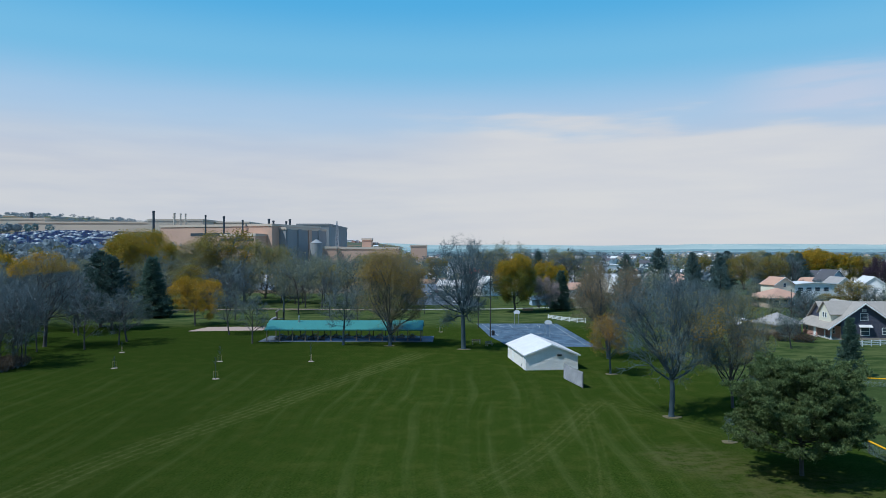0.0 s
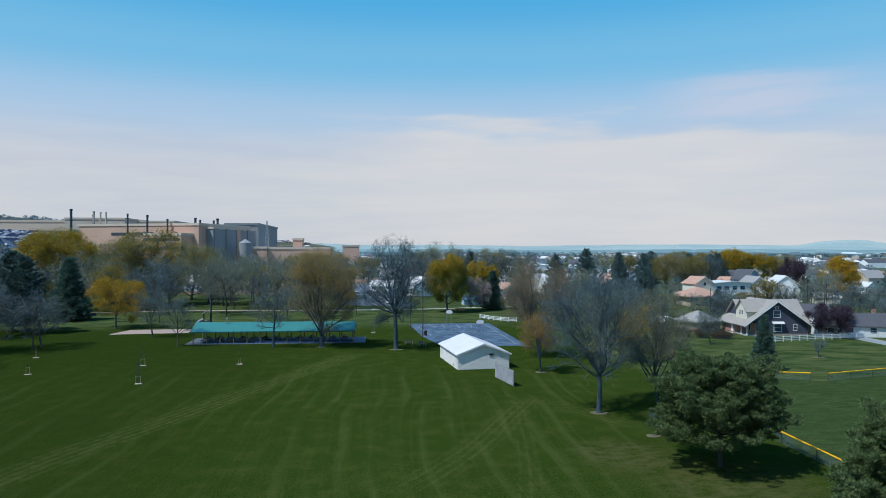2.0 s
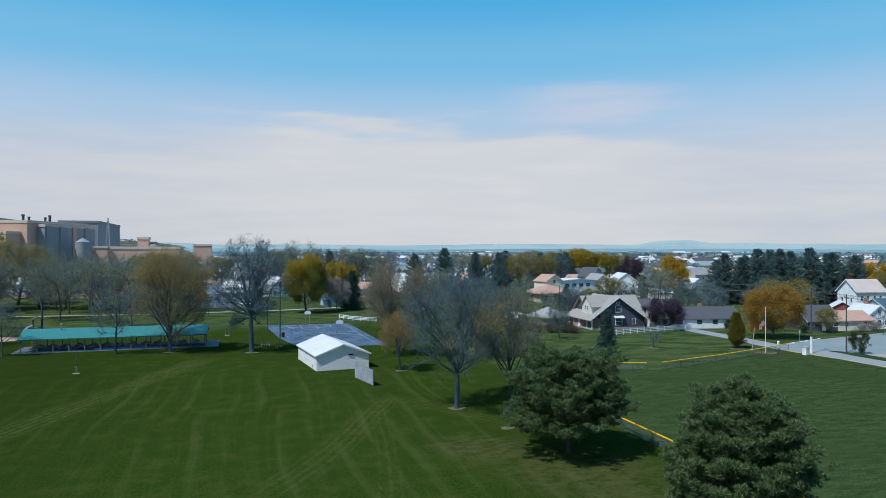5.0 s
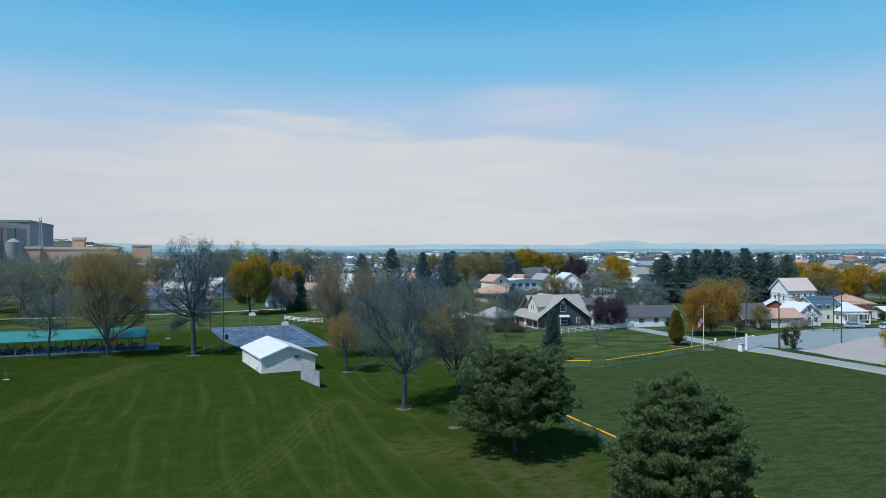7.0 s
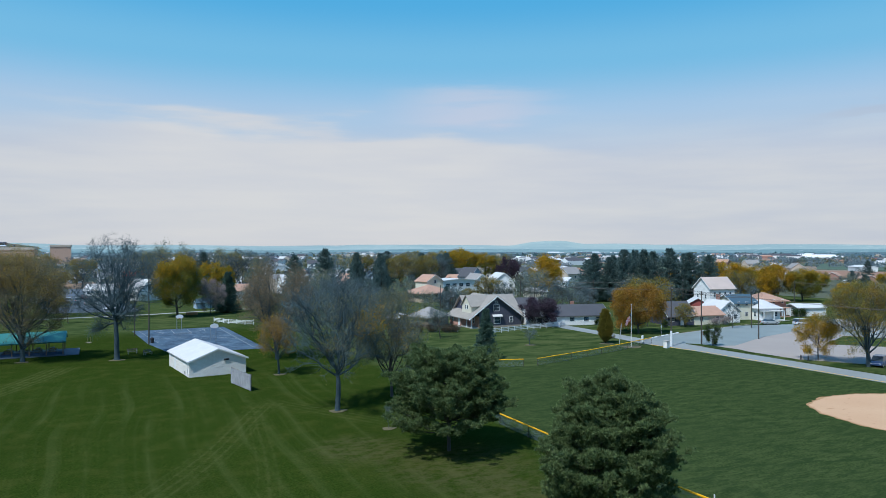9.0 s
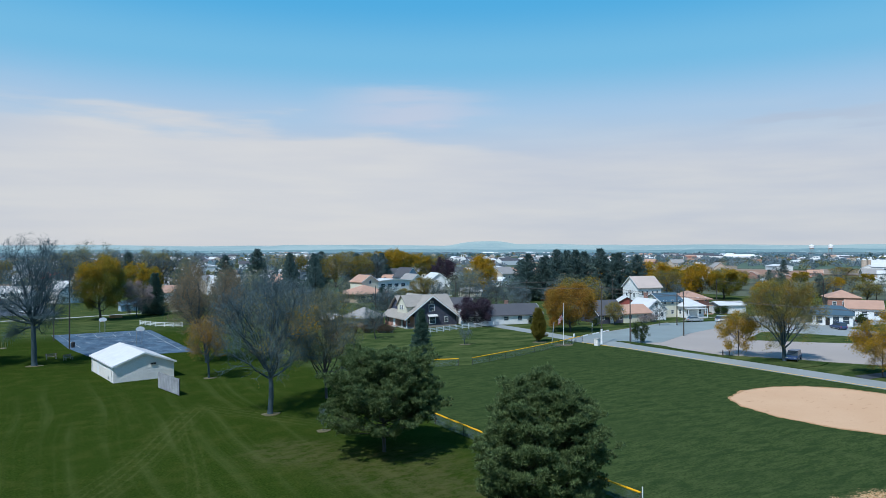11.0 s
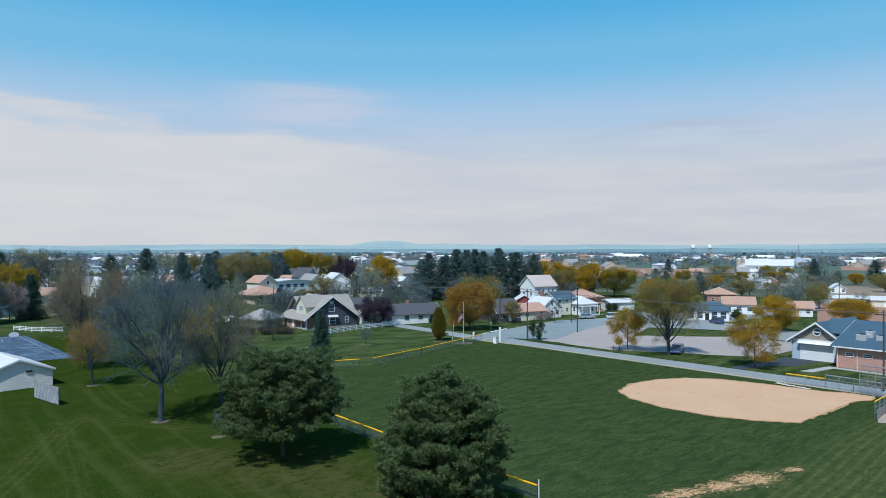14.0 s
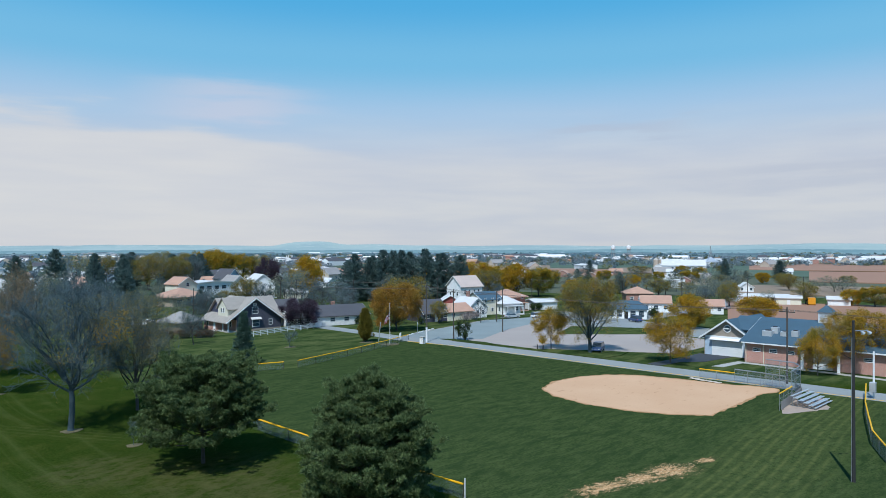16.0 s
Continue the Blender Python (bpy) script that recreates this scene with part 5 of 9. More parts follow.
f_maple = broadleaf("maple_tree", "upright maple in green and orange spring leaf", 54, 18.2, 13.5, limbs=14, subs=6, twigs=4, fine=0, clear=0.12, up=0.5, trunk_r=0.36, bark=M_BARK_D, leaves=M_LEAFG, count=13000, size=0.4, spread=0.65, tw=0.03, light=True, more=((M_ORANGE, 9000, 0.4, 0.6, lambda p: p.z > 12.0 + 0.3 * p.x + 1.5 * math.sin(p.x * 1.1)),))
f_olive = broadleaf("budding_tree", "spreading tree in thin olive spring leaf", 60, 15.2, 14.0, limbs=13, subs=6, twigs=4, fine=1, clear=0.12, up=0.5, trunk_r=0.36, bark=M_BARK_D, twig=M_TWIG, leaves=M_OLIVE, count=11000, size=0.29, spread=0.55, tw=0.03, light=True)
f_haze = broadleaf("bare_tree", "bare woodland tree with dense blue-grey twigs", 86, 15.0, 12.0, limbs=13, subs=6, twigs=4, fine=2, clear=0.1, up=0.5, trunk_r=0.2, bark=M_BARK_D, twig=M_TWIG_B, tw=0.03, light=True)
gold_top = broadleaf("budding_tree", "bare-limbed tree with a golden crown top", 87, 19.5, 14.5, limbs=17, subs=8, twigs=6, fine=4, clear=0.22, fork=True, slopes=(0.6, 4.4), low=0.7, trunk_r=0.4, bark=M_BARK_D, twig=M_TWIG_B, leaves=M_ORANGE, count=8000, size=0.2, spread=0.3, tw=0.016, keep=lambda p: p.z > 15.2 + 0.1 * p.x)
f_slim = broadleaf("bare_tree", "slender bare tree with upright grey branches", 32, 14.8, 10.0, bark=M_BARK_D, limbs=12, subs=6, twigs=5, fine=4, clear=0.2, up=0.7, trunk_r=0.22, twig=M_TWIG_G, leaves=M_HAZE, count=2500, size=0.16, spread=0.35, tw=0.015, light=True)
pine_a = stand(pine("pine_tree", "broad bushy dark green pine", 61, 9.1, 14.0, M_PINE, whorls=11, per=14, bare=0.22, flat=0.10, top=1.6, blades=7, tuft=0.27, blade=0.065), 31.7, 61.5)
pine_b = stand(pine("pine_tree", "tall rounded dark green pine with tufted boughs", 67, 11.1, 10.6, M_PINE, whorls=14, per=15, bare=0.04, top=1.55, blades=7, tuft=0.27, blade=0.065), 32.8, 38.9)
spruce = stand(conifer("spruce_tree", "narrow dark green spruce", 89, 9.3, 4.6, M_SPRUCE, "spruce", whorls=22, per=9, tuft=0.4, blades=14, bare=0.05, blade=0.075), 63.3, 108.3)
arbor = stand(conifer("arborvitae", "cone-shaped golden green arborvitae", 101, 6.9, 4.3, M_ARBOR, "column", whorls=26, per=12, tuft=0.34, blades=12, bare=0.03), 97.5, 116.6)

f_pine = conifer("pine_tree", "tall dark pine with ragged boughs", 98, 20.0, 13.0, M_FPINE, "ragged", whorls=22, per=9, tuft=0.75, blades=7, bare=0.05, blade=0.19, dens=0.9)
pine_w = conifer("pine_tree", "dark pine with a forked trunk", 99, 20.0, 14.0, M_DPINE, "ragged", whorls=18, per=8, tuft=0.8, blades=6, bare=0.12, blade=0.2, dens=0.95)
giant = broadleaf("maple_tree", "huge domed tree in gold spring leaf", 91, 26.2, 27.5, limbs=30, subs=7, twigs=4, fine=0, clear=0.06, up=0.35, trunk_r=0.6, bark=M_BARK_D, twig=M_TWIG_T, leaves=M_LEAFG, count=36000, size=0.38, spread=1.15, tw=0.03, light=True, more=((M_ORANGE, 20000, 0.38, 1.0, lambda p: p.z > 15 + 2.5 * math.sin(p.x * 0.7) + 2.0 * math.sin(p.y * 0.9)),))
giant_o = broadleaf("budding_tree", "large round tree in grey-olive bud", 92, 25.0, 22.0, limbs=18, subs=8, twigs=5, fine=3, clear=0.06, up=0.4, trunk_r=0.5, bark=M_BARK_D, twig=M_TWIG, leaves=M_BUDG, count=38000, size=0.25, spread=0.95, tw=0.025, light=True)
# the far growths take their first places
stand(f_bare, -44.5, 214.3, 40)
stand(f_gold, 212, 396, 10, 1.2, 1.5)
stand(f_maple, 38.8, 254.1, 150, 0.88)
stand(f_olive, -80, 258, 190, 1.9, 1.75)
stand(f_pine, 186.1, 200.4, 20)
stand(f_slim, -68.2, 150.3, 80, 1.05, 0.72)
# left edge of the lawn
again(thicket, -74.5, 117.0, 50, 1.0)
again(thicket, -78.0, 122.5, 110, 1.05)
again(thicket, -80.5, 119.0, 200, 0.95)
again(thicket, -71.5, 118.2, 260, 0.85, 0.9)
again(thicket, -76.5, 127.5, 310, 0.9)
again(thicket, -85.0, 127.0, 20, 1.1)
stand(gold_top, -81.5, 142.5, 20)
stand(f_haze, -88.0, 166.0, 20)
again(thicket, -84.3, 161.1, 160, 1.0, 0.98)
stand(pine_w, -87.5, 178.0, 40, 1.1, 0.98)
again(pine_w, -82.0, 172.5, 140, 0.95, 0.92, "dark pine with ragged boughs")
again(spruce, -85.0, 203.7, 60, 2.6, 1.9, "blue-green spruce with a broad base")
again(f_slim, -40.4, 147.6, 10, 0.75, 0.74)
again(f_slim, -50.1, 163.2, 120, 0.85, 0.78)
again(f_haze, -58.5, 196.0, 120, 0.9, 0.95)
# behind the picnic shelter
for x, y, tr, s, k in ((-41.2, 237.0, 130, 1.1, f_bare), (-47, 238, 200, 1.0, f_bare), (-33.5, 205, 280, 0.9, thicket),
                       (-28.0, 228, 20, 1.05, f_bare), (-20.0, 240, 75, 1.1, f_bare), (-35.0, 255, 10, 1.15, f_bare), (-71.0, 214, 170, 0.9, thicket),
                       (-70.0, 245, 60, 1.05, f_bare), (-84.0, 250, 250, 1.1, f_bare), (-96.0, 236, 300, 1.15, f_bare), (-75.0, 262, 15, 1.1, f_bare),
                       (-24.0, 196, 140, 0.72, f_slim), (-52, 258, 5, 1.2, f_bare), (-108, 222, 45, 1.0, f_bare)):
    again(k, x, y, tr, s)
stand(giant, -111.5, 258, 10)
stand(giant_o, -87, 257, 100)
again(giant_o, -72, 282, 200, 0.95)
again(f_maple, -140, 215, 70, 1.05, 1.1)
again(f_bare, -132, 200, 30, 1.0)
again(f_bare, -150, 230, 80, 1.1)
again(f_bare, -118, 180, 190, 1.0)
again(thicket, -100, 168, 20, 1.1)
again(thicket, -96, 150, 70, 1.1)
# a deep belt of bare trees before the works
rb = random.Random(12)
for i in range(30):
    x = -175 + i * 5.6 + rb.uniform(-3, 3)
    y = rb.uniform(232, 330) if x > -90 else rb.uniform(215, 320)
    if abs(x + 0.264 * y) < 11:
        x -= 22
    again(f_bare if i % 4 else f_olive, x, y, rb.uniform(0, 360), rb.uniform(0.95, 1.3), rb.uniform(0.75, 1.0))
for i in range(16):
    again(thicket if i % 2 else f_bare, -95 - rb.uniform(0, 45), 125 + i * 6 + rb.uniform(-3, 3), rb.uniform(0, 360), rb.uniform(0.9, 1.15), rb.uniform(0.75, 1.0))
for i in range(10):
    again(thicket, -66 - rb.uniform(0, 32), 112 + i * 4 + rb.uniform(-2, 2), rb.uniform(0, 360), rb.uniform(0.85, 1.1), rb.uniform(0.7, 0.95)) if i > 4 else again(thicket, -72 - i * 5, 114 + rb.uniform(-3, 3), i * 70, 0.95, 0.85)
for i in range(12):
    again((f_haze, f_bare, f_haze, f_olive)[i % 4], -64 + i * 5.6 + rb.uniform(-2, 2), rb.uniform(405, 440), rb.uniform(0, 360), rb.uniform(1.1, 1.4), rb.uniform(0.95, 1.2) * (0.8 if i % 4 == 1 else 1))
# dense grey wood at the back of the park's western side
rw = random.Random(41)
for x0, x1, y0, y1, n in ((-172, -112, 196, 262, 18), (-84, -52, 222, 272, 12), (-120, -90, 196, 235, 7), (-50, -8, 246, 300, 10)):
    for i in range(n):
        again(f_haze, rw.uniform(x0, x1), rw.uniform(y0, y1), rw.uniform(0, 360), rw.uniform(0.95, 1.35), rw.uniform(0.9, 1.25))
again(f_olive, 136.0, 131.5, 60, 0.42, 0.4, "small tree in thin olive leaf beside a brick house")
again(f_slim, 128.5, 137.0, 20, 0.5, 0.42)
# beyond the court
again(greybud, 60, 290, 20, 0.8, 0.75)
again(greybud, 20, 345, 120, 1.1, 1.05)
again(greybud, 40, 352, 220, 1.1, 1.1)
again(greybud, 72, 335, 320, 1.0, 0.95)
again(f_bare, 32, 330, 40, 1.35, 1.4)
again(f_bare, 52, 345, 140, 1.1, 1.2)
again(f_pine, 46, 335, 40, 1.0, 0.95)
again(f_bare, 68, 352, 240, 1.1, 1.15)
again(f_pine, 60, 300, 120, 0.75, 0.6)
again(giant_o, 28, 350, 30, 0.8, 0.86, "large round tree in dark grey-olive bud")
again(giant_o, 60, 356, 140, 0.75, 0.84, "large round tree in dark grey-olive bud")
for i in range(9):
    again(f_haze, 10 + i * 8.2, 338 + (i * 37) % 24, i * 71, 1.25 + 0.07 * (i % 4), 1.28 + 0.09 * ((i * 5) % 3))
blossom = stand(broadleaf("cherry_tree", "small tree in pale pink blossom", 103, 12.0, 9.0, limbs=11, subs=6, twigs=5, fine=3, clear=0.1, up=0.5, trunk_r=0.15, leaves=M_BLOSSOM, count=13000, size=0.2, spread=0.3), 32.8, 224)
again(spruce, 38.8, 229, 10, 1.7, 1.38, "broad dark evergreen beside a blossoming tree")
# dark pines by the bungalow's street
for x, y, tr, s, sz in ((77.0, 249, 10, 0.95, 1.02), (84.9, 237, 80, 0.8, 0.95), (73.3, 184, 150, 0.72, 0.76), (90, 252, 200, 0.85, 0.85), (69, 262, 30, 0.9, 0.9), (96.5, 243, 260, 0.8, 0.88)):
    again(f_pine, x, y, tr, s, sz)
again(f_bare, 57, 205, 30, 0.9, 0.85)
again(f_bare, 66, 215, 120, 0.9, 0.8)
for x, y, tr, s, sz in ((46, 158, 20, 0.85, 0.82), (55, 168, 90, 0.85, 0.85), (62, 191, 160, 0.95, 0.95), (50, 183, 230, 0.95, 0.95), (68, 176, 300, 0.7, 0.7), (42, 196, 10, 0.9, 0.85), (72, 200, 70, 0.85, 0.8)):
    again(f_haze, x, y, tr, s, sz)
again(f_slim, 60, 178, 30, 0.9, 0.85)
again(f_slim, 53, 150, 130, 0.8, 0.7)
again(f_slim, 45.0, 120, 230, 0.8, 0.75)
again(f_slim, 48.5, 135, 330, 0.85, 0.72)
again(f_slim, 70, 140, 70, 0.6, 0.5)
again(f_slim, 75, 152, 170, 0.55, 0.42)
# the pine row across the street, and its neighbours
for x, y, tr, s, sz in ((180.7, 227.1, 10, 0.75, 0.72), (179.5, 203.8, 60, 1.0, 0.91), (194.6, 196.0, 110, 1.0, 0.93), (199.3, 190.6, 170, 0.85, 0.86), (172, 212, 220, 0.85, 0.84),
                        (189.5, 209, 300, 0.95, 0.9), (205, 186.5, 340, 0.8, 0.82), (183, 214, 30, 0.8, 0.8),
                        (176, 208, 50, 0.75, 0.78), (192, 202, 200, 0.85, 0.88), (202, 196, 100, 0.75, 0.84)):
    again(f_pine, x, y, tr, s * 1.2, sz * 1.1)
again(f_olive, 148.5, 157.5, 130, 1.15, 0.76, "broad tree in brown-olive bud")
again(f_gold, 174.2, 246.0, 40, 1.0, 1.3)
again(purple, 178.4, 283.0, 40, 1.2, 2.15, "tall tree in dark purple leaf")
again(f_bare, 160, 235, 20, 0.9, 0.8)
again(f_bare, 151, 222, 100, 0.85, 0.72)
again(f_bare, 140, 212, 200, 0.8, 0.66)
again(f_bare, 172, 190, 280, 0.8, 0.66)
again(f_bare, 148, 200, 320, 0.75, 0.6)
again(f_olive, 137, 232, 20, 0.85, 0.62)
for i, (x, y, k, s, sz) in enumerate(((150, 372, f_bare, 1.2, 1.08), (160, 392, f_pine, 1.3, 0.95), (172, 380, f_bare, 1.2, 1.05), (180, 400, f_olive, 1.3, 1.25), (190, 372, f_pine, 1.2, 0.9),
                                      (198, 392, f_maple, 1.2, 1.08), (208, 384, f_maple, 1.3, 1.1), (220, 378, f_maple, 1.1, 1.0), (228, 372, f_olive, 1.2, 1.1), (143, 352, f_pine, 1.0, 0.85),
                                      (136, 372, f_olive, 1.1, 1.15), (128, 380, f_bare, 1.1, 1.0),
                                      (149, 345, f_olive, 1.25, 1.15), (156, 360, f_haze, 1.35, 1.25), (163, 346, f_olive, 1.2, 1.1), (169, 362, f_pine, 1.25, 0.9), (175, 350, f_haze, 1.3, 1.2), (181, 362, f_pine, 1.1, 0.88), (154, 376, f_haze, 1.3, 1.3), (145, 366, f_pine, 1.1, 0.9), (186, 384, f_olive, 1.2, 1.2))):
    again(k, x, y, i * 67, s, sz)
# the far side of the street
for i, (x, y, k, s, sz) in enumerate(((170.6, 76.6, f_gold, 0.7, 0.64), (197.9, 69.6, f_gold, 0.8, 0.52),
                                      (237.4, 206.9, f_gold, 1.15, 1.08), (246, 200, f_maple, 1.1, 0.72), (235.6, 183.4, f_gold, 0.95, 1.06), (243, 176, f_maple, 0.9, 0.7), (228, 192, f_olive, 1.0, 0.75), (300.3, 211.0, f_maple, 0.8, 0.5), (262, 190, f_bare, 0.9, 0.72),
                                      (280, 205, f_bare, 0.9, 0.7), (292, 186, f_bare, 0.8, 0.6), (495.8, 307.9, f_pine, 0.75, 0.6), 
                                      (275, 58, f_maple, 0.7, 0.42))):
    again(k, x, y, i * 53, s, sz)
# gardens and hedgerows along the lane to the mill
for i, (x, y, k, s, sz) in enumerate(((258.3, 113.2, f_bare, 1.0, 0.46), (241.4, 94.4, f_olive, 0.62, 0.53), (269.8, 109.8, f_bare, 0.55, 0.45), (430.9, 171.3, f_pine, 0.74, 0.72), (471.7, 152.3, f_pine, 1.04, 0.64), (472.8, 174.1, f_pine, 0.57, 0.31),
                                      (425.6, 147.2, f_gold, 0.61, 0.48), (389.7, 124.2, f_olive, 0.8, 0.5), (270.5, 78.9, f_olive, 0.68, 0.53), (356.5, 91.6, f_bare, 1.2, 0.46), (340, 84, f_bare, 0.9, 0.4), (274.4, 65.0, f_gold, 0.5, 0.45), (285.8, 161.7, f_pine, 0.55, 0.48),
                                      (276.9, 138.7, f_olive, 0.82, 0.5), (313.8, 171.0, f_gold, 0.63, 0.56), (530.4, 281.5, f_olive, 1.46, 0.43), (323.6, 168.1, f_bare, 0.8, 0.33), (277.4, 164.4, f_bare, 0.9, 0.4), (377.9, 143.5, f_bare, 0.85, 0.4),
                                      (303.4, 138.6, f_olive, 0.61, 0.36), (333.5, 138.4, f_bare, 0.66, 0.34), (383.6, 108.6, f_bare, 0.8, 0.3), (440, 106.2, f_olive, 0.67, 0.35), (263.7, 89.3, f_bare, 0.4, 0.31),
                                      (90, 216, f_bare, 0.5, 0.36), (97, 226, f_olive, 0.5, 0.34), (105, 222, f_bare, 0.55, 0.33), (111, 213, f_olive, 0.4, 0.25), (86, 228, f_bare, 0.6, 0.42), (100, 206, f_bare, 0.42, 0.28), (118, 220, f_bare, 0.5, 0.33), (126, 228, f_olive, 0.55, 0.36))):
    again(k, x, y, i * 71, s, sz)
# hedgerow trees beyond the last gardens
rh = random.Random(77)
for i in range(34):
    az, D = radians(rh.uniform(44, 70)), rh.uniform(285, 470)
    x, y = D * math.sin(az), D * math.cos(az)
    if abs(y - (62 + (x - 187) * 0.36)) < 9:
        y += 16
    again((f_bare, f_olive, f_bare, f_gold, f_pine, f_bare)[i % 6], x, y, i * 47, rh.uniform(0.5, 0.95), rh.uniform(0.34, 0.58))
for i in range(44):
    az, D = radians(rh.uniform(50, 74)), rh.uniform(225, 560)
    x, y = D * math.sin(az), D * math.cos(az)
    if abs(y - (62 + (x - 187) * 0.36)) < 10 or min(math.dist((x, y), q) for q in ((210, 106), (214.5, 88.5), (246, 131), (272, 94), (267, 83.5), (272, 69), (333, 123), (270.5, 77), (492, 226))) < 15:
        continue
    again((f_haze, f_olive, f_haze, f_maple, f_bare)[i % 5], x, y, i * 61, rh.uniform(0.5, 0.9), rh.uniform(0.36, 0.6))
# garden trees and bushes between the houses
rg = random.Random(31)
homes = ((113.5, 153), (104.5, 163.5), (79.6, 166), (72.5, 170), (116.5, 243), (121.5, 253), (135, 258), (148.5, 262), (159, 260), (166.5, 244), (137.5, 138.5), (89, 152), (95, 150), (100, 290), (80, 306), (104, 312), (51, 282), (18, 300), (27, 306))
n = 0
while n < 46:
    x, y = (rg.uniform(58, 135), rg.uniform(172, 300)) if n < 28 else (rg.uniform(-6, 62), rg.uniform(214, 330))
    if min(math.dist((x, y), q) for q in homes) < 10 or (n >= 28 and abs(x - 3) < 14 and y > 255):
        continue
    k = rg.choice((f_bare, f_bare, f_olive, f_slim, f_bare, f_pine))
    again(k, x, y, rg.uniform(0, 360), rg.uniform(0.35, 0.6), rg.uniform(0.26, 0.5))
    n += 1
for i in range(44):   # bare garden trees further back
    x, y = (rg.uniform(60, 150), rg.uniform(176, 330)) if i < 26 else (rg.uniform(125, 205), rg.uniform(165, 240))
    if min(math.dist((x, y), q) for q in homes) < 9 or math.dist((x, y), (173, 156)) < 14:
        continue
    again(f_haze, x, y, rg.uniform(0, 360), rg.uniform(0.45, 0.75), rg.uniform(0.42, 0.68))
# round the brick hall and its kerb
again(goldsmall, 116.3, 55.8, 60, 1.15, 1.05)
again(goldsmall, 120.9, 33.4, 130, 0.85, 0.92)
again(gold, 127.6, 29.5, 40, 0.78, 0.8)
again(gold, 131.0, 22.5, 200, 0.75, 0.78)
stand(broadleaf("young_tree", "young tree in dense dark green leaf", 107, 4.6, 3.6, limbs=10, subs=5, twigs=4, fine=2, clear=0.18, up=0.4, trunk_r=0.07, bark=M_BARK_D, leaves=M_GREEN, count=7000, size=0.14, spread=0.2), 114.4, 103.3)
again(scrub, 81.8, 121.9, 20, 0.34, 0.27, "small bare ornamental tree with a pale trunk")
again(scrub, 29.6, 72.1, 20, 0.13, 0.22, "spindly bare young tree in a mulch ring")
again(thicket, 145.0, 124.5, 20, 0.5, 0.42)


# ---- the park's buildings and furniture ----
def pavilion():
    """The long open picnic shelter."""
    L, W = 34.4, 8.4
    h = thing("picnic_shelter", pose(-21.5, 155.0, 0, 0, 0, -0.6), "long open picnic shelter with a teal metal roof", "shelter")
    bm = bmnew()
    box(bm, -L / 2 - 1.0, -5.3, -0.3, L / 2 + 2.2, 4.6, 0.10, 0.03)
    part("slab", bm, M_LOTD, h, "grey concrete floor slab")
    bm = bmnew()
    box(bm, -L / 2 + 3.0, -4.9, 0.1, L / 2 + 2.0, 4.4, 0.115)
    part("floor_coating", bm, M_BLUEP, h, "dark blue painted floor")
    bm = bmnew()
    sl = [(-W / 2 - 0.2, 2.55), (0, 4.15), (W / 2 + 0.2, 2.55), (W / 2 + 0.2, 2.40), (0, 4.0), (-W / 2 - 0.2, 2.40)]
    A = [bm.verts.new((-L / 2, y, z)) for y, z in sl]
    B = [bm.verts.new((L / 2, y, z)) for y, z in sl]
    for i in range(6):
        bm.faces.new((A[i], A[(i + 1) % 6], B[(i + 1) % 6], B[i]))
    for R in (A, B):
        bm.faces.new((R[0], R[1], R[4], R[5]))
        bm.faces.new((R[1], R[2], R[3], R[4]))
    rf = part("roof", bm, M_ROOF_T, h, "ribbed teal metal roof")
    bm = bmnew()
    for y in (-W / 2 - 0.24, W / 2 + 0.2):
        box(bm, -L / 2 - 0.02, y, 2.36, L / 2 + 0.02, y + 0.05, 2.58)
    part("fascia", bm, M_TEALDK, rf)
    me = None
    for i in range(13):
        x = -L / 2 + 0.5 + (L - 1.0) * i / 12
        for y in (-W / 2 + 0.25, W / 2 - 0.25):
            if me is None:
                bm = bmnew()
                box(bm, -0.09, -0.09, 0.09, 0.09, 0.09, 2.75, 0.015)
                box(bm, -0.16, -0.16, 0.09, 0.16, 0.16, 0.16)
                me = finish(bm, "post", M_WOOD)
            piece("post", me, h, pose(x, y, 0))
    bm = bmnew()
    box(bm, -0.07, -W / 2, 2.44, 0.07, W / 2, 2.58)
    me = finish(bm, "tie_beam", M_WOOD)
    for i in range(7):
        piece("tie_beam", me, h, pose(-L / 2 + 0.5 + (L - 1.0) * i / 6, 0, 0))
    bm = bmnew()
    tube(bm, (-L / 2 + 6.8, -0.8, 3.8), (-L / 2 + 6.8, -0.8, 5.0), 0.12)
    tube(bm, (-L / 2 + 6.8, -0.8, 5.0), (-L / 2 + 6.8, -0.8, 5.2), 0.24, 0.2)
    part("flue", bm, M_STEEL, h, "short metal flue with a cap")
    # low blue counter and wall panels on the front
    bm = bmnew()
    box(bm, -4.0, -W / 2 + 0.35, 0.10, L / 2 - 0.3, -W / 2 + 0.43, 0.62)
    part("kick_panel", bm, M_BLUEP, h, "low dark blue boards along the floor")


pavilion()


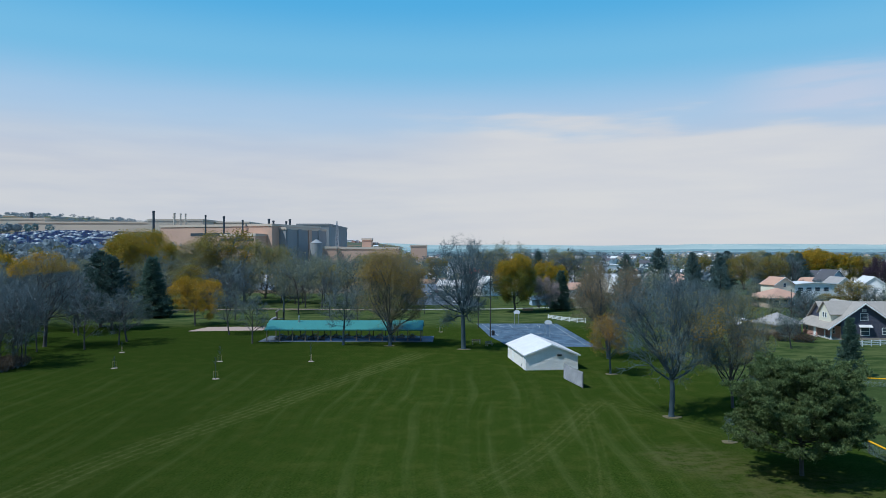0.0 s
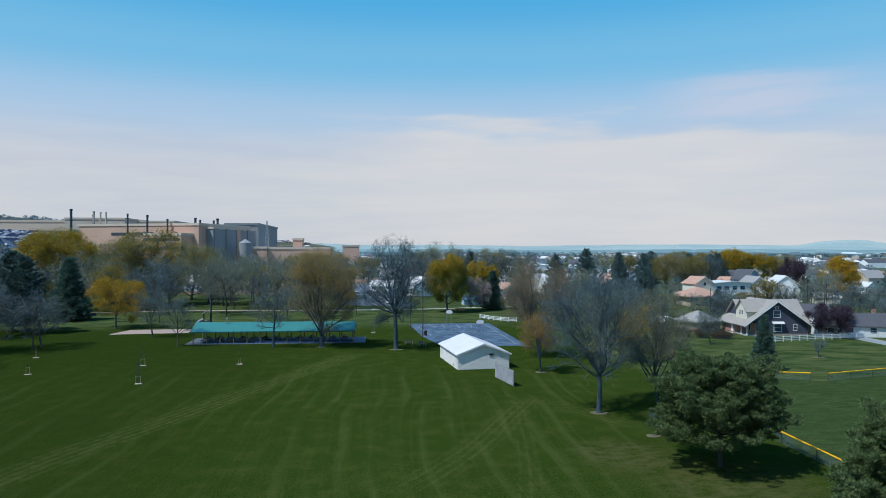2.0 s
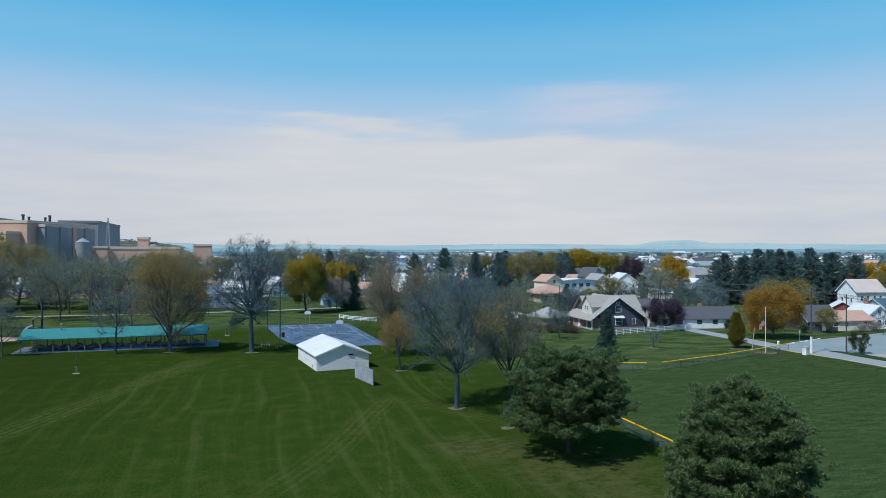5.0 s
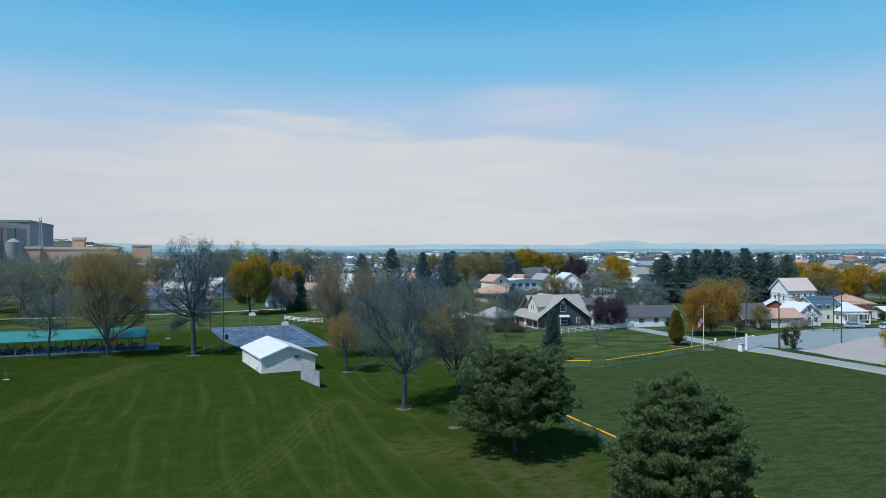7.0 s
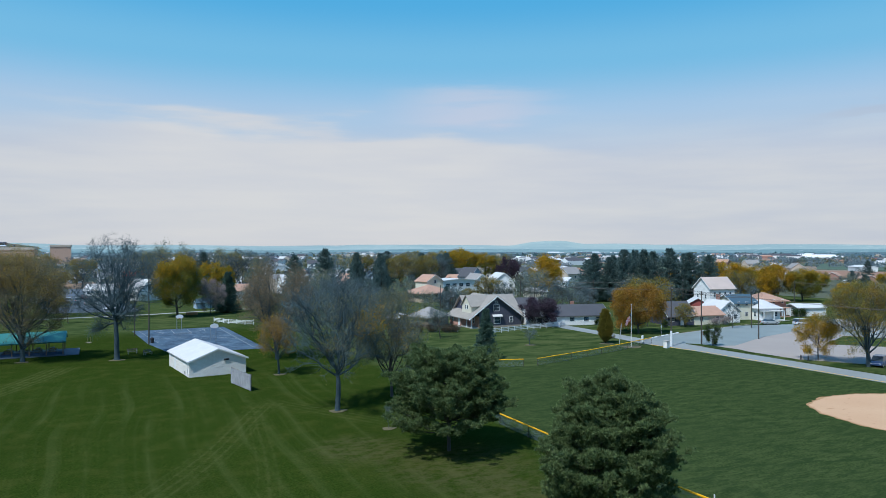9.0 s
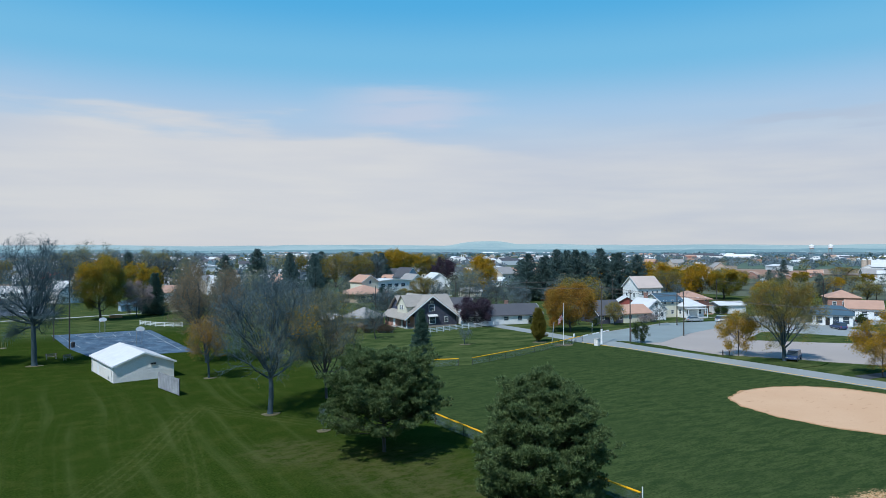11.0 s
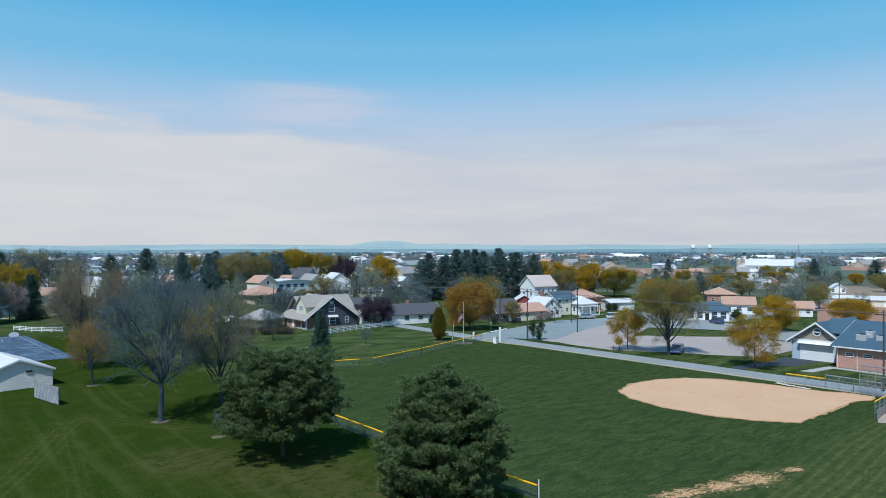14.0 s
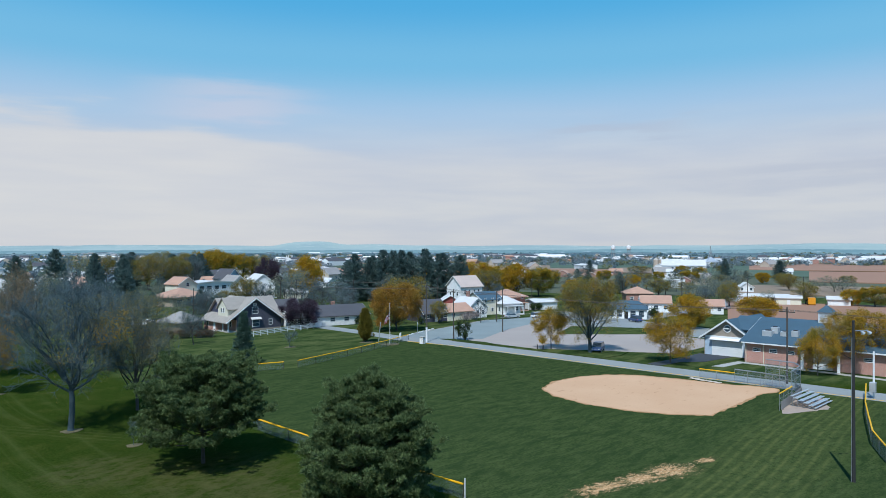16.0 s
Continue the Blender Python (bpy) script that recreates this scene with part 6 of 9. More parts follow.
def picnic_table():
    h = thing("picnic_table", Matrix(), "dark wooden picnic table with fixed benches", "table", "picnic tables")
    for i in range(5):
        bm = bmnew()
        box(bm, -0.9, -0.36 + i * 0.148, 0.72, 0.9, -0.36 + i * 0.148 + 0.135, 0.765)
        part("board", bm, M_BLUEP, h)
    for y in (-0.85, 0.58):
        for k in range(2):
            bm = bmnew()
            box(bm, -0.9, y + k * 0.145, 0.42, 0.9, y + k * 0.145 + 0.13, 0.46)
            part("bench_board", bm, M_BLUEP, h)
    for x in (-0.6, 0.6):
        for s in (-1, 1):
            bm = bmnew()
            tube(bm, (x, s * 0.62, 0.0), (x, s * 0.2, 0.73), 0.045, sides=6)
            part("leg", bm, M_WOOD, h)
        bm = bmnew()
        box(bm, x - 0.03, -0.82, 0.34, x + 0.03, 0.82, 0.43)
        part("crossbar", bm, M_WOOD, h)
    return h


pt = picnic_table()
first = True
for i in range(13):
    for y in (152.9, 156.6):
        m = pose(-36.2 + i * 2.45, y, 0.10, 0, 0, 90 + (i * 37 % 5 - 2))
        if first:
            pt.matrix_basis, first = m, False
        else:
            copy_thing(pt, m)


def bench(m, label="dark wooden park bench on steel legs"):
    h = thing("bench", m, label, "bench")
    for y, z in ((-0.2, 0.44), (0.0, 0.44), (0.2, 0.44)):
        bm = bmnew()
        box(bm, -0.95, y - 0.08, z, 0.95, y + 0.08, z + 0.05)
        part("seat_board", bm, M_WOOD, h)
    for z in (0.62, 0.82):
        bm = bmnew()
        box(bm, -0.95, 0.28, z, 0.95, 0.33, z + 0.15)
        part("back_board", bm, M_WOOD, h)
    for x in (-0.75, 0.75):
        bm = bmnew()
        box(bm, x - 0.04, -0.25, 0, x + 0.04, -0.17, 0.44)
        box(bm, x - 0.04, 0.25, 0, x + 0.04, 0.31, 0.95)
        box(bm, x - 0.04, -0.25, 0.38, x + 0.04, 0.3, 0.44)
        part("leg", bm, M_STEEL, h)


bench(pose(7.0, 146.2, 0, 0, 0, 5))
bench(pose(9.6, 143.8, 0, 0, 0, 40))


def hoop(m):
    h = thing("basketball_hoop", m, "basketball hoop with a white fan backboard on two posts", "hoop", "hoops on the court")
    for x in (-0.55, 0.55):
        bm = bmnew()
        tube(bm, (x, 0, 0), (x, 0, 3.3), 0.06)
        tube(bm, (x, 0, 3.2), (x * 0.6, -0.9, 3.35), 0.04)
        part("post", bm, M_STEEL, h)
    bm = bmnew()
    k = [(0.9 * math.cos(a), 0.62 * math.sin(a)) for a in [math.pi * i / 10 for i in range(11)]]
    pts = [(-0.9, 0), (-0.62, -0.32), (0.62, -0.32), (0.9, 0)] + k[1:-1]
    poly(bm, [(x, -0.93, 3.35 + z) for x, z in pts], 0.05)
    part("backboard", bm, M_WHITE, h, "white fan-shaped backboard")
    bm = bmnew()
    for i in range(14):
        a, b = 2 * math.pi * i / 14, 2 * math.pi * (i + 1) / 14
        tube(bm, (0.23 * math.cos(a), -1.25 + 0.23 * math.sin(a), 3.05), (0.23 * math.cos(b), -1.25 + 0.23 * math.sin(b), 3.05), 0.012, sides=5)
    part("rim", bm, M_RED, h, "orange-red steel rim")
    return h


hp = hoop(pose(19.4, 183.6, 0, 0, 0, 0))
copy_thing(hp, pose(23.7, 158.0, 0, 0, 0, 4))

# court lines
for i, (x0, y0, x1, y1) in enumerate(((10.4, 184.6, 29.0, 184.6), (29.0, 184.6, 29.6, 145), (12.8, 160, 10.4, 184.6), (17.6, 184.6, 17.6, 176), (21.4, 184.6, 21.4, 176), (17.6, 176, 21.4, 176),
                                      (11.6, 168, 29.3, 168), (15.4, 176.5, 14.2, 183), (24.6, 176.5, 25.2, 183), (20.5, 165, 27.5, 163.5))):
    bm = bmnew()
    d = Vector((x1 - x0, y1 - y0, 0))
    n = Vector((-d.y, d.x, 0)).normalized() * 0.06
    a, b = Vector((x0, y0, 0.038)), Vector((x1, y1, 0.038))
    poly(bm, [a - n, b - n, b + n, a + n])
    tagged(new("court_line", finish(bm, "court_line", M_CONC)), "worn white line on the court", "line", kind="structure")
for cx, cy, r, a0, a1 in ((19.4, 183.2, 5.6, 180, 360), (23.7, 158.6, 5.6, 0, 180), (19.5, 176, 1.9, 180, 360)):
    bm = bmnew()
    ring = [(radians(a0 + (a1 - a0) * k / 24)) for k in range(25)]
    for a, b in zip(ring, ring[1:]):
        poly(bm, [Vector((cx + q * math.cos(t), cy + q * math.sin(t), 0.04)) for q, t in ((r, a), (r, b), (r - 0.15, b), (r - 0.15, a))])
    tagged(new("court_line", finish(bm, "court_line", M_CONC)), "worn pale arc on the court", "line", kind="structure")


def score_sign():
    h = thing("board_wall", pose(19.3, 103.5, 0, 0, 0, -79), "weathered grey plank wall standing on the lawn", "wall")
    for i in range(11):
        bm = bmnew()
        box(bm, -3.7, -0.03 - 0.004 * (i % 2), 0.12 + i * 0.205, 3.7, 0.03, 0.12 + i * 0.205 + 0.19)
        part("plank", bm, M_BOARD, h)
    for x in (-3.6, -1.2, 1.2, 3.6):
        bm = bmnew()
        box(bm, x - 0.06, 0.03, -0.2, x + 0.06, 0.15, 2.4)
        part("post", bm, M_WOOD, h)


M_BOARD = lines("silvered_boards", (0.40, 0.41, 0.44), (0.13, 0.13, 0.15), 2, 0.137, 0.85, 0.3, 0.7)
score_sign()


M_WOODP = plain("pale_stake_wood", (0.42, 0.33, 0.2), 0.85, 0.3)


def sapling(x, y, h0, seed, stakes=True):
    rnd = random.Random(seed)
    h = thing("sapling", pose(x, y, 0, 0, 0, seed * 40), "newly planted bare sapling tied to pale stakes", "tree", "young trees on the lawn")
    br = [[(Vector((0, 0, 0)), 0.035), (Vector((0.03, 0, h0 * 0.6)), 0.025), (Vector((0, 0.03, h0)), 0.01)]]
    for i in range(14):
        z = h0 * rnd.uniform(0.45, 0.95)
        a = rnd.uniform(0, 6.28)
        l = h0 * 0.26 * (1.2 - z / h0)
        br.append([(Vector((0, 0, z)), 0.014), (Vector((math.cos(a) * l, math.sin(a) * l, z + l * 1.2)), 0.006)])
    piece("trunk", tubes_mesh("trunk", br, M_BARK, few), h)
    if stakes:
        for s in (-1, 1):
            bm = bmnew()
            tube(bm, (0.35 * s, 0, 0), (0.35 * s, 0, 1.2), 0.022, sides=6)
            part("stake", bm, M_WOODP, h, "pale wooden stake")
        bm = bmnew()
        tube(bm, (-0.38, 0, 1.1), (0.38, 0, 1.1), 0.014, sides=5)
        part("tie", bm, M_WOODP, h)
    bm = bmnew()
    bmesh.ops.create_circle(bm, cap_ends=True, segments=14, radius=0.55)
    for v in bm.verts:
        v.co.z = 0.02
        v.co.x *= rnd.uniform(0.8, 1.2)
    part("mulch_ring", bm, M_PAD, h)


for i, (x, y, hh) in enumerate(((-35.0, 107.2, 3.4), (-39.7, 123.9, 2.8), (-23.5, 123.9, 3.6), (-62.1, 134.7, 2.2), (-55.1, 116.8, 2.0), (-0.5, 167.7, 2.4))):
    sapling(x, y, hh, i)

# mulch and worn rings under the big trees
for x, y, r, sd in ((27.2, 82.8, 1.1, 1), (29.6, 72.1, 0.8, 2), (4.1, 139.0, 1.3, 3), (-11.0, 143.8, 1.1, 4), (81.8, 121.6, 1.2, 5), (97.5, 116.0, 1.6, 6), (98.7, 109.8, 2.2, 7), (26.8, 111.2, 1.0, 8)):
    sheet("worn_ring", [(x + r * math.cos(a) * (1 + 0.2 * math.sin(3 * a + sd)), y + r * 0.8 * math.sin(a)) for a in [k * math.pi / 8 for k in range(16)]], 0.05, M_SOIL, "bare soil ring at a tree's foot", "ground")


# ---- fences ----
def wire_mat(name, period, thick, c):
    """A chain-link weave: thin diagonal wires with air between them."""
    k = Mat(name)
    sep = k.n("ShaderNodeSeparateXYZ")
    k.t.links.new(k.coords(), sep.inputs[0])
    u = k.math("ADD", sep.outputs[0], sep.outputs[2])
    w = k.math("SUBTRACT", sep.outputs[0], sep.outputs[2])
    a = k.math("LESS_THAN", k.math("FRACT", k.math("DIVIDE", u, period)), thick)
    b = k.math("LESS_THAN", k.math("FRACT", k.math("DIVIDE", w, period)), thick)
    m = k.math("MAXIMUM", a, b)
    k.done(c, 0.5, 0.5)
    k.t.links.new(m, k.b.inputs["Alpha"])
    return k.m


M_WIRE = wire_mat("chain_link", 0.11, 0.055, (0.25, 0.32, 0.42))
M_WIRE_D = wire_mat("blue_chain_link", 0.11, 0.16, (0.10, 0.16, 0.28))


def run_fence(name, pts, height, label, cap=None, step=3.0, mesh=None, cap_r=0.085, post=None):
    """Chain-link fence along pts: posts, rails or a yellow cap, and the weave."""
    h = thing(name, pose(pts[0][0], pts[0][1], 0), label, "fence")
    o = Vector((pts[0][0], pts[0][1], 0))
    bm = bmnew()
    tube(bm, (0, 0, -0.3), (0, 0, height), 0.04, sides=6)
    pm = finish(bm, "post", post or M_STEEL)
    for (ax, ay), (bx, by) in zip(pts, pts[1:]):
        a, b = Vector((ax, ay, 0)) - o, Vector((bx, by, 0)) - o
        d = b - a
        n = max(1, round(d.length / step))
        for i in range(n + 1):
            piece("post", pm, h, Matrix.Translation(a + d * i / n))
        bm = bmnew()
        tube(bm, a + Vector((0, 0, height)), b + Vector((0, 0, height)), cap_r, sides=6)
        part("cap" if cap else "rail", bm, cap or M_STEEL, h)
        for z in [height * f for f in (0.36, 0.68)] if height > 1.8 else []:
            bm = bmnew()
            tube(bm, a + Vector((0, 0, z)), b + Vector((0, 0, z)), 0.03, sides=5)
            part("rail", bm, M_STEEL, h)
        ang = math.atan2(d.y, d.x)
        bm = bmnew()
        box(bm, 0, -0.004, 0.05, d.length, 0.004, height - 0.03)
        me = finish(bm, "mesh_panel", mesh or M_WIRE)
        piece("mesh_panel", me, h, Matrix.Translation(a) @ Matrix.Rotation(ang, 4, "Z"))
    return h


YL = "low chain-link outfield fence with a yellow top cap"
run_fence("outfield_fence", [(41.4, 37.4), (41.2, 46), (41.3, 56), (41.6, 68), (46.5, 80), (53, 92), (60.9, 101.5), (65.8, 99.9)], 1.25, YL, M_YELL, step=5.0, post=M_POLE)
h = thing("foul_post", pose(41.4, 37.2, 0), "short white end post of the outfield fence", "post")
bm = bmnew()
tube(bm, (0, 0, -0.2), (0, 0, 1.75), 0.05, sides=8)
part("shaft", bm, M_WHITE, h)
run_fence("outfield_fence", [(68.3, 99.4), (82, 103.2), (96, 108.0), (106.0, 112.0)], 1.25, YL, M_YELL, step=5.0, post=M_POLE)
run_fence("outfield_fence", [(106.5, 46.4), (106.5, 40.9)], 1.35, "chain-link dugout fence with a yellow top cap", M_YELL)
run_fence("backstop_fence", [(106.5, 40.9), (106.2, 37.1), (105.5, 33.4)], 1.9, "chain-link wing of the backstop", step=2)
run_fence("backstop", [(105.9, 36.2), (105.4, 32.2), (102.8, 30.6), (97.4, 30.1)], 4.0, "tall chain-link backstop behind home plate", step=2.4)
run_fence("backstop_fence", [(97.4, 30.0), (91.3, 29.6)], 2.1, "chain-link wing fence with a yellow top cap", M_YELL, step=2)
run_fence("dugout_fence", [(109, 24.1), (96, 21.3), (88.7, 19.4), (81.3, 17.4), (75.7, 15.1), (71, 12), (68, 6)], 1.6, "blue-screened fence with a yellow cap round the far diamond", M_YELL, mesh=M_WIRE_D)
# dark boards at the foot of the backstop
h = thing("backstop_boards", pose(105.2, 32.0, 0), "blue-grey boards at the backstop's foot", "boards")
for (ax, ay), (bx, by) in (((0.1, 0.1), (-2.4, -1.5)), ((-2.4, -1.5), (-7.7, -1.95)), ((-7.7, -1.95), (-13.8, -2.5))):
    for k in range(4):
        bm = bmnew()
        d = Vector((bx - ax, by - ay, 0))
        box(bm, 0, 0.06, 0.08 + k * 0.27, d.length, 0.10, 0.32 + k * 0.27)
        piece("board", finish(bm, "board", M_ROOF_G), h, Matrix.Translation((ax, ay, 0)) @ Matrix.Rotation(math.atan2(d.y, d.x), 4, "Z"))
sheet("infield_far", [(75, 12), (88, 15.6), (92, 10), (86, -6), (72, -6)], 0.05, M_DIRT, "tan clay of the neighbouring infield", "infield", jag=0.2)


def white_fence(pts, label="white three-rail paddock fence"):
    o = Vector((pts[0][0], pts[0][1], 0))
    h = thing("rail_fence", pose(o.x, o.y, 0), label, "fence")
    bm = bmnew()
    box(bm, -0.075, -0.075, -0.2, 0.075, 0.075, 1.25)
    box(bm, -0.1, -0.1, 1.25, 0.1, 0.1, 1.3)
    pm = finish(bm, "post", M_WHITE)
    for (ax, ay), (bx, by) in zip(pts, pts[1:]):
        a, b = Vector((ax, ay, 0)) - o, Vector((bx, by, 0)) - o
        d = b - a
        n = max(1, round(d.length / 2.2))
        m0 = Matrix.Translation(a) @ Matrix.Rotation(math.atan2(d.y, d.x), 4, "Z")
        for i in range(n + 1):
            piece("post", pm, h, m0 @ pose(d.length * i / n, 0, 0))
        for z in (0.3, 0.65, 1.0):
            bm = bmnew()
            box(bm, 0, -0.025, z, d.length, 0.025, z + 0.15)
            piece("rail", finish(bm, "rail", M_WHITE), h, m0)


white_fence([(83.6, 142.0), (97.0, 145.6), (107.5, 146.6), (112.5, 150)])
white_fence([(30.2, 200), (33.0, 193.5), (36.5, 189.4), (38.6, 188.6)])


def bleachers():
    h = thing("bleachers", pose(97.6, 27.9, 0.05, 0, 0, -2), "small aluminium bleachers with five rows", "bleachers")
    for i in range(5):
        for k, (y, z) in enumerate(((0.0, 0.43), (-0.32, 0.2))):
            bm = bmnew()
            box(bm, -3.2, -1.4 + i * 0.62 + y, z + i * 0.22, 3.2, -1.4 + i * 0.62 + y + 0.25, z + i * 0.22 + 0.05)
            part("seat_plank" if k == 0 else "foot_plank", bm, M_ALU, h)
    for x in (-2.7, 0, 2.7):
        for i in range(5):
            bm = bmnew()
            y = -1.28 + i * 0.62
            tube(bm, (x, y, 0), (x, y, 0.43 + i * 0.22), 0.035, sides=6)
            part("leg", bm, M_STEEL, h)
        bm = bmnew()
        tube(bm, (x, -1.5, 0.05), (x, 1.3, 1.15), 0.035, sides=6)
        part("brace", bm, M_STEEL, h)
        bm = bmnew()
        tube(bm, (x, -1.5, 0.03), (x, 1.4, 0.03), 0.035, sides=6)
        part("runner", bm, M_STEEL, h)


bleachers()

# a plastic sheet left on the clay
h = thing("tarpaulin", pose(104.0, 44.4, 0.05, 0, 0, 80), "crumpled pale tarpaulin at the infield's edge", "tarpaulin")
bm = bmnew()
bmesh.ops.create_grid(bm, x_segments=26, y_segments=8, size=0.5)
for v in bm.verts:
    q = v.co.copy()
    v.co = Vector((q.x * 5.2 + 0.3 * noise.noise(q * 7), q.y * 0.9 + 0.2 * noise.noise(q * 9 + Vector((3, 0, 0))), 0.03 + 0.22 * abs(noise.noise(Vector((q.x * 14, q.y * 6, 1))))))
part("sheet", bm, M_TANL, h, smooth=True)

# bare, straw-strewn ground in the outfield
def patches(name, spots, seed):
    rnd = random.Random(seed)
    bm = bmnew()
    for cx, cy, rx, ry, n in spots:
        for i in range(n):
            a, f = rnd.uniform(0, 6.28), math.sqrt(rnd.random())
            x, y = cx + rx * f * math.cos(a), cy + ry * f * math.sin(a)
            r = rnd.uniform(0.02, 0.06) * (1.25 - f * 0.6)
            ph = rnd.uniform(0, 6)
            ring = [bm.verts.new((x + r * (1.9 * math.cos(t)) * (1 + 0.35 * math.sin(3 * t + ph)), y + r * 0.75 * math.sin(t) * (1 + 0.3 * math.cos(2 * t + ph)), 0.03 + 0.0006 * (i % 60))) for t in [k * math.pi / 4 for k in range(8)]]
            bm.faces.new(ring)
    tagged(new(name, finish(bm, name, M_STRAW)), "pale bare clods and straw on the turf", "soil", kind="stuff")


M_STRAW = plain("straw_soil", (0.50, 0.32, 0.165), 0.95, 0.35, 2.0, 8.0)
patches("bare_clods", [(50.5, 31.0, 3.0, 1.0, 30), (54.8, 29.7, 3.4, 1.2, 70), (59.5, 28.8, 3.0, 1.7, 140), (62.6, 28.2, 1.6, 0.9, 30), (106.0, 40, 0.5, 4, 40)], 5)


# ---- poles, lamps, signs ----
def wood_pole(x, y, hgt, label="dark wooden utility pole with a crossarm", arm=True, r=0.15, sleeve=False, z=None, turn=0):
    z = gz(x, y) if z is None else z
    h = thing("utility_pole", pose(x, y, z, 0, 0, turn), label, "pole")
    bm = bmnew()
    tube(bm, (0, 0, -0.3), (0, 0, hgt), r, r * 0.7)
    part("pole", bm, M_POLE, h)
    if arm:
        bm = bmnew()
        box(bm, -1.2, -0.06, hgt - 0.75, 1.2, 0.06, hgt - 0.6)
        part("crossarm", bm, M_POLE, h)
        for u in (-1.1, -0.4, 0.4, 1.1):
            bm = bmnew()
            tube(bm, (u, 0, hgt - 0.6), (u, 0, hgt - 0.38), 0.06, 0.04, 6)
            part("insulator", bm, M_STEEL, h)
    if sleeve:
        bm = bmnew()
        tube(bm, (0, 0, 0), (0, 0, 3.2), r + 0.06)
        part("sleeve", bm, M_WHITE, h, "white plastic sleeve")
    return h


wood_pole(10.8, 159.0, 15.4, "tall thin wooden pole beside the court", arm=False, r=0.14)
wood_pole(8.9, 176.1, 9.0, "thin wooden pole beside the court", arm=False, r=0.12)
wood_pole(-9.7, 249, 9.5)
wood_pole(106.4, 106.7, 12.5, sleeve=True, turn=60)
wood_pole(114.2, 106.0, 11.2, turn=60)
wood_pole(132.5, 106.7, 10.2, arm=False)
wood_pole(149.7, 122.7, 8.6, arm=False)
wood_pole(110.1, 34.6, 11.4, turn=80)
wood_pole(95.0, 190.0, 9.0, arm=False)
for x, y in ((128, 196), (141, 206), (152, 188), (168, 178), (183, 178), (203, 150), (225, 126), (238, 110), (262, 96), (286, 84), (74, 262), (112, 300)):
    wood_pole(x, y, 9.8, turn=30)


def flood_pole():
    h = thing("floodlight_pole", pose(67.6, 15.9, 0), "tall dark floodlight pole with paired lamps", "lamp")
    bm = bmnew()
    tube(bm, (0, 0, -0.3), (0, 0, 13.9), 0.17, 0.11, 12)
    part("pole", bm, M_POLED, h)
    bm = bmnew()
    tube(bm, (-0.16, 0.13, 0), (-0.10, 0.08, 12.4), 0.03)
    part("conduit", bm, M_STEEL, h, "pale conduit up the pole")
    for z in (13.0,):
        bm = bmnew()
        tube(bm, (0, 0, z), (1.1, -0.85, z), 0.04)
        ar = part("arm", bm, M_STEEL, h)
        for f in (0.55, 1.0):
            bm = bmnew()
            tube(bm, (1.1 * f, -0.85 * f, z - 0.05), (1.1 * f + 0.15, -0.85 * f - 0.12, z - 0.25), 0.08, 0.19, 12)
            part("lamp_head", bm, M_ALU, ar)


flood_pole()
h = thing("loudspeaker_pole", pose(107.7, 22.9, 0), "slim white pole with a grey cabinet", "pole")
bm = bmnew()
tube(bm, (0, 0, -0.2), (0, 0, 6.3), 0.13, 0.11)
part("pole", bm, M_WHITE, h)
bm = bmnew()
box(bm, -0.9, -0.35, 0.9, -0.15, 0.35, 2.2, 0.03)
part("cabinet", bm, M_ALU, h)


def flagpole():
    h = thing("flagpole", pose(98.7, 110.0, 0), "white flagpole with a limp striped flag", "flagpole")
    bm = bmnew()
    tube(bm, (0, 0, -0.2), (0, 0, 8.6), 0.07, 0.04)
    bmesh.ops.create_icosphere(bm, subdivisions=2, radius=0.1, matrix=Matrix.Translation((0, 0, 8.65)))
    part("pole", bm, M_WHITE, h)

    def cloth(name, s0, s1, u0, u1, m):
        bm = bmnew()
        g = [[None] * 9 for _ in range(3)]
        for i in range(3):
            s = s0 + (s1 - s0) * i / 2
            for k in range(9):
                u = u0 + (u1 - u0) * k / 8
                g[i][k] = bm.verts.new((-0.06 - u * 0.72, 0.16 * math.sin(u * 7 + s * 2), 6.9 - s - u * 0.75))
        for i in range(2):
            for k in range(8):
                bm.faces.new((g[i][k], g[i][k + 1], g[i + 1][k + 1], g[i + 1][k]))
        bmesh.ops.solidify(bm, geom=bm.faces[:], thickness=0.02)
        part(name, bm, m, h)
    for i in range(13):
        cloth("stripe", i * 0.1, (i + 1) * 0.1, 0.62 if i < 7 else 0, 1.8, M_RED if i % 2 == 0 else M_WHITE)
    cloth("canton", 0, 0.7, 0, 0.62, M_BLUEP)


flagpole()
h = thing("guy_pole", pose(97.6, 112.4, 0, 0, 12, 20), "leaning pale metal pole by the flag", "pole")
bm = bmnew()
tube(bm, (0, 0, -0.2), (0, 0, 4.6), 0.08)
part("pole", bm, M_STEEL, h)
h = thing("notice_box", pose(104.1, 112.6, 0, 0, 0, 40), "white cabinet on posts beside the fence", "sign")
bm = bmnew()
box(bm, -0.65, -0.15, 0.35, 0.65, 0.15, 1.7, 0.02)
part("cabinet", bm, M_WHITE, h)
for x in (-0.5, 0.5):
    bm = bmnew()
    box(bm, x - 0.05, -0.05, -0.2, x + 0.05, 0.05, 0.35)
    part("post", bm, M_STEEL, h)
h = thing("gate_pillar", pose(104.0, 105.6, 0, 0, 0, 15), "squat cream masonry pillar at the road's edge", "pillar")
bm = bmnew()
box(bm, -0.5, -0.4, -0.2, 0.5, 0.4, 1.4, 0.02)
part("shaft", bm, M_BLOCK, h)
bm = bmnew()
box(bm, -0.58, -0.48, 1.4, 0.58, 0.48, 1.52, 0.02)
part("coping", bm, M_CONC, h)
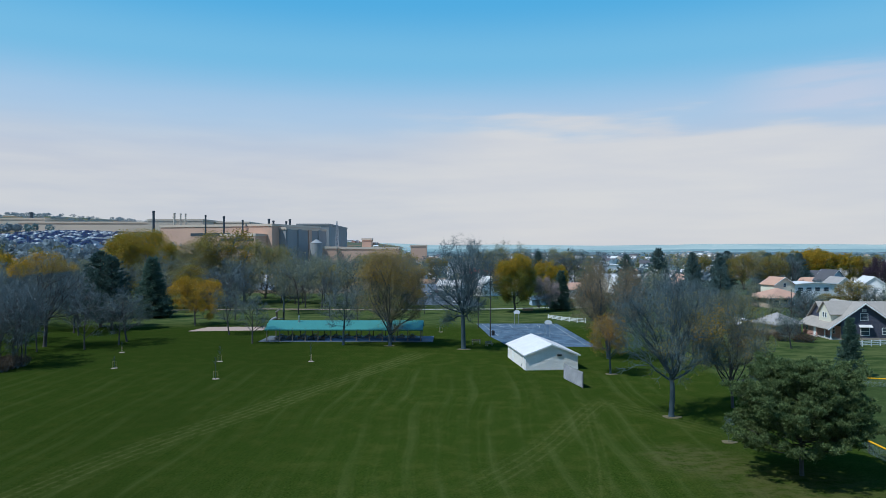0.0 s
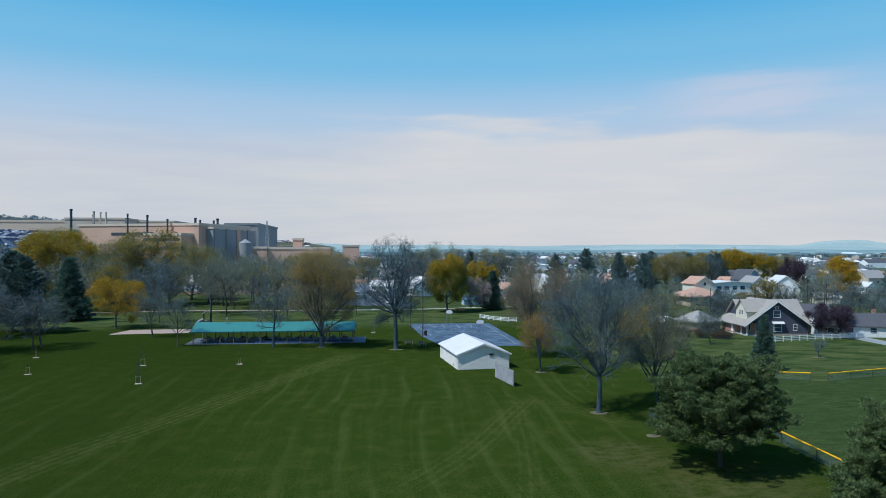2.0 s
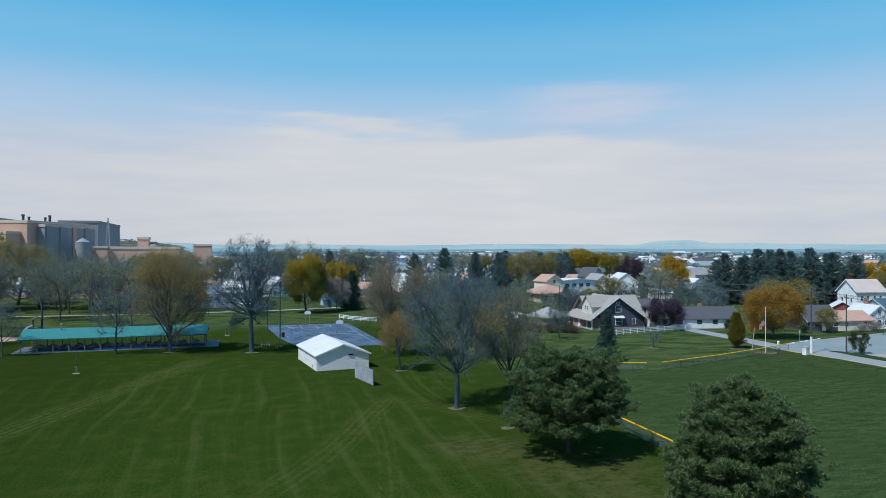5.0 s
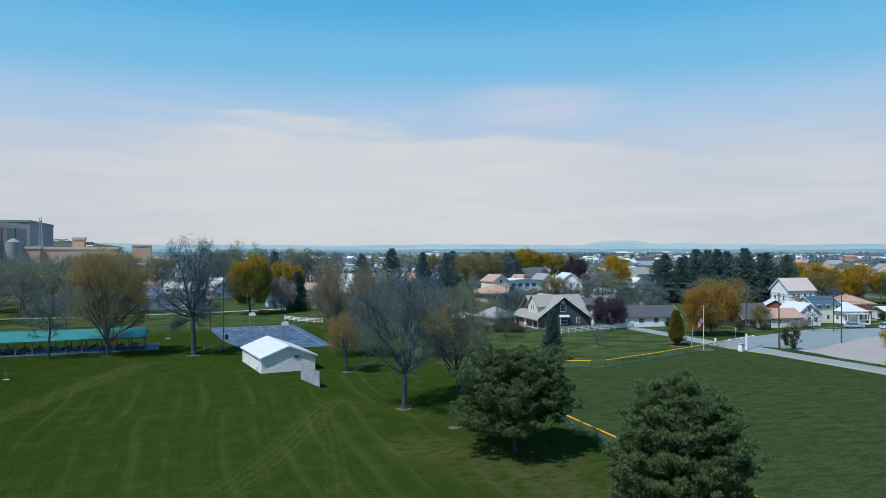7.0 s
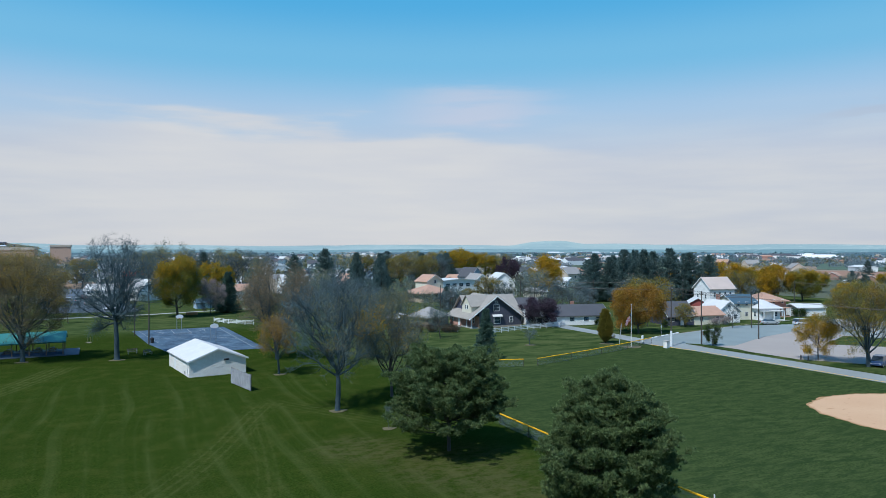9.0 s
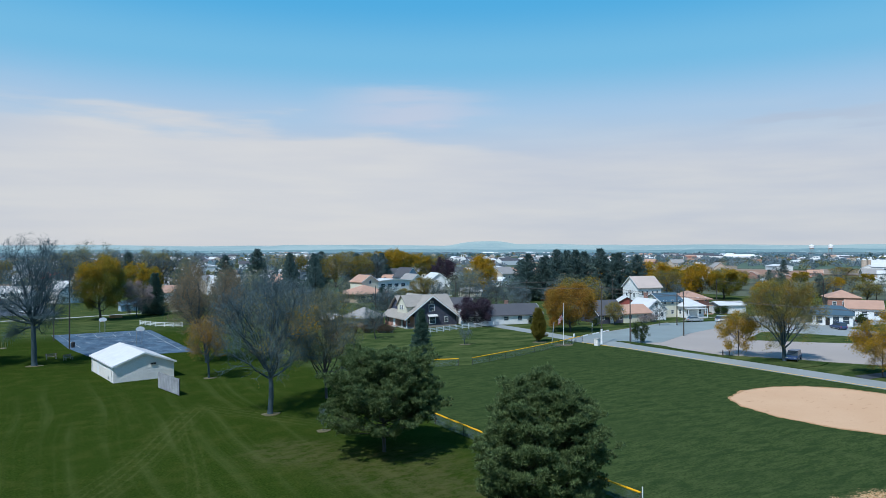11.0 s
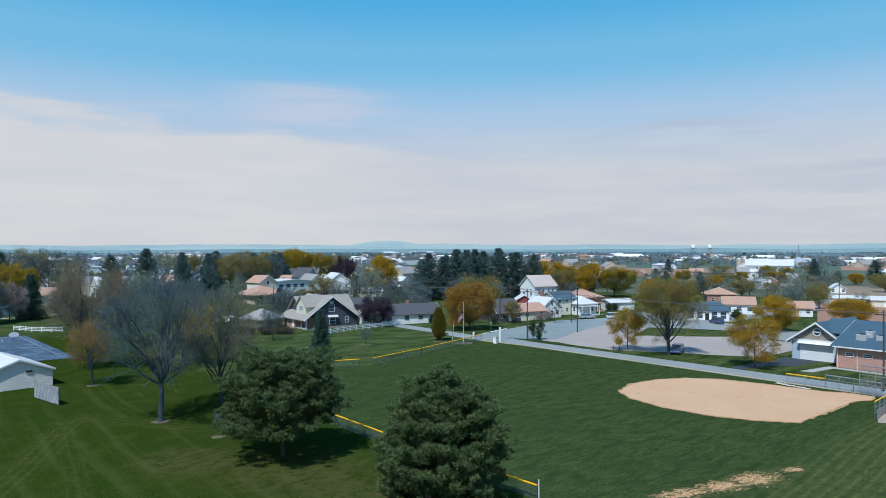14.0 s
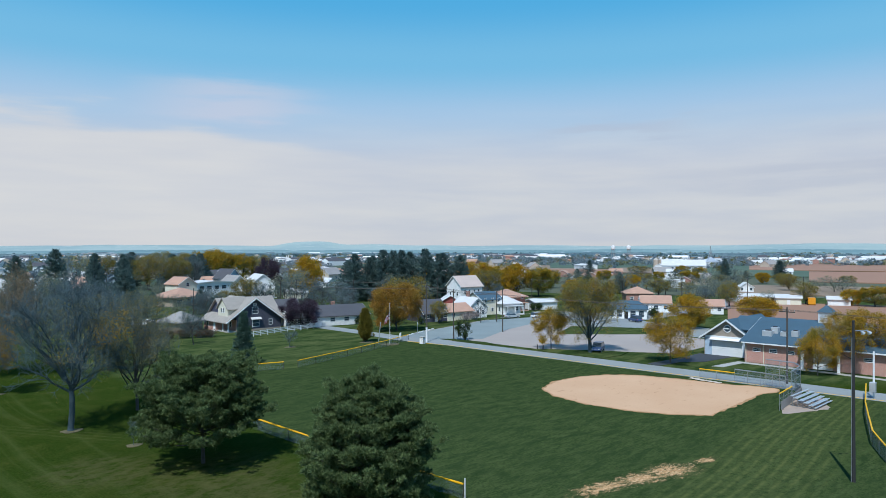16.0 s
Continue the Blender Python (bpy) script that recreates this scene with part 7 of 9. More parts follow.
h = thing("road_sign", pose(115.5, 118.9, 0, 0, 0, 35), "round pale road sign on a thin post", "sign")
bm = bmnew()
tube(bm, (0, 0, -0.2), (0, 0, 2.6), 0.04)
part("post", bm, M_STEEL, h)
bm = bmnew()
tube(bm, (0, -0.06, 2.4), (0, -0.03, 2.4), 0.42, 0.42, 16)
part("disc", bm, M_WHITE, h)
h = thing("stop_sign", pose(114.9, 106.3, 0, 0, 0, 60), "red eight-sided stop sign on a post", "sign")
bm = bmnew()
tube(bm, (0, 0, -0.2), (0, 0, 2.7), 0.04)
part("post", bm, M_STEEL, h)
bm = bmnew()
tube(bm, (0, -0.07, 2.35), (0, -0.04, 2.35), 0.42, 0.42, 8)
part("plate", bm, M_RED, h)
for x, y in ((113.3, 82.4), (113.6, 81.2)):
    h = thing("bollard", pose(x, y, 0), "short dark post at the car park's edge", "bollard", "bollards")
    bm = bmnew()
    tube(bm, (0, 0, -0.1), (0, 0, 1.1), 0.12, 0.1)
    part("shaft", bm, M_POLE, h)

# yellow edge line of the road, concrete kerbs of the islands
sheet("road_edge_line", [(106.4, 10), (106.62, 10), (106.45, 98), (104.6, 110.6), (104.35, 110.5), (106.2, 98)], 0.041, M_YELL, "faded yellow line along the road's edge", "line", thick=0.03)
sheet("verge", [(111.9, 108), (113.8, 106), (114.6, 97), (113.3, 92), (112.1, 96)], 0.14, M_FIELD, "raised grass island with a kerb", "lawn", thick=0.25)
sheet("verge", [(113.2, 84), (121, 71.5), (122.5, 67.5), (118, 66.5), (112.2, 67), (112.2, 80)], 0.14, M_GRASS, "raised grass verge in tree shade", "lawn", thick=0.25)
sheet("path", [(118, 49.2), (126.3, 47.9), (125.4, 33), (123.8, 20), (122.6, 20), (124, 34), (124.8, 46.6), (118.5, 47.4)], 0.05, M_CONC, "pale concrete path along the brick hall", "path")


sheet("path", [(-20, 228), (16, 231), (48, 239), (48, 241), (16, 233), (-20, 230.5)], 0.045, M_CONC, "pale gravel path behind the court", "path", jag=0.12)
h = thing("litter_bin", pose(11.6, 161.2, 0), "black round litter bin beside the court", "bin")
bm = bmnew()
tube(bm, (0, 0, 0), (0, 0, 1.0), 0.34, 0.38, 14)
part("body", bm, M_BLACK, h)
bm = bmnew()
tube(bm, (0, 0, 1.0), (0, 0, 1.2), 0.4, 0.2, 14)
part("lid", bm, M_BLACK, h)
h = thing("log_pile", pose(27.3, 224.5, 0, 0, 0, 8), "short stack of rusty brown logs", "logs")
for i, (x, z) in enumerate(((-0.6, 0.25), (-0.1, 0.25), (0.4, 0.25), (-0.35, 0.66), (0.15, 0.66))):
    bm = bmnew()
    tube(bm, (-1.6, x, z), (1.6, x + 0.05, z), 0.24, 0.22, 10)
    part("log", bm, M_RIM, h)
gable_house("garden_shed", pose(33.9, 249, 0, 0, 0, 6), 5.2, 4.2, 2.2, 3.3, M_SIDING_B, M_ROOF_S, "small blue garden shed with a slate roof", "shed", along="x", doors=[("f", 0.8, M_WHITE)])


# playground set
def playground():
    h = thing("play_tower", pose(-43.0, 184.0, 0, 0, 0, 20), "playground tower with a curved tube slide", "playground")
    for x in (-0.9, 0.9):
        for y in (-0.9, 0.9):
            bm = bmnew()
            tube(bm, (x, y, -0.1), (x, y, 3.4), 0.12)
            part("post", bm, M_POLE, h)
    bm = bmnew()
    box(bm, -1.0, -1.0, 1.5, 1.0, 1.0, 1.62)
    part("deck", bm, M_WOOD, h)
    for s in (-1, 1):
        bm = bmnew()
        poly(bm, [(s * 1.2, -1.2, 3.3), (s * 1.2, 1.2, 3.3), (0, 1.2, 4.2), (0, -1.2, 4.2)], 0.06)
        part("roof_panel", bm, M_POLE, h)
    pts = [(-1.0, 0, 1.9), (-1.9, -0.2, 1.6), (-2.6, -0.7, 1.1), (-3.0, -1.5, 0.6), (-3.1, -2.4, 0.36)]
    bm = bmnew()
    for a, b in zip(pts, pts[1:]):
        tube(bm, a, b, 0.36, 0.36, 10)
    part("slide", bm, M_GREYW, h, "grey tube slide")


playground()


def wires(pts, sag, label="thin dark overhead cables between poles"):
    """Sagging cables from pole head to pole head."""
    h = thing("overhead_cable", pose(pts[0][0], pts[0][1], 0), label, "cable")
    o = Vector((pts[0][0], pts[0][1], 0))
    for off in (-0.8, 0.0, 0.8):
        bm = bmnew()
        for (ax, ay, az), (bx, by, bz) in zip(pts, pts[1:]):
            a, b = Vector((ax, ay, az)) - o, Vector((bx, by, bz)) - o
            n = Vector((-(b - a).y, (b - a).x, 0)).normalized() * off
            prev = a + n
            for i in range(1, 13):
                f = i / 12
                p = a.lerp(b, f) + n - Vector((0, 0, sag * 4 * f * (1 - f)))
                tube(bm, prev, p, 0.022, sides=3)
                prev = p
        tagged(part("cable", bm, M_POLE, h), kind="stuff")


wires([(132.5, 106.7, 9.8), (114.2, 106.0, 10.8), (106.4, 106.7, 12.0), (110.1, 34.6, 11.0), (112, -45, 11.0)], 0.8)
wires([(106.4, 106.7, 11.8), (128, 196, 9.3), (141, 206, 9.3), (168, 178, 9.3)], 0.9)
wires([(132.5, 106.7, 9.8), (149.7, 122.7, 8.3), (203, 150, 9.3), (225, 126, 9.3), (238, 110, 9.3)], 0.8)
# lower brush along the bungalow's garden
def brush(x, y, w, hgt, m, seed, label):
    h = thing("shrub", pose(x, y, 0), label, "shrub")
    rnd = random.Random(seed)
    br, tips = [], []
    for i in range(60):
        a, r = rnd.uniform(0, 6.28), rnd.uniform(0, w * 0.3)
        p = Vector((r * math.cos(a), r * math.sin(a), 0))
        e = p * 2 + Vector((rnd.gauss(0, 0.3), rnd.gauss(0, 0.3), hgt * rnd.uniform(0.6, 1.0)))
        br.append([(p, 0.03), (p.lerp(e, 0.5) + Vector((rnd.gauss(0, .1), rnd.gauss(0, .1), 0)), 0.02), (e, 0.008)])
        for f in (0.5, 0.7, 0.85, 1.0):
            tips.append((p.lerp(e, f), e))
    tagged(piece("stem", tubes_mesh("stem", br, M_TWIG, few), h), kind="stuff")
    piece("foliage", leaf_mesh("foliage", tips, 1600, 0.17, 0.22, m, seed), h)
    return h


sh = brush(78.2, 149.2, 3.0, 1.6, M_SHRUB, 3, "brown leafless garden hedge")
for i, (x, y, s) in enumerate(((76.5, 149.8, 1.1), (73.5, 151.5, 1.2), (70.5, 153, 1.2), (67.0, 152, 1.3), (64, 149, 1.2), (61, 143, 1.1), (58, 136, 1.0))):
    again(sh, x, y, i * 50, s)
gb = brush(86.3, 148.6, 1.8, 1.9, M_GREEN, 5, "clipped dark green garden bush")
for i, (x, y, s) in enumerate(((88.0, 148.4, 0.9), (119.5, 146.5, 0.8), (123, 146.0, 0.8), (131, 133.5, 1.0), (186, 137, 1.2), (188, 136, 1.2), (191, 97, 1.4))):
    again(gb, x, y, i * 50, s)
pb = brush(150.5, 131.5, 3.4, 2.4, M_BLOSSOM, 8, "rounded bush in pale blossom")
again(pb, 146.5, 131.0, 60, 0.9)
for i in range(12):
    again(sh, -72 - (i % 4) * 2.3, 113.5 + (i // 4) * 2.6, i * 31, 1.1)


for i in range(9):
    kx, ky = 110.4 + i * 1.75, 117.75 + i * 0.62
    h = thing("kerb_stone", pose(kx, ky, 0, 0, 0, 19.5), "white-painted kerb stone beside the street", "kerb", "kerb stones at the corner")
    bm = bmnew()
    box(bm, -0.62, -0.14, -0.02, 0.62, 0.14, 0.24)
    bmesh.ops.bevel(bm, geom=list(bm.edges), offset=0.03, segments=1, affect="EDGES")
    part("stone", bm, M_WHITE if i % 3 else M_CONC, h)


# ---- the brick hall across the road ----
def brick_hall():
    h = gable_house("brick_hall", pose(137.3, 29.7, 0), 21.0, 34.5, 3.9, 7.2, M_BRICK_P, M_ROOF_S, "low red brick fire hall with a slate-blue roof", "hall", over=0.7,
                    wins=[("l", u, 2.0, 1.3, 0.7) for u in (15.2, 12.4, 9.6, -2.0)])
    # garage wing with a stone gable to the road
    X0, Y0, Y1 = -6.2, 17.6, 26.4
    ym = (Y0 + Y1) / 2
    bm = bmnew()
    A = [bm.verts.new((X0, y, z)) for y, z in ((Y0, -0.3), (Y1, -0.3), (Y1, 3.65), (ym, 6.7), (Y0, 3.65))]
    B = [bm.verts.new((11, y, z)) for y, z in ((Y0, -0.3), (Y1, -0.3), (Y1, 3.65), (ym, 6.7), (Y0, 3.65))]
    for i in range(5):
        bm.faces.new((A[i], A[(i + 1) % 5], B[(i + 1) % 5], B[i]))
    bm.faces.new(A)
    bm.faces.new(B)
    gw = part("garage_wing", bm, M_STONE, h, "garage wing faced in mixed stone")
    for s in (-1, 1):
        bm = bmnew()
        ye = ym + s * 5.2
        poly(bm, [(X0 - 0.7, ye, 3.2), (11, ye, 3.2), (11, ym, 6.9), (X0 - 0.7, ym, 6.9)][::-s], 0.2)
        part("wing_roof", bm, M_ROOF_S, gw)
        bm = bmnew()
        poly(bm, [(X0 - 0.74, ye, 3.28), (X0 - 0.74, ym, 6.98), (X0 - 0.74, ym, 6.62), (X0 - 0.74, ye, 2.92)], 0.06)
        part("barge_board", bm, M_WHITE, gw)
    bm = bmnew()
    box(bm, X0 - 0.1, Y0 + 0.2, 3.25, X0 - 0.02, Y1 - 0.2, 3.7)
    part("band", bm, M_WHITE, gw, "white band under the gable")
    bm = bmnew()
    box(bm, X0 - 0.06, Y0 + 0.15, 0.0, X0 - 0.02, Y1 - 0.15, 3.25)
    part("front", bm, M_SIDING_B, gw, "pale blue-grey siding round the door")
    bm = bmnew()
    box(bm, X0 - 0.1, 19.2, 0.03, X0 - 0.06, 24.9, 2.75)
    gd = part("garage_door", bm, M_WHITE, h, "wide white sectional garage door")
    for i in range(6):
        bm = bmnew()
        box(bm, X0 - 0.13, 19.22, 0.04 + i * 0.45, X0 - 0.1, 24.88, 0.46 + i * 0.45, 0.01)
        part("door_panel", bm, M_WHITE, gd)
    bm = bmnew()
    poly(bm, [(X0 - 0.9, 19.0, 2.95), (X0 - 0.9, 25.1, 2.95), (X0 - 0.1, 25.1, 3.3), (X0 - 0.1, 19.0, 3.3)], 0.08)
    part("canopy", bm, M_WHITE, gw)
    bm = bmnew()
    tube(bm, (X0 - 0.12, ym, 5.15), (X0 - 0.02, ym, 5.15), 0.72, 0.72, 20)
    rw = part("round_window", bm, M_WHITE, gw, "round white-framed gable window")
    bm = bmnew()
    tube(bm, (X0 - 0.15, ym, 5.15), (X0 - 0.12, ym, 5.15), 0.55, 0.55, 20)
    piece("round_pane", finish(bm, "round_pane", M_GLASS), gw)
    bm = bmnew()
    box(bm, X0 - 0.16, ym - 0.6, 5.08, X0 - 0.14, ym + 0.6, 5.24)
    part("glazing_bar", bm, M_WHITE, gw)
    door(h, pose(X0 - 0.07, 18.35, 0.05, 0, 0, -90), 0.95, 2.1, M_DARK)
    # main roof carried on behind the wing
    bm = bmnew()
    for s in (-1, 1):
        poly(bm, [(s * 6.0, 17.0, 5.2), (s * 6.0, 22.0, 5.2), (0, 22.0, 7.26), (0, 17.0, 7.26)][::s], 0.2)
    part("rear_roof", bm, M_ROOF_S, h)
    # gutter, downpipes, rooftop plant and cupola
    bm = bmnew()
    box(bm, -11.35, -17.6, 3.45, -11.2, 17.6, 3.65)
    part("gutter", bm, M_WHITE, h)
    for y in (17.0, 14.0, 8.0, -10):
        bm = bmnew()
        tube(bm, (-10.6, y, 0), (-10.6, y, 3.5), 0.07)
        part("downpipe", bm, M_CREAM, h)
    for x, y, s, hh in ((-7.6, 14.2, 0.8, 1.3), (-6.4, 13.4, 0.6, 1.6), (-7.4, 11.6, 0.5, 1.2), (-7.2, 9.8, 0.55, 1.5)):
        bm = bmnew()
        zz = 3.9 + (10.5 + x) / 10.5 * 3.3
        box(bm, x - s, y - s, zz - 0.5, x + s, y + s, zz + hh * 0.6, 0.05)
        u = part("roof_unit", bm, M_ALU, h, "grey air-conditioning unit")
        bm = bmnew()
        tube(bm, (x, y, zz + hh * 0.6), (x, y, zz + hh * 0.6 + 0.12), s * 0.7, s * 0.7, 14)
        part("fan_guard", bm, M_BLACK, u)
    bm = bmnew()
    box(bm, -1.1, 5.7, 6.6, 1.1, 7.9, 8.8, 0.03)
    cu = part("cupola", bm, M_WHITE, h, "white louvred roof cupola")
    bm = bmnew()
    for i in range(4):
        box(bm, -1.18, 6.0, 7.5 + i * 0.3, 1.18, 7.6, 7.62 + i * 0.3)
    part("louvre", bm, M_ALU, cu)
    bm = bmnew()
    r = bmesh.ops.create_cone(bm, cap_ends=True, segments=4, radius1=1.9, radius2=0.05, depth=1.3, matrix=Matrix.Translation((0, 6.8, 9.45)) @ Matrix.Rotation(radians(45), 4, "Z"))
    part("cupola_roof", bm, M_ROOF_S, cu)
    # second, smaller porch gable
    bm = bmnew()
    for s in (-1, 1):
        poly(bm, [(-12.4, 4.6 + s * 3.2, 3.5), (-4.0, 4.6 + s * 3.2, 3.5), (-4.0, 4.6, 6.0), (-12.4, 4.6, 6.0)][::-s], 0.18)
    part("porch_roof", bm, M_ROOF_S, h)
    bm = bmnew()
    poly(bm, [(-11.9, 1.7, 3.5), (-11.9, 7.5, 3.5), (-11.9, 4.6, 5.75)], 0.2)
    part("porch_gable", bm, M_STONE, h)
    for y in (1.9, 7.3):
        bm = bmnew()
        box(bm, -12.1, y - 0.2, 0, -11.7, y + 0.2, 3.5)
        part("porch_post", bm, M_WHITE, h)
    bm = bmnew()
    box(bm, -10.58, 3.1, 0.05, -10.5, 6.1, 2.6)
    part("entrance_door", bm, M_WHITE, h, "white entrance doors under the porch")


brick_hall()


# ---- the town ----
def two_rows(side, us, hh=1.4):
    return [(side, u, z, 0.95, hh) for u in us for z in (1.0, 3.9)]


gable_house("ranch_house", pose(113.5, 153.0, 0, 0, 0, -14), 22, 9.5, 2.7, 5.1, M_SIDING, M_ROOF_D, "long white ranch house with a charcoal roof", "house", along="x",
            wins=[("f", u, 1.0, 1.5, 1.2) for u in (-8.5, -4.5, 0.5, 4.5, 8)], doors=[("f", -2, M_WHITE)], chimney=(3, 1, 5.9))
gable_house("ranch_house", pose(104.5, 163.5, 0, 0, 0, -24), 12, 12, 3.2, 6.6, M_SIDING, M_ROOF_D, "white house with a dark low roof", "house", along="x", wins=[("f", 0, 1.0, 1.4, 1.2)])
gable_house("open_shelter", pose(79.6, 166.0, 0, 0, 0, 20), 7.6, 7.0, 2.5, 4.9, M_WOOD, M_ROOF_G, "small hipped garden pavilion with a grey roof", "pavilion", hip=3.4, over=0.7)
gable_house("garden_shed", pose(72.5, 170.0, 0, 0, 0, 20), 4.5, 4.0, 2.2, 3.2, M_WOOD, M_ROOF_L, "low weathered garden shed", "shed")
gable_house("corner_store", pose(116.5, 243, 0, 0, 0, 12), 14, 11, 3.4, 6.4, M_BRICK_T, M_ROOF_O, "tan brick building with a hipped orange roof", "building", hip=5.0, over=1.2,
            wins=[("f", u, 1.0, 2.4, 1.6) for u in (-4.5, -1.5, 1.5, 4.5)])
gable_house("brick_house", pose(121.5, 253, 0, 0, 0, 100), 8.0, 8.0, 7.4, 9.9, M_CREAM, M_ROOF_O, "two-storey cream house with an orange roof", "house", along="x", wins=two_rows("f", (-2, 2)) + [("l", 0, 6.4, 1.2, 1.4)])
gable_house("flat_annex", pose(135, 258, 0, 0, 0, 8), 17, 9, 7.3, 7.9, M_WHITE, M_ROOF_L, "white flat-roofed annex with a window band", "building", wins=[("f", u, 4.6, 2.2, 1.5) for u in (-6, -2.6, 0.8, 4.2)] + [("f", u, 1.0, 1.2, 1.4) for u in (-5, 0, 5)])
gable_house("white_house", pose(148.5, 262, 0, 0, 0, -6), 8, 12, 6.2, 9.6, M_SIDING, M_ROOF_G, "white two-storey gabled house", "house", wins=two_rows("f", (-2, 2)) + two_rows("l", (-3, 3)), porch=("f", -4, 4, 2.2, 2.8))
gable_house("slate_house", pose(170, 306, 0, 0, 0, 15), 9, 9, 6.5, 11.0, M_SIDING_B, M_ROOF_D, "blue-grey house with steep dark gables", "house", wins=two_rows("f", (-2.5, 0, 2.5)))
gable_house("white_house", pose(159, 260, 0, 0, 0, -14), 10, 12, 6.3, 9.9, M_SIDING, M_ROOF_L, "white two-storey house with porches and a pale roof", "house", wins=two_rows("f", (-3, 0, 3)) + two_rows("r", (-3, 1)), porch=("f", -5, 5, 2.4, 2.9))
gable_house("garage", pose(166.5, 244, 0, 0, 0, -20), 8.5, 7, 2.6, 4.0, M_CREAM, M_ROOF_L, "low cream garage with a pale roof", "garage", along="x", doors=[("f", 2, M_WHITE)])
gable_house("brown_house", pose(139.3, 139.3, 0, 0, 0, -12), 8, 9, 2.6, 6.0, M_BRICK_D, M_ROOF_D, "brick house with a broad dark roof", "house", along="x", wins=[("f", u, 1.0, 1.3, 1.3) for u in (-3, 3)], doors=[("f", 0, M_WHITE)])
gable_house("cottage", pose(147, 137, 0, 0, 0, -10), 9, 8, 2.7, 4.6, M_CREAM, M_ROOF_O, "low cream cottage with an orange roof", "house", along="x", wins=[("f", u, 1.0, 1.2, 1.2) for u in (-2.5, 2.5)])
gable_house("tall_house", pose(184.0, 165.5, 0, 0, 0, -10), 9.4, 8.4, 7.4, 10.8, M_SIDING, M_ROOF_P, "tall white house with dark shuttered windows", "house", along="x", wins=[("f", u, z, 0.9, 1.6) for u in (-3.0, -1.1, 1.1, 3.0) for z in (4.5, 1.4)] + two_rows("l", (-2, 2)))
M_BARNRED = lines("barn_red_boards", (0.30, 0.07, 0.06), (0.18, 0.04, 0.04), 0, 0.25, 0.75)
gable_house("garage", pose(163.5, 153.5, 0, 0, 0, -42), 8, 8, 3.2, 5.6, M_BARNRED, M_ROOF_L, "barn-red garage with a white roof", "garage", doors=[("f", 0, M_WHITE)])
gable_house("cape_house", pose(156.0, 138.5, 0, 0, 0, -14), 6.6, 9, 3.3, 5.9, M_SIDING, M_ROOF_L, "white cape house with a grey-white roof", "house", wins=[("f", u, 1.0, 1.1, 1.3) for u in (-1.9, 0, 1.9)] + [("l", u, 1.0, 1.1, 1.3) for u in (-3, 0, 3)] + [("f", 0, 4.0, 0.9, 1.0)], chimney=(1, 2, 7.4))
gable_house("yellow_house", pose(167.0, 142.0, 0, 0, 0, -14), 7.6, 9, 4.8, 6.9, M_CREAM, M_ROOF_S, "cream house with a blue solar roof", "house", along="x", wins=two_rows("f", (-2.6, 0, 2.6), 1.2) + two_rows("l", (-2, 2), 1.2))
gable_house("porch_house", pose(171.3, 137.2, 0, 0, 0, -14), 6.8, 7.5, 3.4, 5.6, M_SIDING, M_ROOF_L, "low white house with a pale hipped roof and porch", "house", hip=3.0, over=0.6, wins=[("f", u, 1.0, 1.1, 1.4) for u in (-2, 2)] + [("l", u, 1.0, 1.1, 1.4) for u in (-2, 1)], porch=("f", -3.4, 3.4, 2.0, 2.6))
gable_house("brick_house", pose(181.5, 144.5, 0, 0, 0, -14), 8.6, 9, 4.6, 7.0, M_BRICK_R, M_ROOF_O, "brick house with a hipped terracotta roof", "house", hip=4.2, over=0.9, wins=two_rows("f", (-3, 0, 3), 1.2), porch=("f", -4.2, 4.2, 2.2, 2.6))
gable_house("garage", pose(192.5, 138.5, 0, 0, 0, -20), 9, 6.5, 2.7, 3.6, M_SIDING, M_ROOF_L, "long white garage with a low roof", "garage", along="x", doors=[("r", 0, M_WHITE)])
gable_house("office", pose(186.0, 103.0, 0, 0, 0, -62), 11.5, 9, 2.9, 5.0, M_SIDING, M_ROOF_S, "white office with a blue-grey hipped roof", "office", along="x", hip=2.6, wins=[("f", u, 0.5, 1.6, 2.0) for u in (-4.2, -1.9, 1.9, 4.2)], doors=[("f", 0, M_DARK)])
gable_house("red_roof_house", pose(243, 130, 0, 0, 0, -50), 10, 9, 3.6, 6.0, M_BRICK_R, M_ROOF_O, "brick house with a red hipped roof", "house", hip=4.2, wins=[("f", u, 1.0, 1.3, 1.3) for u in (-3, 0, 3)])
gable_house("ranch_house", pose(210, 106, 0, 0, 0, -60), 9, 7.5, 3.2, 5.2, M_SIDING, M_ROOF_O, "white ranch house with an orange roof", "house", along="x", wins=[("f", u, 1.0, 1.5, 1.3) for u in (-3, 0, 3)])
gable_house("ranch_house", pose(216, 90, 0, 0, 0, -65), 6.5, 6.5, 2.7, 4.4, M_SIDING, M_ROOF_O, "small white house with an orange roof", "house", along="x", wins=[("f", u, 1.0, 1.2, 1.2) for u in (-2, 2)])
gable_house("store_shed", pose(272, 94, 0, 0, 0, -68), 17, 9, 2.6, 3.4, M_SIDING, M_ROOF_L, "long low white storage shed", "shed", along="x", doors=[("f", 3, M_DARK), ("f", -3, M_DARK)])
gable_house("garage", pose(267, 83.5, 0, 0, 0, -70), 8, 7, 2.8, 3.6, M_CREAM, M_ROOF_L, "cream garage with a pale roof", "garage", along="x", doors=[("f", 0, M_WHITE)])
gable_house("store_shed", pose(274, 69, 0, 0, 0, -72), 7, 6, 2.6, 3.5, M_SIDING, M_ROOF_L, "white shed with a pale flat roof", "shed", along="x")
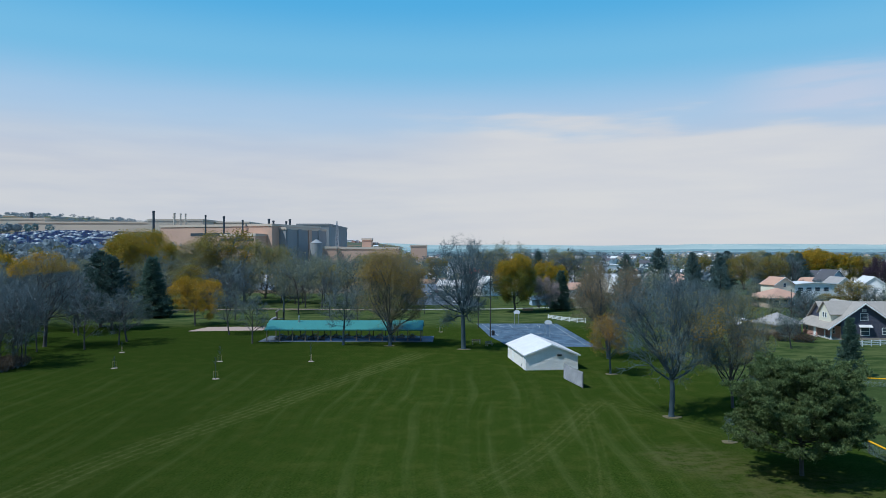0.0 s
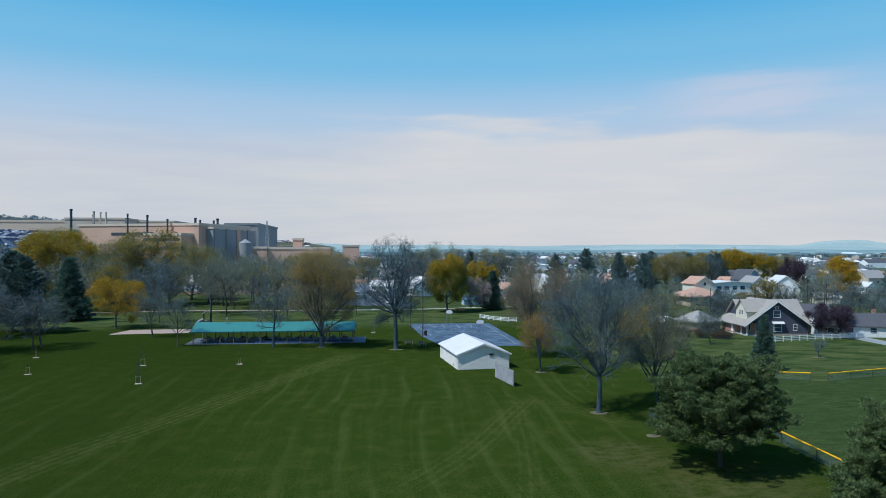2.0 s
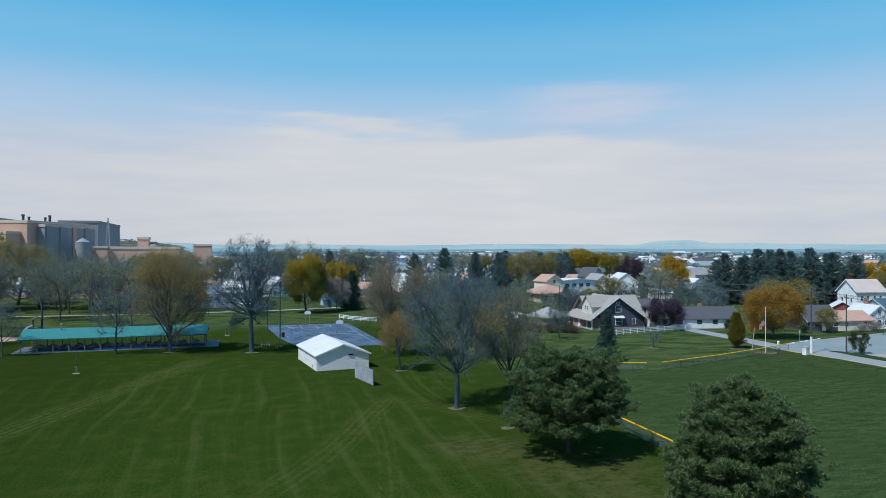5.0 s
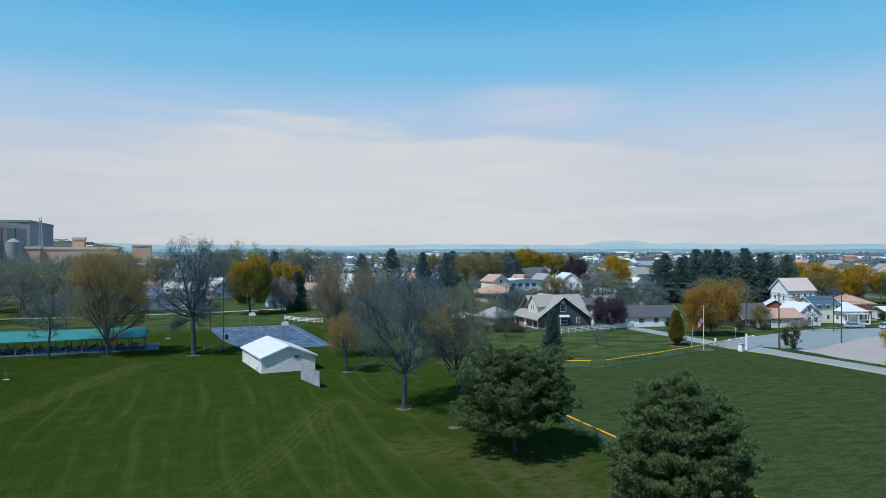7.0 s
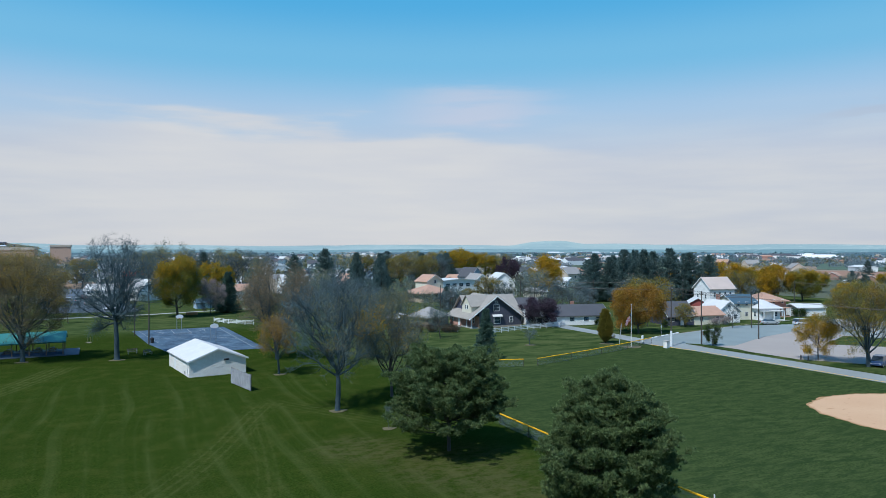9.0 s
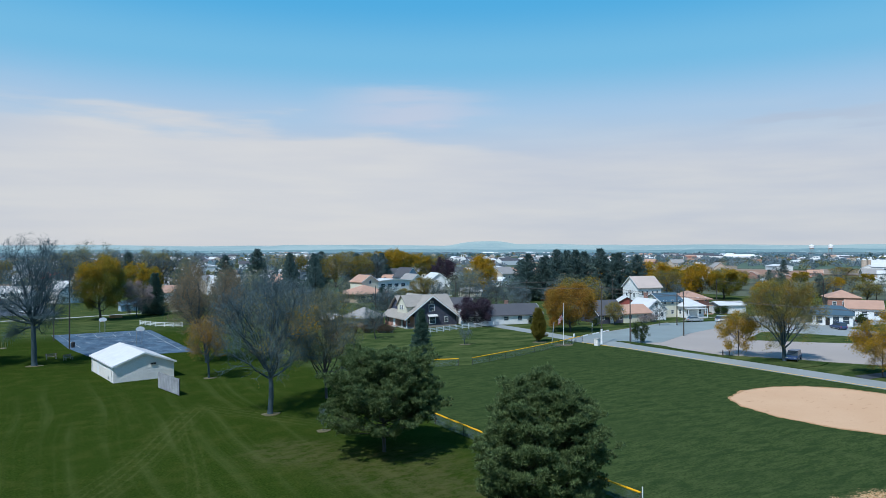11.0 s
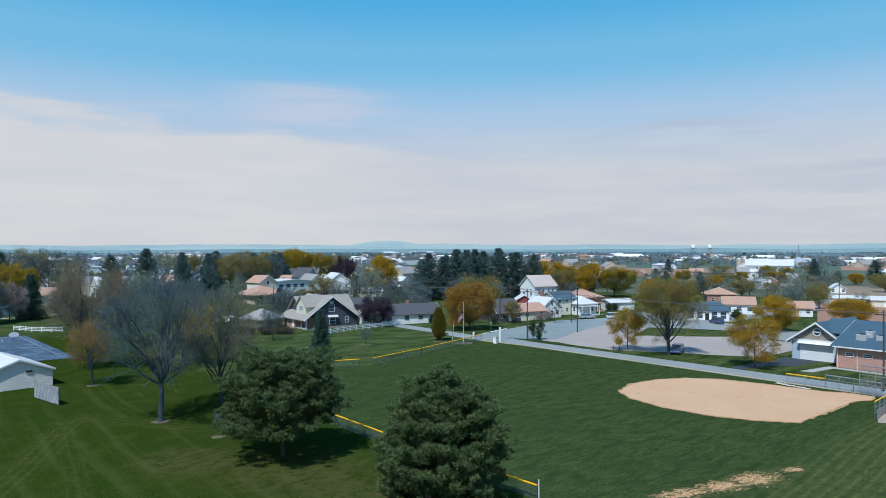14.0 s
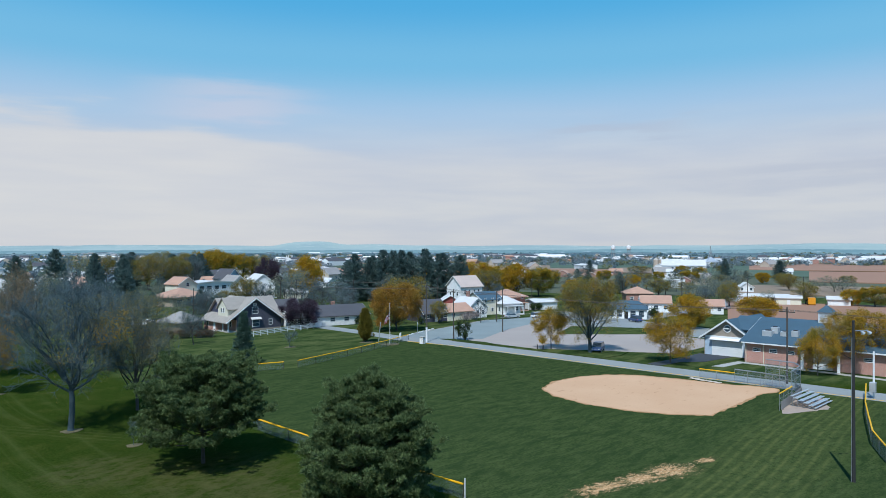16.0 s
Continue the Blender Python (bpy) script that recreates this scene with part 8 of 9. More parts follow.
gable_house("white_house", pose(333, 123, 0, 0, 0, -60), 6, 6.5, 2.7, 4.7, M_SIDING, M_ROOF_L, "white farmhouse with a pale gable", "house", wins=[("f", u, 1.0, 1.2, 1.3) for u in (-2, 2)])
# behind the court
gable_house("barn_house", pose(98, 455, 0, 0, 0, 35), 12, 14, 9.5, 14.0, M_SIDING, M_ROOF_D, "tall pale house with a steep dark roof", "house", wins=[("f", u, z, 1.0, 1.5) for u in (-3, 3) for z in (1, 5)], chimney=(0, 3, 15.2))
gable_house("dutch_barn", pose(18.2, 300, 0, 0, 0, 25), 9, 10, 4.0, 8.4, M_SIDING, M_ROOF_L, "white garage with a steep gable end", "barn", wins=[("f", 0, 4.5, 1.6, 1.8), ("f", -2.5, 1.0, 1.2, 1.5)], doors=[("f", 2, M_WHITE)])
gable_house("white_house", pose(27, 306, 0, 0, 0, 25), 9, 8, 4.5, 7.4, M_SIDING, M_ROOF_L, "white house with a pale roof", "house", along="x", wins=two_rows("f", (-2.5, 2.5), 1.2))
gable_house("brick_house", pose(51, 282, 0, 0, 0, 10), 9, 8, 4.0, 6.4, M_SIDING, M_ROOF_O, "white house with an orange roof", "house", along="x", wins=two_rows("f", (-2.8, 2.8), 1.2))
gable_house("white_house", pose(80, 306, 0, 0, 0, 5), 12, 9, 5.6, 9.0, M_SIDING, M_ROOF_L, "white two-storey house with a pale roof", "house", along="x", wins=two_rows("f", (-4, 0, 4), 1.2))
gable_house("brick_house", pose(100, 290, 0, 0, 0, 15), 11, 9, 5.6, 9.6, M_BRICK_R, M_ROOF_O, "red brick house with a red roof", "house", wins=two_rows("f", (-3, 0, 3), 1.2))
gable_house("white_shed", pose(-89, 338, 0, 0, 0, 0), 12.5, 9, 5.0, 7.6, M_SIDING_B, M_ROOF_L, "pale blue shed with a snow-white roof", "shed", along="x", wins=[("f", 2, 2, 1.2, 1.2)], chimney=(2, 0, 9.0))
gable_house("white_house", pose(104, 312, 0, 0, 0, 5), 11, 9, 5.4, 8.4, M_SIDING, M_ROOF_L, "white house with a pale roof", "house", along="x", wins=two_rows("f", (-3.5, 0, 3.5), 1.2))


# ---- vehicles ----
def car_kind(name, paint, label, L=4.5, W=1.8, H=1.5, van=False):
    h = thing(name, Matrix(), label, "car")
    bm = bmnew()
    prof = [(-L / 2, 0.35), (-L / 2, 0.78), (-L / 2 + 0.15, 0.92), (-L / 2 + (0.35 if van else 0.7), 0.98), (L / 2 - 1.15, 0.95), (L / 2 - 0.12, 0.78), (L / 2, 0.6), (L / 2, 0.35)]
    rings = [[bm.verts.new((x, s * W / 2 * (0.97 if z < 0.5 else 1.0), z)) for x, z in prof] for s in (-1, 1)]
    bm.faces.new(rings[0])
    bm.faces.new(rings[1])
    for i in range(len(prof)):
        j = (i + 1) % len(prof)
        bm.faces.new((rings[0][i], rings[0][j], rings[1][j], rings[1][i]))
    bmesh.ops.bevel(bm, geom=bm.edges[:], offset=0.04, segments=1, affect="EDGES", profile=0.5)
    part("body", bm, paint, h)
    a0, a1, b0, b1 = (-L / 2 + 0.1, -L / 2 + 0.35, L / 2 - 1.1, L / 2 - 1.9) if van else (-L / 2 + 0.35, -L / 2 + 1.0, L / 2 - 1.2, L / 2 - 1.95)
    for nm, inset, z0, z1, m in (("glasshouse", 0.04, 0.94, H - 0.06, M_GLASS), ("roof_panel", 0.16, H - 0.07, H, paint)):
        bm = bmnew()
        f = 0.0 if nm == "glasshouse" else 1.0
        lo = [(a0 + (a1 - a0) * f, b0 + (b1 - b0) * f)][0]
        A = [bm.verts.new((x, s * (W / 2 - inset), z0)) for s in (-1, 1) for x in lo]
        hi = (a1, b1)
        B = [bm.verts.new((x, s * (W / 2 - 0.17), z1)) for s in (-1, 1) for x in hi]
        bm.faces.new((A[0], A[1], A[3], A[2]))
        bm.faces.new((B[0], B[1], B[3], B[2]))
        for i, j in ((0, 1), (1, 3), (3, 2), (2, 0)):
            bm.faces.new((A[i], A[j], B[j], B[i]))
        part(nm, bm, m, h)
    bm = bmnew()
    tube(bm, (0, -0.1, 0), (0, 0.1, 0), 0.33, 0.33, 14)
    wm = finish(bm, "wheel", M_BLACK)
    bm = bmnew()
    tube(bm, (0, -0.11, 0), (0, 0.11, 0), 0.19, 0.19, 10)
    rm = finish(bm, "rim", M_STEEL)
    for x in (-L / 2 + 0.85, L / 2 - 0.85):
        for s in (-1, 1):
            w = piece("wheel", wm, h, pose(x, s * (W / 2 - 0.08), 0.33))
            piece("rim", rm, w)
    for s in (-1, 1):
        bm = bmnew()
        box(bm, L / 2 - 0.06, s * (W / 2 - 0.3) - 0.16, 0.6, L / 2 + 0.02, s * (W / 2 - 0.3) + 0.16, 0.74)
        part("headlight", bm, M_ALU, h)
        bm = bmnew()
        box(bm, -L / 2 - 0.02, s * (W / 2 - 0.2) - 0.12, 0.66, -L / 2 + 0.06, s * (W / 2 - 0.2) + 0.12, 0.85)
        part("tail_light", bm, M_RED, h)
    return h


car_w = car_kind("suv", M_CARS[0], "white sport utility car parked on asphalt", 4.8, 1.9, 1.75, True)
car_b = car_kind("suv", M_CARS[1], "dark blue sport utility car parked by a tree", 4.7, 1.9, 1.75, True)
car_s = car_kind("saloon_car", M_CARS[2], "silver saloon car parked in a lot")
car_r = car_kind("saloon_car", M_CARS[3], "dark red saloon car parked in a lot")
car_k = car_kind("saloon_car", M_CARS[4], "black saloon car parked in a lot")
car_w.matrix_basis = pose(5.7, 254, 0.035, 0, 0, 172)
car_b.matrix_basis = pose(119.4, 72.3, 0.14, 0, 0, 200)
car_s.matrix_basis = pose(-9, 296, 0.035, 0, 0, 100)
car_r.matrix_basis = pose(-3, 318, 0.035, 0, 0, 100)
car_k.matrix_basis = pose(9, 282, 0.035, 0, 0, 95)
copy_thing(car_w, pose(166.8, 120.7, 0.045, 0, 0, -25))
copy_thing(car_s, pose(160.4, 125.6, 0.055, 0, 0, -20))
copy_thing(car_b, pose(176.1, 94.9, 0.035, 0, 0, 60))
copy_thing(car_s, pose(154, 142.6, 0.0, 0, 0, 40))
copy_thing(car_w, pose(285, 101, 0.0, 0, 0, 50))
copy_thing(car_s, pose(281, 105, 0.0, 0, 0, 50))
copy_thing(car_s, pose(232, 92, 0.035, 0, 0, 0))
copy_thing(car_k, pose(196, 99, 0.035, 0, 0, 0))
rl = random.Random(7)
for i in range(12):
    copy_thing(rl.choice((car_w, car_s, car_k, car_r, car_s)), pose(-14 + (i % 6) * 3.1, 284 + (i // 6) * 16, 0.035, 0, 0, 90 + rl.choice((0, 180))))


def bus():
    h = thing("school_bus", pose(270.5, 77, 0, 0, 0, 20), "orange-yellow school bus parked by sheds", "bus")
    bm = bmnew()
    box(bm, -4.2, -1.2, 0.6, 4.2, 1.2, 3.0, 0.12)
    box(bm, 4.1, -1.0, 0.6, 5.4, 1.0, 1.7, 0.1)
    part("body", bm, M_BUS, h)
    for i in range(8):
        for s in (-1, 1):
            bm = bmnew()
            box(bm, -3.9 + i * 0.98, s * 1.205 - 0.01, 1.8, -3.1 + i * 0.98, s * 1.205 + 0.01, 2.5)
            part("window", bm, M_GLASS, h)
    for x in (-2.8, 4.2):
        for s in (-1, 1):
            bm = bmnew()
            tube(bm, (x, s * 1.0, 0.5), (x, s * 1.22, 0.5), 0.5, 0.5, 14)
            part("wheel", bm, M_BLACK, h)


bus()


# ---- the works on the hill ----
def works():
    h = thing("factory", pose(0, 0, 0), "huge tan factory with shade-coloured grey ends, flat roofs and tall stacks", "factory")

    turned = Matrix.Translation((-108, 440, 0)) @ Matrix.Rotation(radians(-20), 4, "Z") @ Matrix.Translation((108, -440, 0))

    def block(name, x0, y0, x1, y1, z0, z1, m, rim=None, turn=False):
        bm = bmnew()
        box(bm, x0, y0, z0, x1, y1, z1)
        w = part(name, bm, m, h)
        if turn:
            w.matrix_basis = turned
        bm = bmnew()
        for a in ((x0 - 0.4, y0 - 0.4, x1 + 0.4, y0), (x0 - 0.4, y1, x1 + 0.4, y1 + 0.4), (x0 - 0.4, y0, x0, y1), (x1, y0, x1 + 0.4, y1)):
            box(bm, a[0], a[1], z1 - 0.5, a[2], a[3], z1 + 1.0)
        part("parapet", bm, rim or M_TANL, w)
        return w
    block("hall", -196, 440, -108, 500, 0, 35.0, M_TAN, turn=True)
    block("bay", -138, 428, -112, 440, 0, 28.6, M_TAN, turn=True)
    # tan end halls given grey panels: the shade of that side as colour
    block("end_hall", -108, 448, -103, 500, 0, 33.0, M_GREYW, turn=True)
    block("end_hall", -118, 562, -92, 668, 0, 39.5, M_GREYW, M_GREYW)
    block("penthouse", -246, 580, -200, 640, 20, 44.0, M_TANL)
    block("long_shop", -372, 610, -170, 660, 20, 43.0, M_TANL)
    block("long_shop", -460, 650, -372, 700, 20, 48.0, M_TANL)
    block("low_shop", -92, 480, -73.2, 520, 0, 20.8, M_TAN)
    block("low_shop", -73, 484, -31, 520, 0, 20.4, M_TAN)
    block("far_shop", -28.8, 620, -14.6, 640, 0, 22.8, M_TAN)
    block("tower_block", -60.5, 520, -53.5, 530, 0, 27.0, M_TAN)
    for x0, x1, z, yy in ((-171, -140, 28.6, 439.8), (-137, -113, 24.8, 427.8), (-137, -113, 19.6, 427.8)):
        bm = bmnew()
        box(bm, x0, yy, z, x1, yy + 0.2, z + 1.8)
        part("window_band", bm, M_GLASS, h).matrix_basis = turned
    # strip colours carry the light too: shaded grey, one lit tan
    for i in range(4):   # buttress strips on the end wall
        bm = bmnew()
        box(bm, -103, 449 + i * 13, 0, -102.4, 453 + i * 13, 33.0)
        part("pilaster", bm, M_TAN if i == 2 else M_GREYW, h).matrix_basis = turned
    # places: along the roofs, height of the mouth, radius
    stacks = [(-182, 438, 44, 0.8, M_GREYW), (-207, 560, 48.5, 0.7, M_TANL), (-211, 560, 48.5, 0.7, M_TANL), (-216, 560, 49.0, 0.9, M_TANL), (-222, 575, 47, 1.0, M_GREYW), (-150, 440, 41.5, 0.55, M_GREYW),
              (-140, 445, 41.0, 0.7, M_GREYW), (-128, 445, 38.6, 0.6, M_GREYW), (-112.5, 450, 39.6, 0.8, M_GREYW), (-111, 456, 38.6, 0.7, M_GREYW), (-103.5, 460, 38.4, 0.7, M_GREYW), (-102.0, 464, 39.8, 0.8, M_GREYW), (-402, 680, 56, 1.6, M_GREYW)]
    for x, y, z, r, m in stacks:
        bm = bmnew()
        tube(bm, (x, y, 20), (x, y, z), r, r * 0.9, 12)
        tube(bm, (x, y, z - 1), (x, y, z), r * 1.1, r * 1.1, 12)
        part("chimney", bm, M_STACK if m is M_GREYW else m, h)
    rnd = random.Random(3)
    for i in range(22):
        x, y = rnd.uniform(-150, -100), rnd.uniform(465, 490)
        bm = bmnew()
        s = rnd.uniform(1, 3)
        box(bm, x - s, y - s, 33, x + s, y + s, 33.2 + rnd.uniform(1.2, 3.0))
        part("roof_unit", bm, M_GREYW if i % 2 else M_TANL, h)
    # storage tank
    bm = bmnew()
    tube(bm, (-84, 462, 0), (-84, 462, 24.0), 4, 4, 24)
    tube(bm, (-84, 462, 24.0), (-84, 462, 26.4), 4.1, 0.4, 24)
    part("tank", bm, M_GREYW, h, "round grey storage tank")
    # lattice mast
    bm = bmnew()
    for x, y in ((-1, -1), (1, -1), (1, 1), (-1, 1)):
        tube(bm, (-76 + x * 1.6, 500 + y * 1.6, 10), (-76 + x * 0.4, 500 + y * 0.4, 40), 0.22, 0.15, 5)
    for k in range(9):
        z = 12 + k * 3
        w = 1.5 - 1.1 * (z - 10) / 30
        tube(bm, (-76 - w, 500 - w, z), (-76 + w, 500 - w, z + 2.6), 0.14, sides=4)
        tube(bm, (-76 + w, 500 - w, z), (-76 - w, 500 - w, z + 2.6), 0.14, sides=4)
    part("mast", bm, M_STEEL, h, "thin lattice mast")


works()
# cars in the works' sloping lot
bm = bmnew()
bmesh.ops.create_grid(bm, x_segments=40, y_segments=30, size=0.5)
for v in bm.verts:
    x, y = -262 + v.co.x * 92, 500 + v.co.y * 130
    v.co = (x, y, gz(x, y) + 0.12)
tagged(new("works_lot", finish(bm, "works_lot", M_SLOPE)), "blue-grey asphalt lot on the slope below the works", "car park", kind="structure")
bm = bmnew()
for i in range(400):
    x, y = -304 + (i % 30) * 2.85, 440 + (i // 30) * 9.4
    if rl.random() < 0.2:
        continue
    z = gz(x, y) + 0.16
    k = rl.choice((0, 1, 1, 1, 2, 2))
    box(bm, x - 0.9, y - 2.2, z + 0.3, x + 0.9, y + 2.2, z + 0.95, mat=k)
    box(bm, x - 0.75, y - 1.2, z + 0.95, x + 0.75, y + 1.0, z + 1.5, mat=k)
tagged(new("parked_cars", finish(bm, "parked_cars", [M_CARS[0], M_CARS[1], M_CARS[2]])), "rows of small cars in the works' lot", "cars", kind="stuff")


# ---- farm and far town ----
def farm():
    gable_house("feed_mill", pose(492, 226, 0, 0, 0, -65), 30, 14, 8.6, 12.6, M_WHITE, M_ROOF_L, "long white mill building with a pale roof", "mill", along="x", wins=[("f", u, z, 2.2, 1.6) for u in (-12, -8, -4, 0, 4, 8, 12) for z in (2.0, 5.8)])
    gable_house("mill_annex", pose(468, 221, 0, 0, 0, -65), 12, 9, 4.6, 6.4, M_WHITE, M_ROOF_L, "low white annex before the mill", "mill", along="x", wins=[("f", u, 1.4, 1.6, 1.5) for u in (-4, 0, 4)])
    gable_house("barn", pose(352, 165, 0, 0, 0, -65), 6.5, 8, 2.8, 4.4, M_WHITE, M_ROOF_L, "white barn with a pale roof", "barn", along="x")
    gable_house("barn", pose(470, 232, 0, 0, 0, -50), 12, 10, 4.5, 7.5, M_TANL, M_ROOF_G, "tan farm barn with a grey roof", "barn", along="x")
    for i, (x, y) in enumerate(((689, 347), (694, 344), (700, 340))):
        h = thing("silo", pose(x, y, 0), "round tan concrete silo with a domed cap", "silo", "silos at the mill")
        bm = bmnew()
        tube(bm, (0, 0, -1), (0, 0, 9.5), 2.6, 2.6, 20)
        part("shell", bm, M_BRICK_T, h)
        bm = bmnew()
        tube(bm, (0, 0, 9.5), (0, 0, 10.6), 2.7, 0.5, 20)
        part("cap", bm, M_ROOF_L, h)
    h = thing("grain_elevator", pose(800, 335, 0), "grain elevator with a cone roof and leg tower", "elevator")
    bm = bmnew()
    tube(bm, (0, 0, -1), (0, 0, 6), 9, 9, 28)
    part("bin", bm, M_ALU, h)
    bm = bmnew()
    tube(bm, (0, 0, 6), (0, 0, 11), 9.3, 1.0, 28)
    part("cone_roof", bm, M_ALU, h)
    bm = bmnew()
    for s in (-1, 1):
        tube(bm, (s * 2, 0, 7), (s * 0.6, 0, 24), 0.3, sides=5)
        tube(bm, (s * 8, 0, 6), (0, 0, 22), 0.25, sides=5)
    part("leg_tower", bm, M_STEEL, h)


farm()

rf = random.Random(21)
far_kinds = []
for i, (w, d, e, r, wall, roof, lab) in enumerate(((11, 9, 3.2, 5.8, M_SIDING, M_ROOF_L, "small white far-off house"), (13, 9, 5.6, 8.6, M_SIDING, M_ROOF_D, "white two-storey far-off house with a dark roof"),
                                                   (12, 9, 3.4, 6.2, M_BRICK_R, M_ROOF_O, "far-off brick house with an orange roof"), (26, 15, 5, 6.5, M_WHITE, M_ROOF_L, "long white far-off warehouse"),
                                                   (14, 10, 4.4, 8.4, M_TANL, M_ROOF_G, "far-off farmhouse with a grey roof"))):
    far_kinds.append(gable_house("far_house", pose(0, 0, 0), w, d, e, r, wall, roof, lab, "house", along="x", wins=[("f", u, 1.2, 1.6, 1.5) for u in (-w / 3, 0, w / 3)], group="far houses"))
used = [False] * 5
for i in range(150):
    az = rf.uniform(-6, 80)
    D = rf.choice((rf.uniform(330, 620), rf.uniform(620, 1500), rf.uniform(1500, 3200), rf.uniform(400, 900) if az < 14 else rf.uniform(900, 2400)))
    if az > 38 and D < 520:
        D = rf.uniform(900, 2600)
    x, y = D * math.sin(radians(az)), D * math.cos(radians(az))
    k = rf.choices(range(5), (5, 3, 2, 3 if D > 500 else 0.5, 3))[0]
    s = 1.0 if D < 900 else 1.1
    m = Matrix.Translation((x, y, gz(x, y))) @ Matrix.Rotation(rf.choice((0.3, -0.9, 0.9, -0.3, -1.2)), 4, "Z") @ Matrix.Diagonal((s, s, s * 0.95, 1))
    if not used[k]:
        far_kinds[k].matrix_basis, used[k] = m, True
    else:
        copy_thing(far_kinds[k], m)
for k in range(5):
    if not used[k]:
        far_kinds[k].matrix_basis = pose(300 + 40 * k, 700, 0)
for i in range(16):
    az, D = radians(rf.uniform(46, 68)), rf.uniform(390, 600)
    x, y = D * math.sin(az), D * math.cos(az)
    if abs(y - (62 + (x - 187) * 0.36)) < 10:
        y += 20
    copy_thing(far_kinds[(0, 4, 0, 2)[i % 4]], Matrix.Translation((x, y, 0)) @ Matrix.Rotation(rf.choice((-0.9, 0.9, -1.2, 0.4)), 4, "Z") @ Matrix.Diagonal((0.75, 0.75, 0.75, 1)))

def far_town():
    """Clusters of tiny gabled buildings in the plain, one mesh."""
    rnd = random.Random(57)
    V, F, M = [], [], []
    for c in range(58):
        az, D = rnd.uniform(-7, 82), rnd.choice((rnd.uniform(650, 1300), rnd.uniform(1200, 2300), rnd.uniform(2200, 3300)))
        if az > 36 and D < 1000:
            D += 600
        big = rnd.random() < 0.3
        for k in range(rnd.randint(6, 18)):
            a = radians(az) + rnd.gauss(0, 0.022)
            d = D + rnd.gauss(0, 50)
            x, y = d * math.sin(a), d * math.cos(a)
            w, l, e = (rnd.uniform(6, 10), rnd.uniform(14, 34), rnd.uniform(4, 6.5)) if big else (rnd.uniform(4, 5.5), rnd.uniform(5, 8), rnd.uniform(3, 6))
            r, t, z = e + w * rnd.uniform(0.2, 0.6), rnd.uniform(0, 3.14), gz(x, y)
            ca, sa2 = math.cos(t), math.sin(t)
            b = len(V)
            for u, v, h in ((-l, -w, -1), (l, -w, -1), (l, w, -1), (-l, w, -1), (-l, -w, e), (l, -w, e), (l, w, e), (-l, w, e), (-l, 0, r), (l, 0, r)):
                V.append((x + u * ca - v * sa2, y + u * sa2 + v * ca, z + h))
            F += [(b, b + 1, b + 5, b + 4), (b + 2, b + 3, b + 7, b + 6), (b + 1, b + 2, b + 6, b + 9, b + 5), (b + 3, b, b + 4, b + 8, b + 7), (b + 4, b + 5, b + 9, b + 8), (b + 6, b + 7, b + 8, b + 9)]
            wall, roof = rnd.choice((0, 0, 0, 0, 1, 2)), rnd.choice((0, 3, 3, 4, 4, 5))
            M += [wall] * 4 + [roof] * 2
    me = bpy.data.meshes.new("far_town")
    me.from_pydata(V, [], F)
    for m in (M_WHITE, M_TANL, M_BRICK_R, M_ROOF_L, M_ROOF_D, M_ROOF_O):
        me.materials.append(m)
    me.polygons.foreach_set("material_index", M)
    tagged(new("far_town", me), "scattered pale houses and sheds of the far plain", "buildings", kind="stuff")


far_town()
for x, y in ((1559, 900), (1577, 867)):
    h = thing("water_tower", pose(x, y, 0), "white water tower on thin legs", "water tower", "water towers")
    bm = bmnew()
    tube(bm, (0, 0, 22), (0, 0, 28), 5.5, 5.5, 18)
    tube(bm, (0, 0, 28), (0, 0, 30.5), 5.5, 0.5, 18)
    tube(bm, (0, 0, 19.5), (0, 0, 22), 2, 5.5, 18)
    part("tank", bm, M_WHITE, h)
    for a in range(5):
        bm = bmnew()
        c, s = math.cos(a * 1.2566), math.sin(a * 1.2566)
        tube(bm, (c * 5, s * 5, -1), (c * 4.4, s * 4.4, 22), 0.4, sides=6)
        part("leg", bm, M_STEEL, h)

# ploughed and sown fields in the plain
def strip_field(az0, az1, d0, d1, m, label, lift):
    pts = [(d * math.sin(radians(a)), d * math.cos(radians(a))) for a, d in ((az0, d0), ((az0 + az1) / 2, d0 * 0.99), (az1, d0), (az1, d1), ((az0 + az1) / 2, d1 * 1.01), (az0, d1))]
    sheet("field", pts, lift, m, label, "field", thick=0.6)


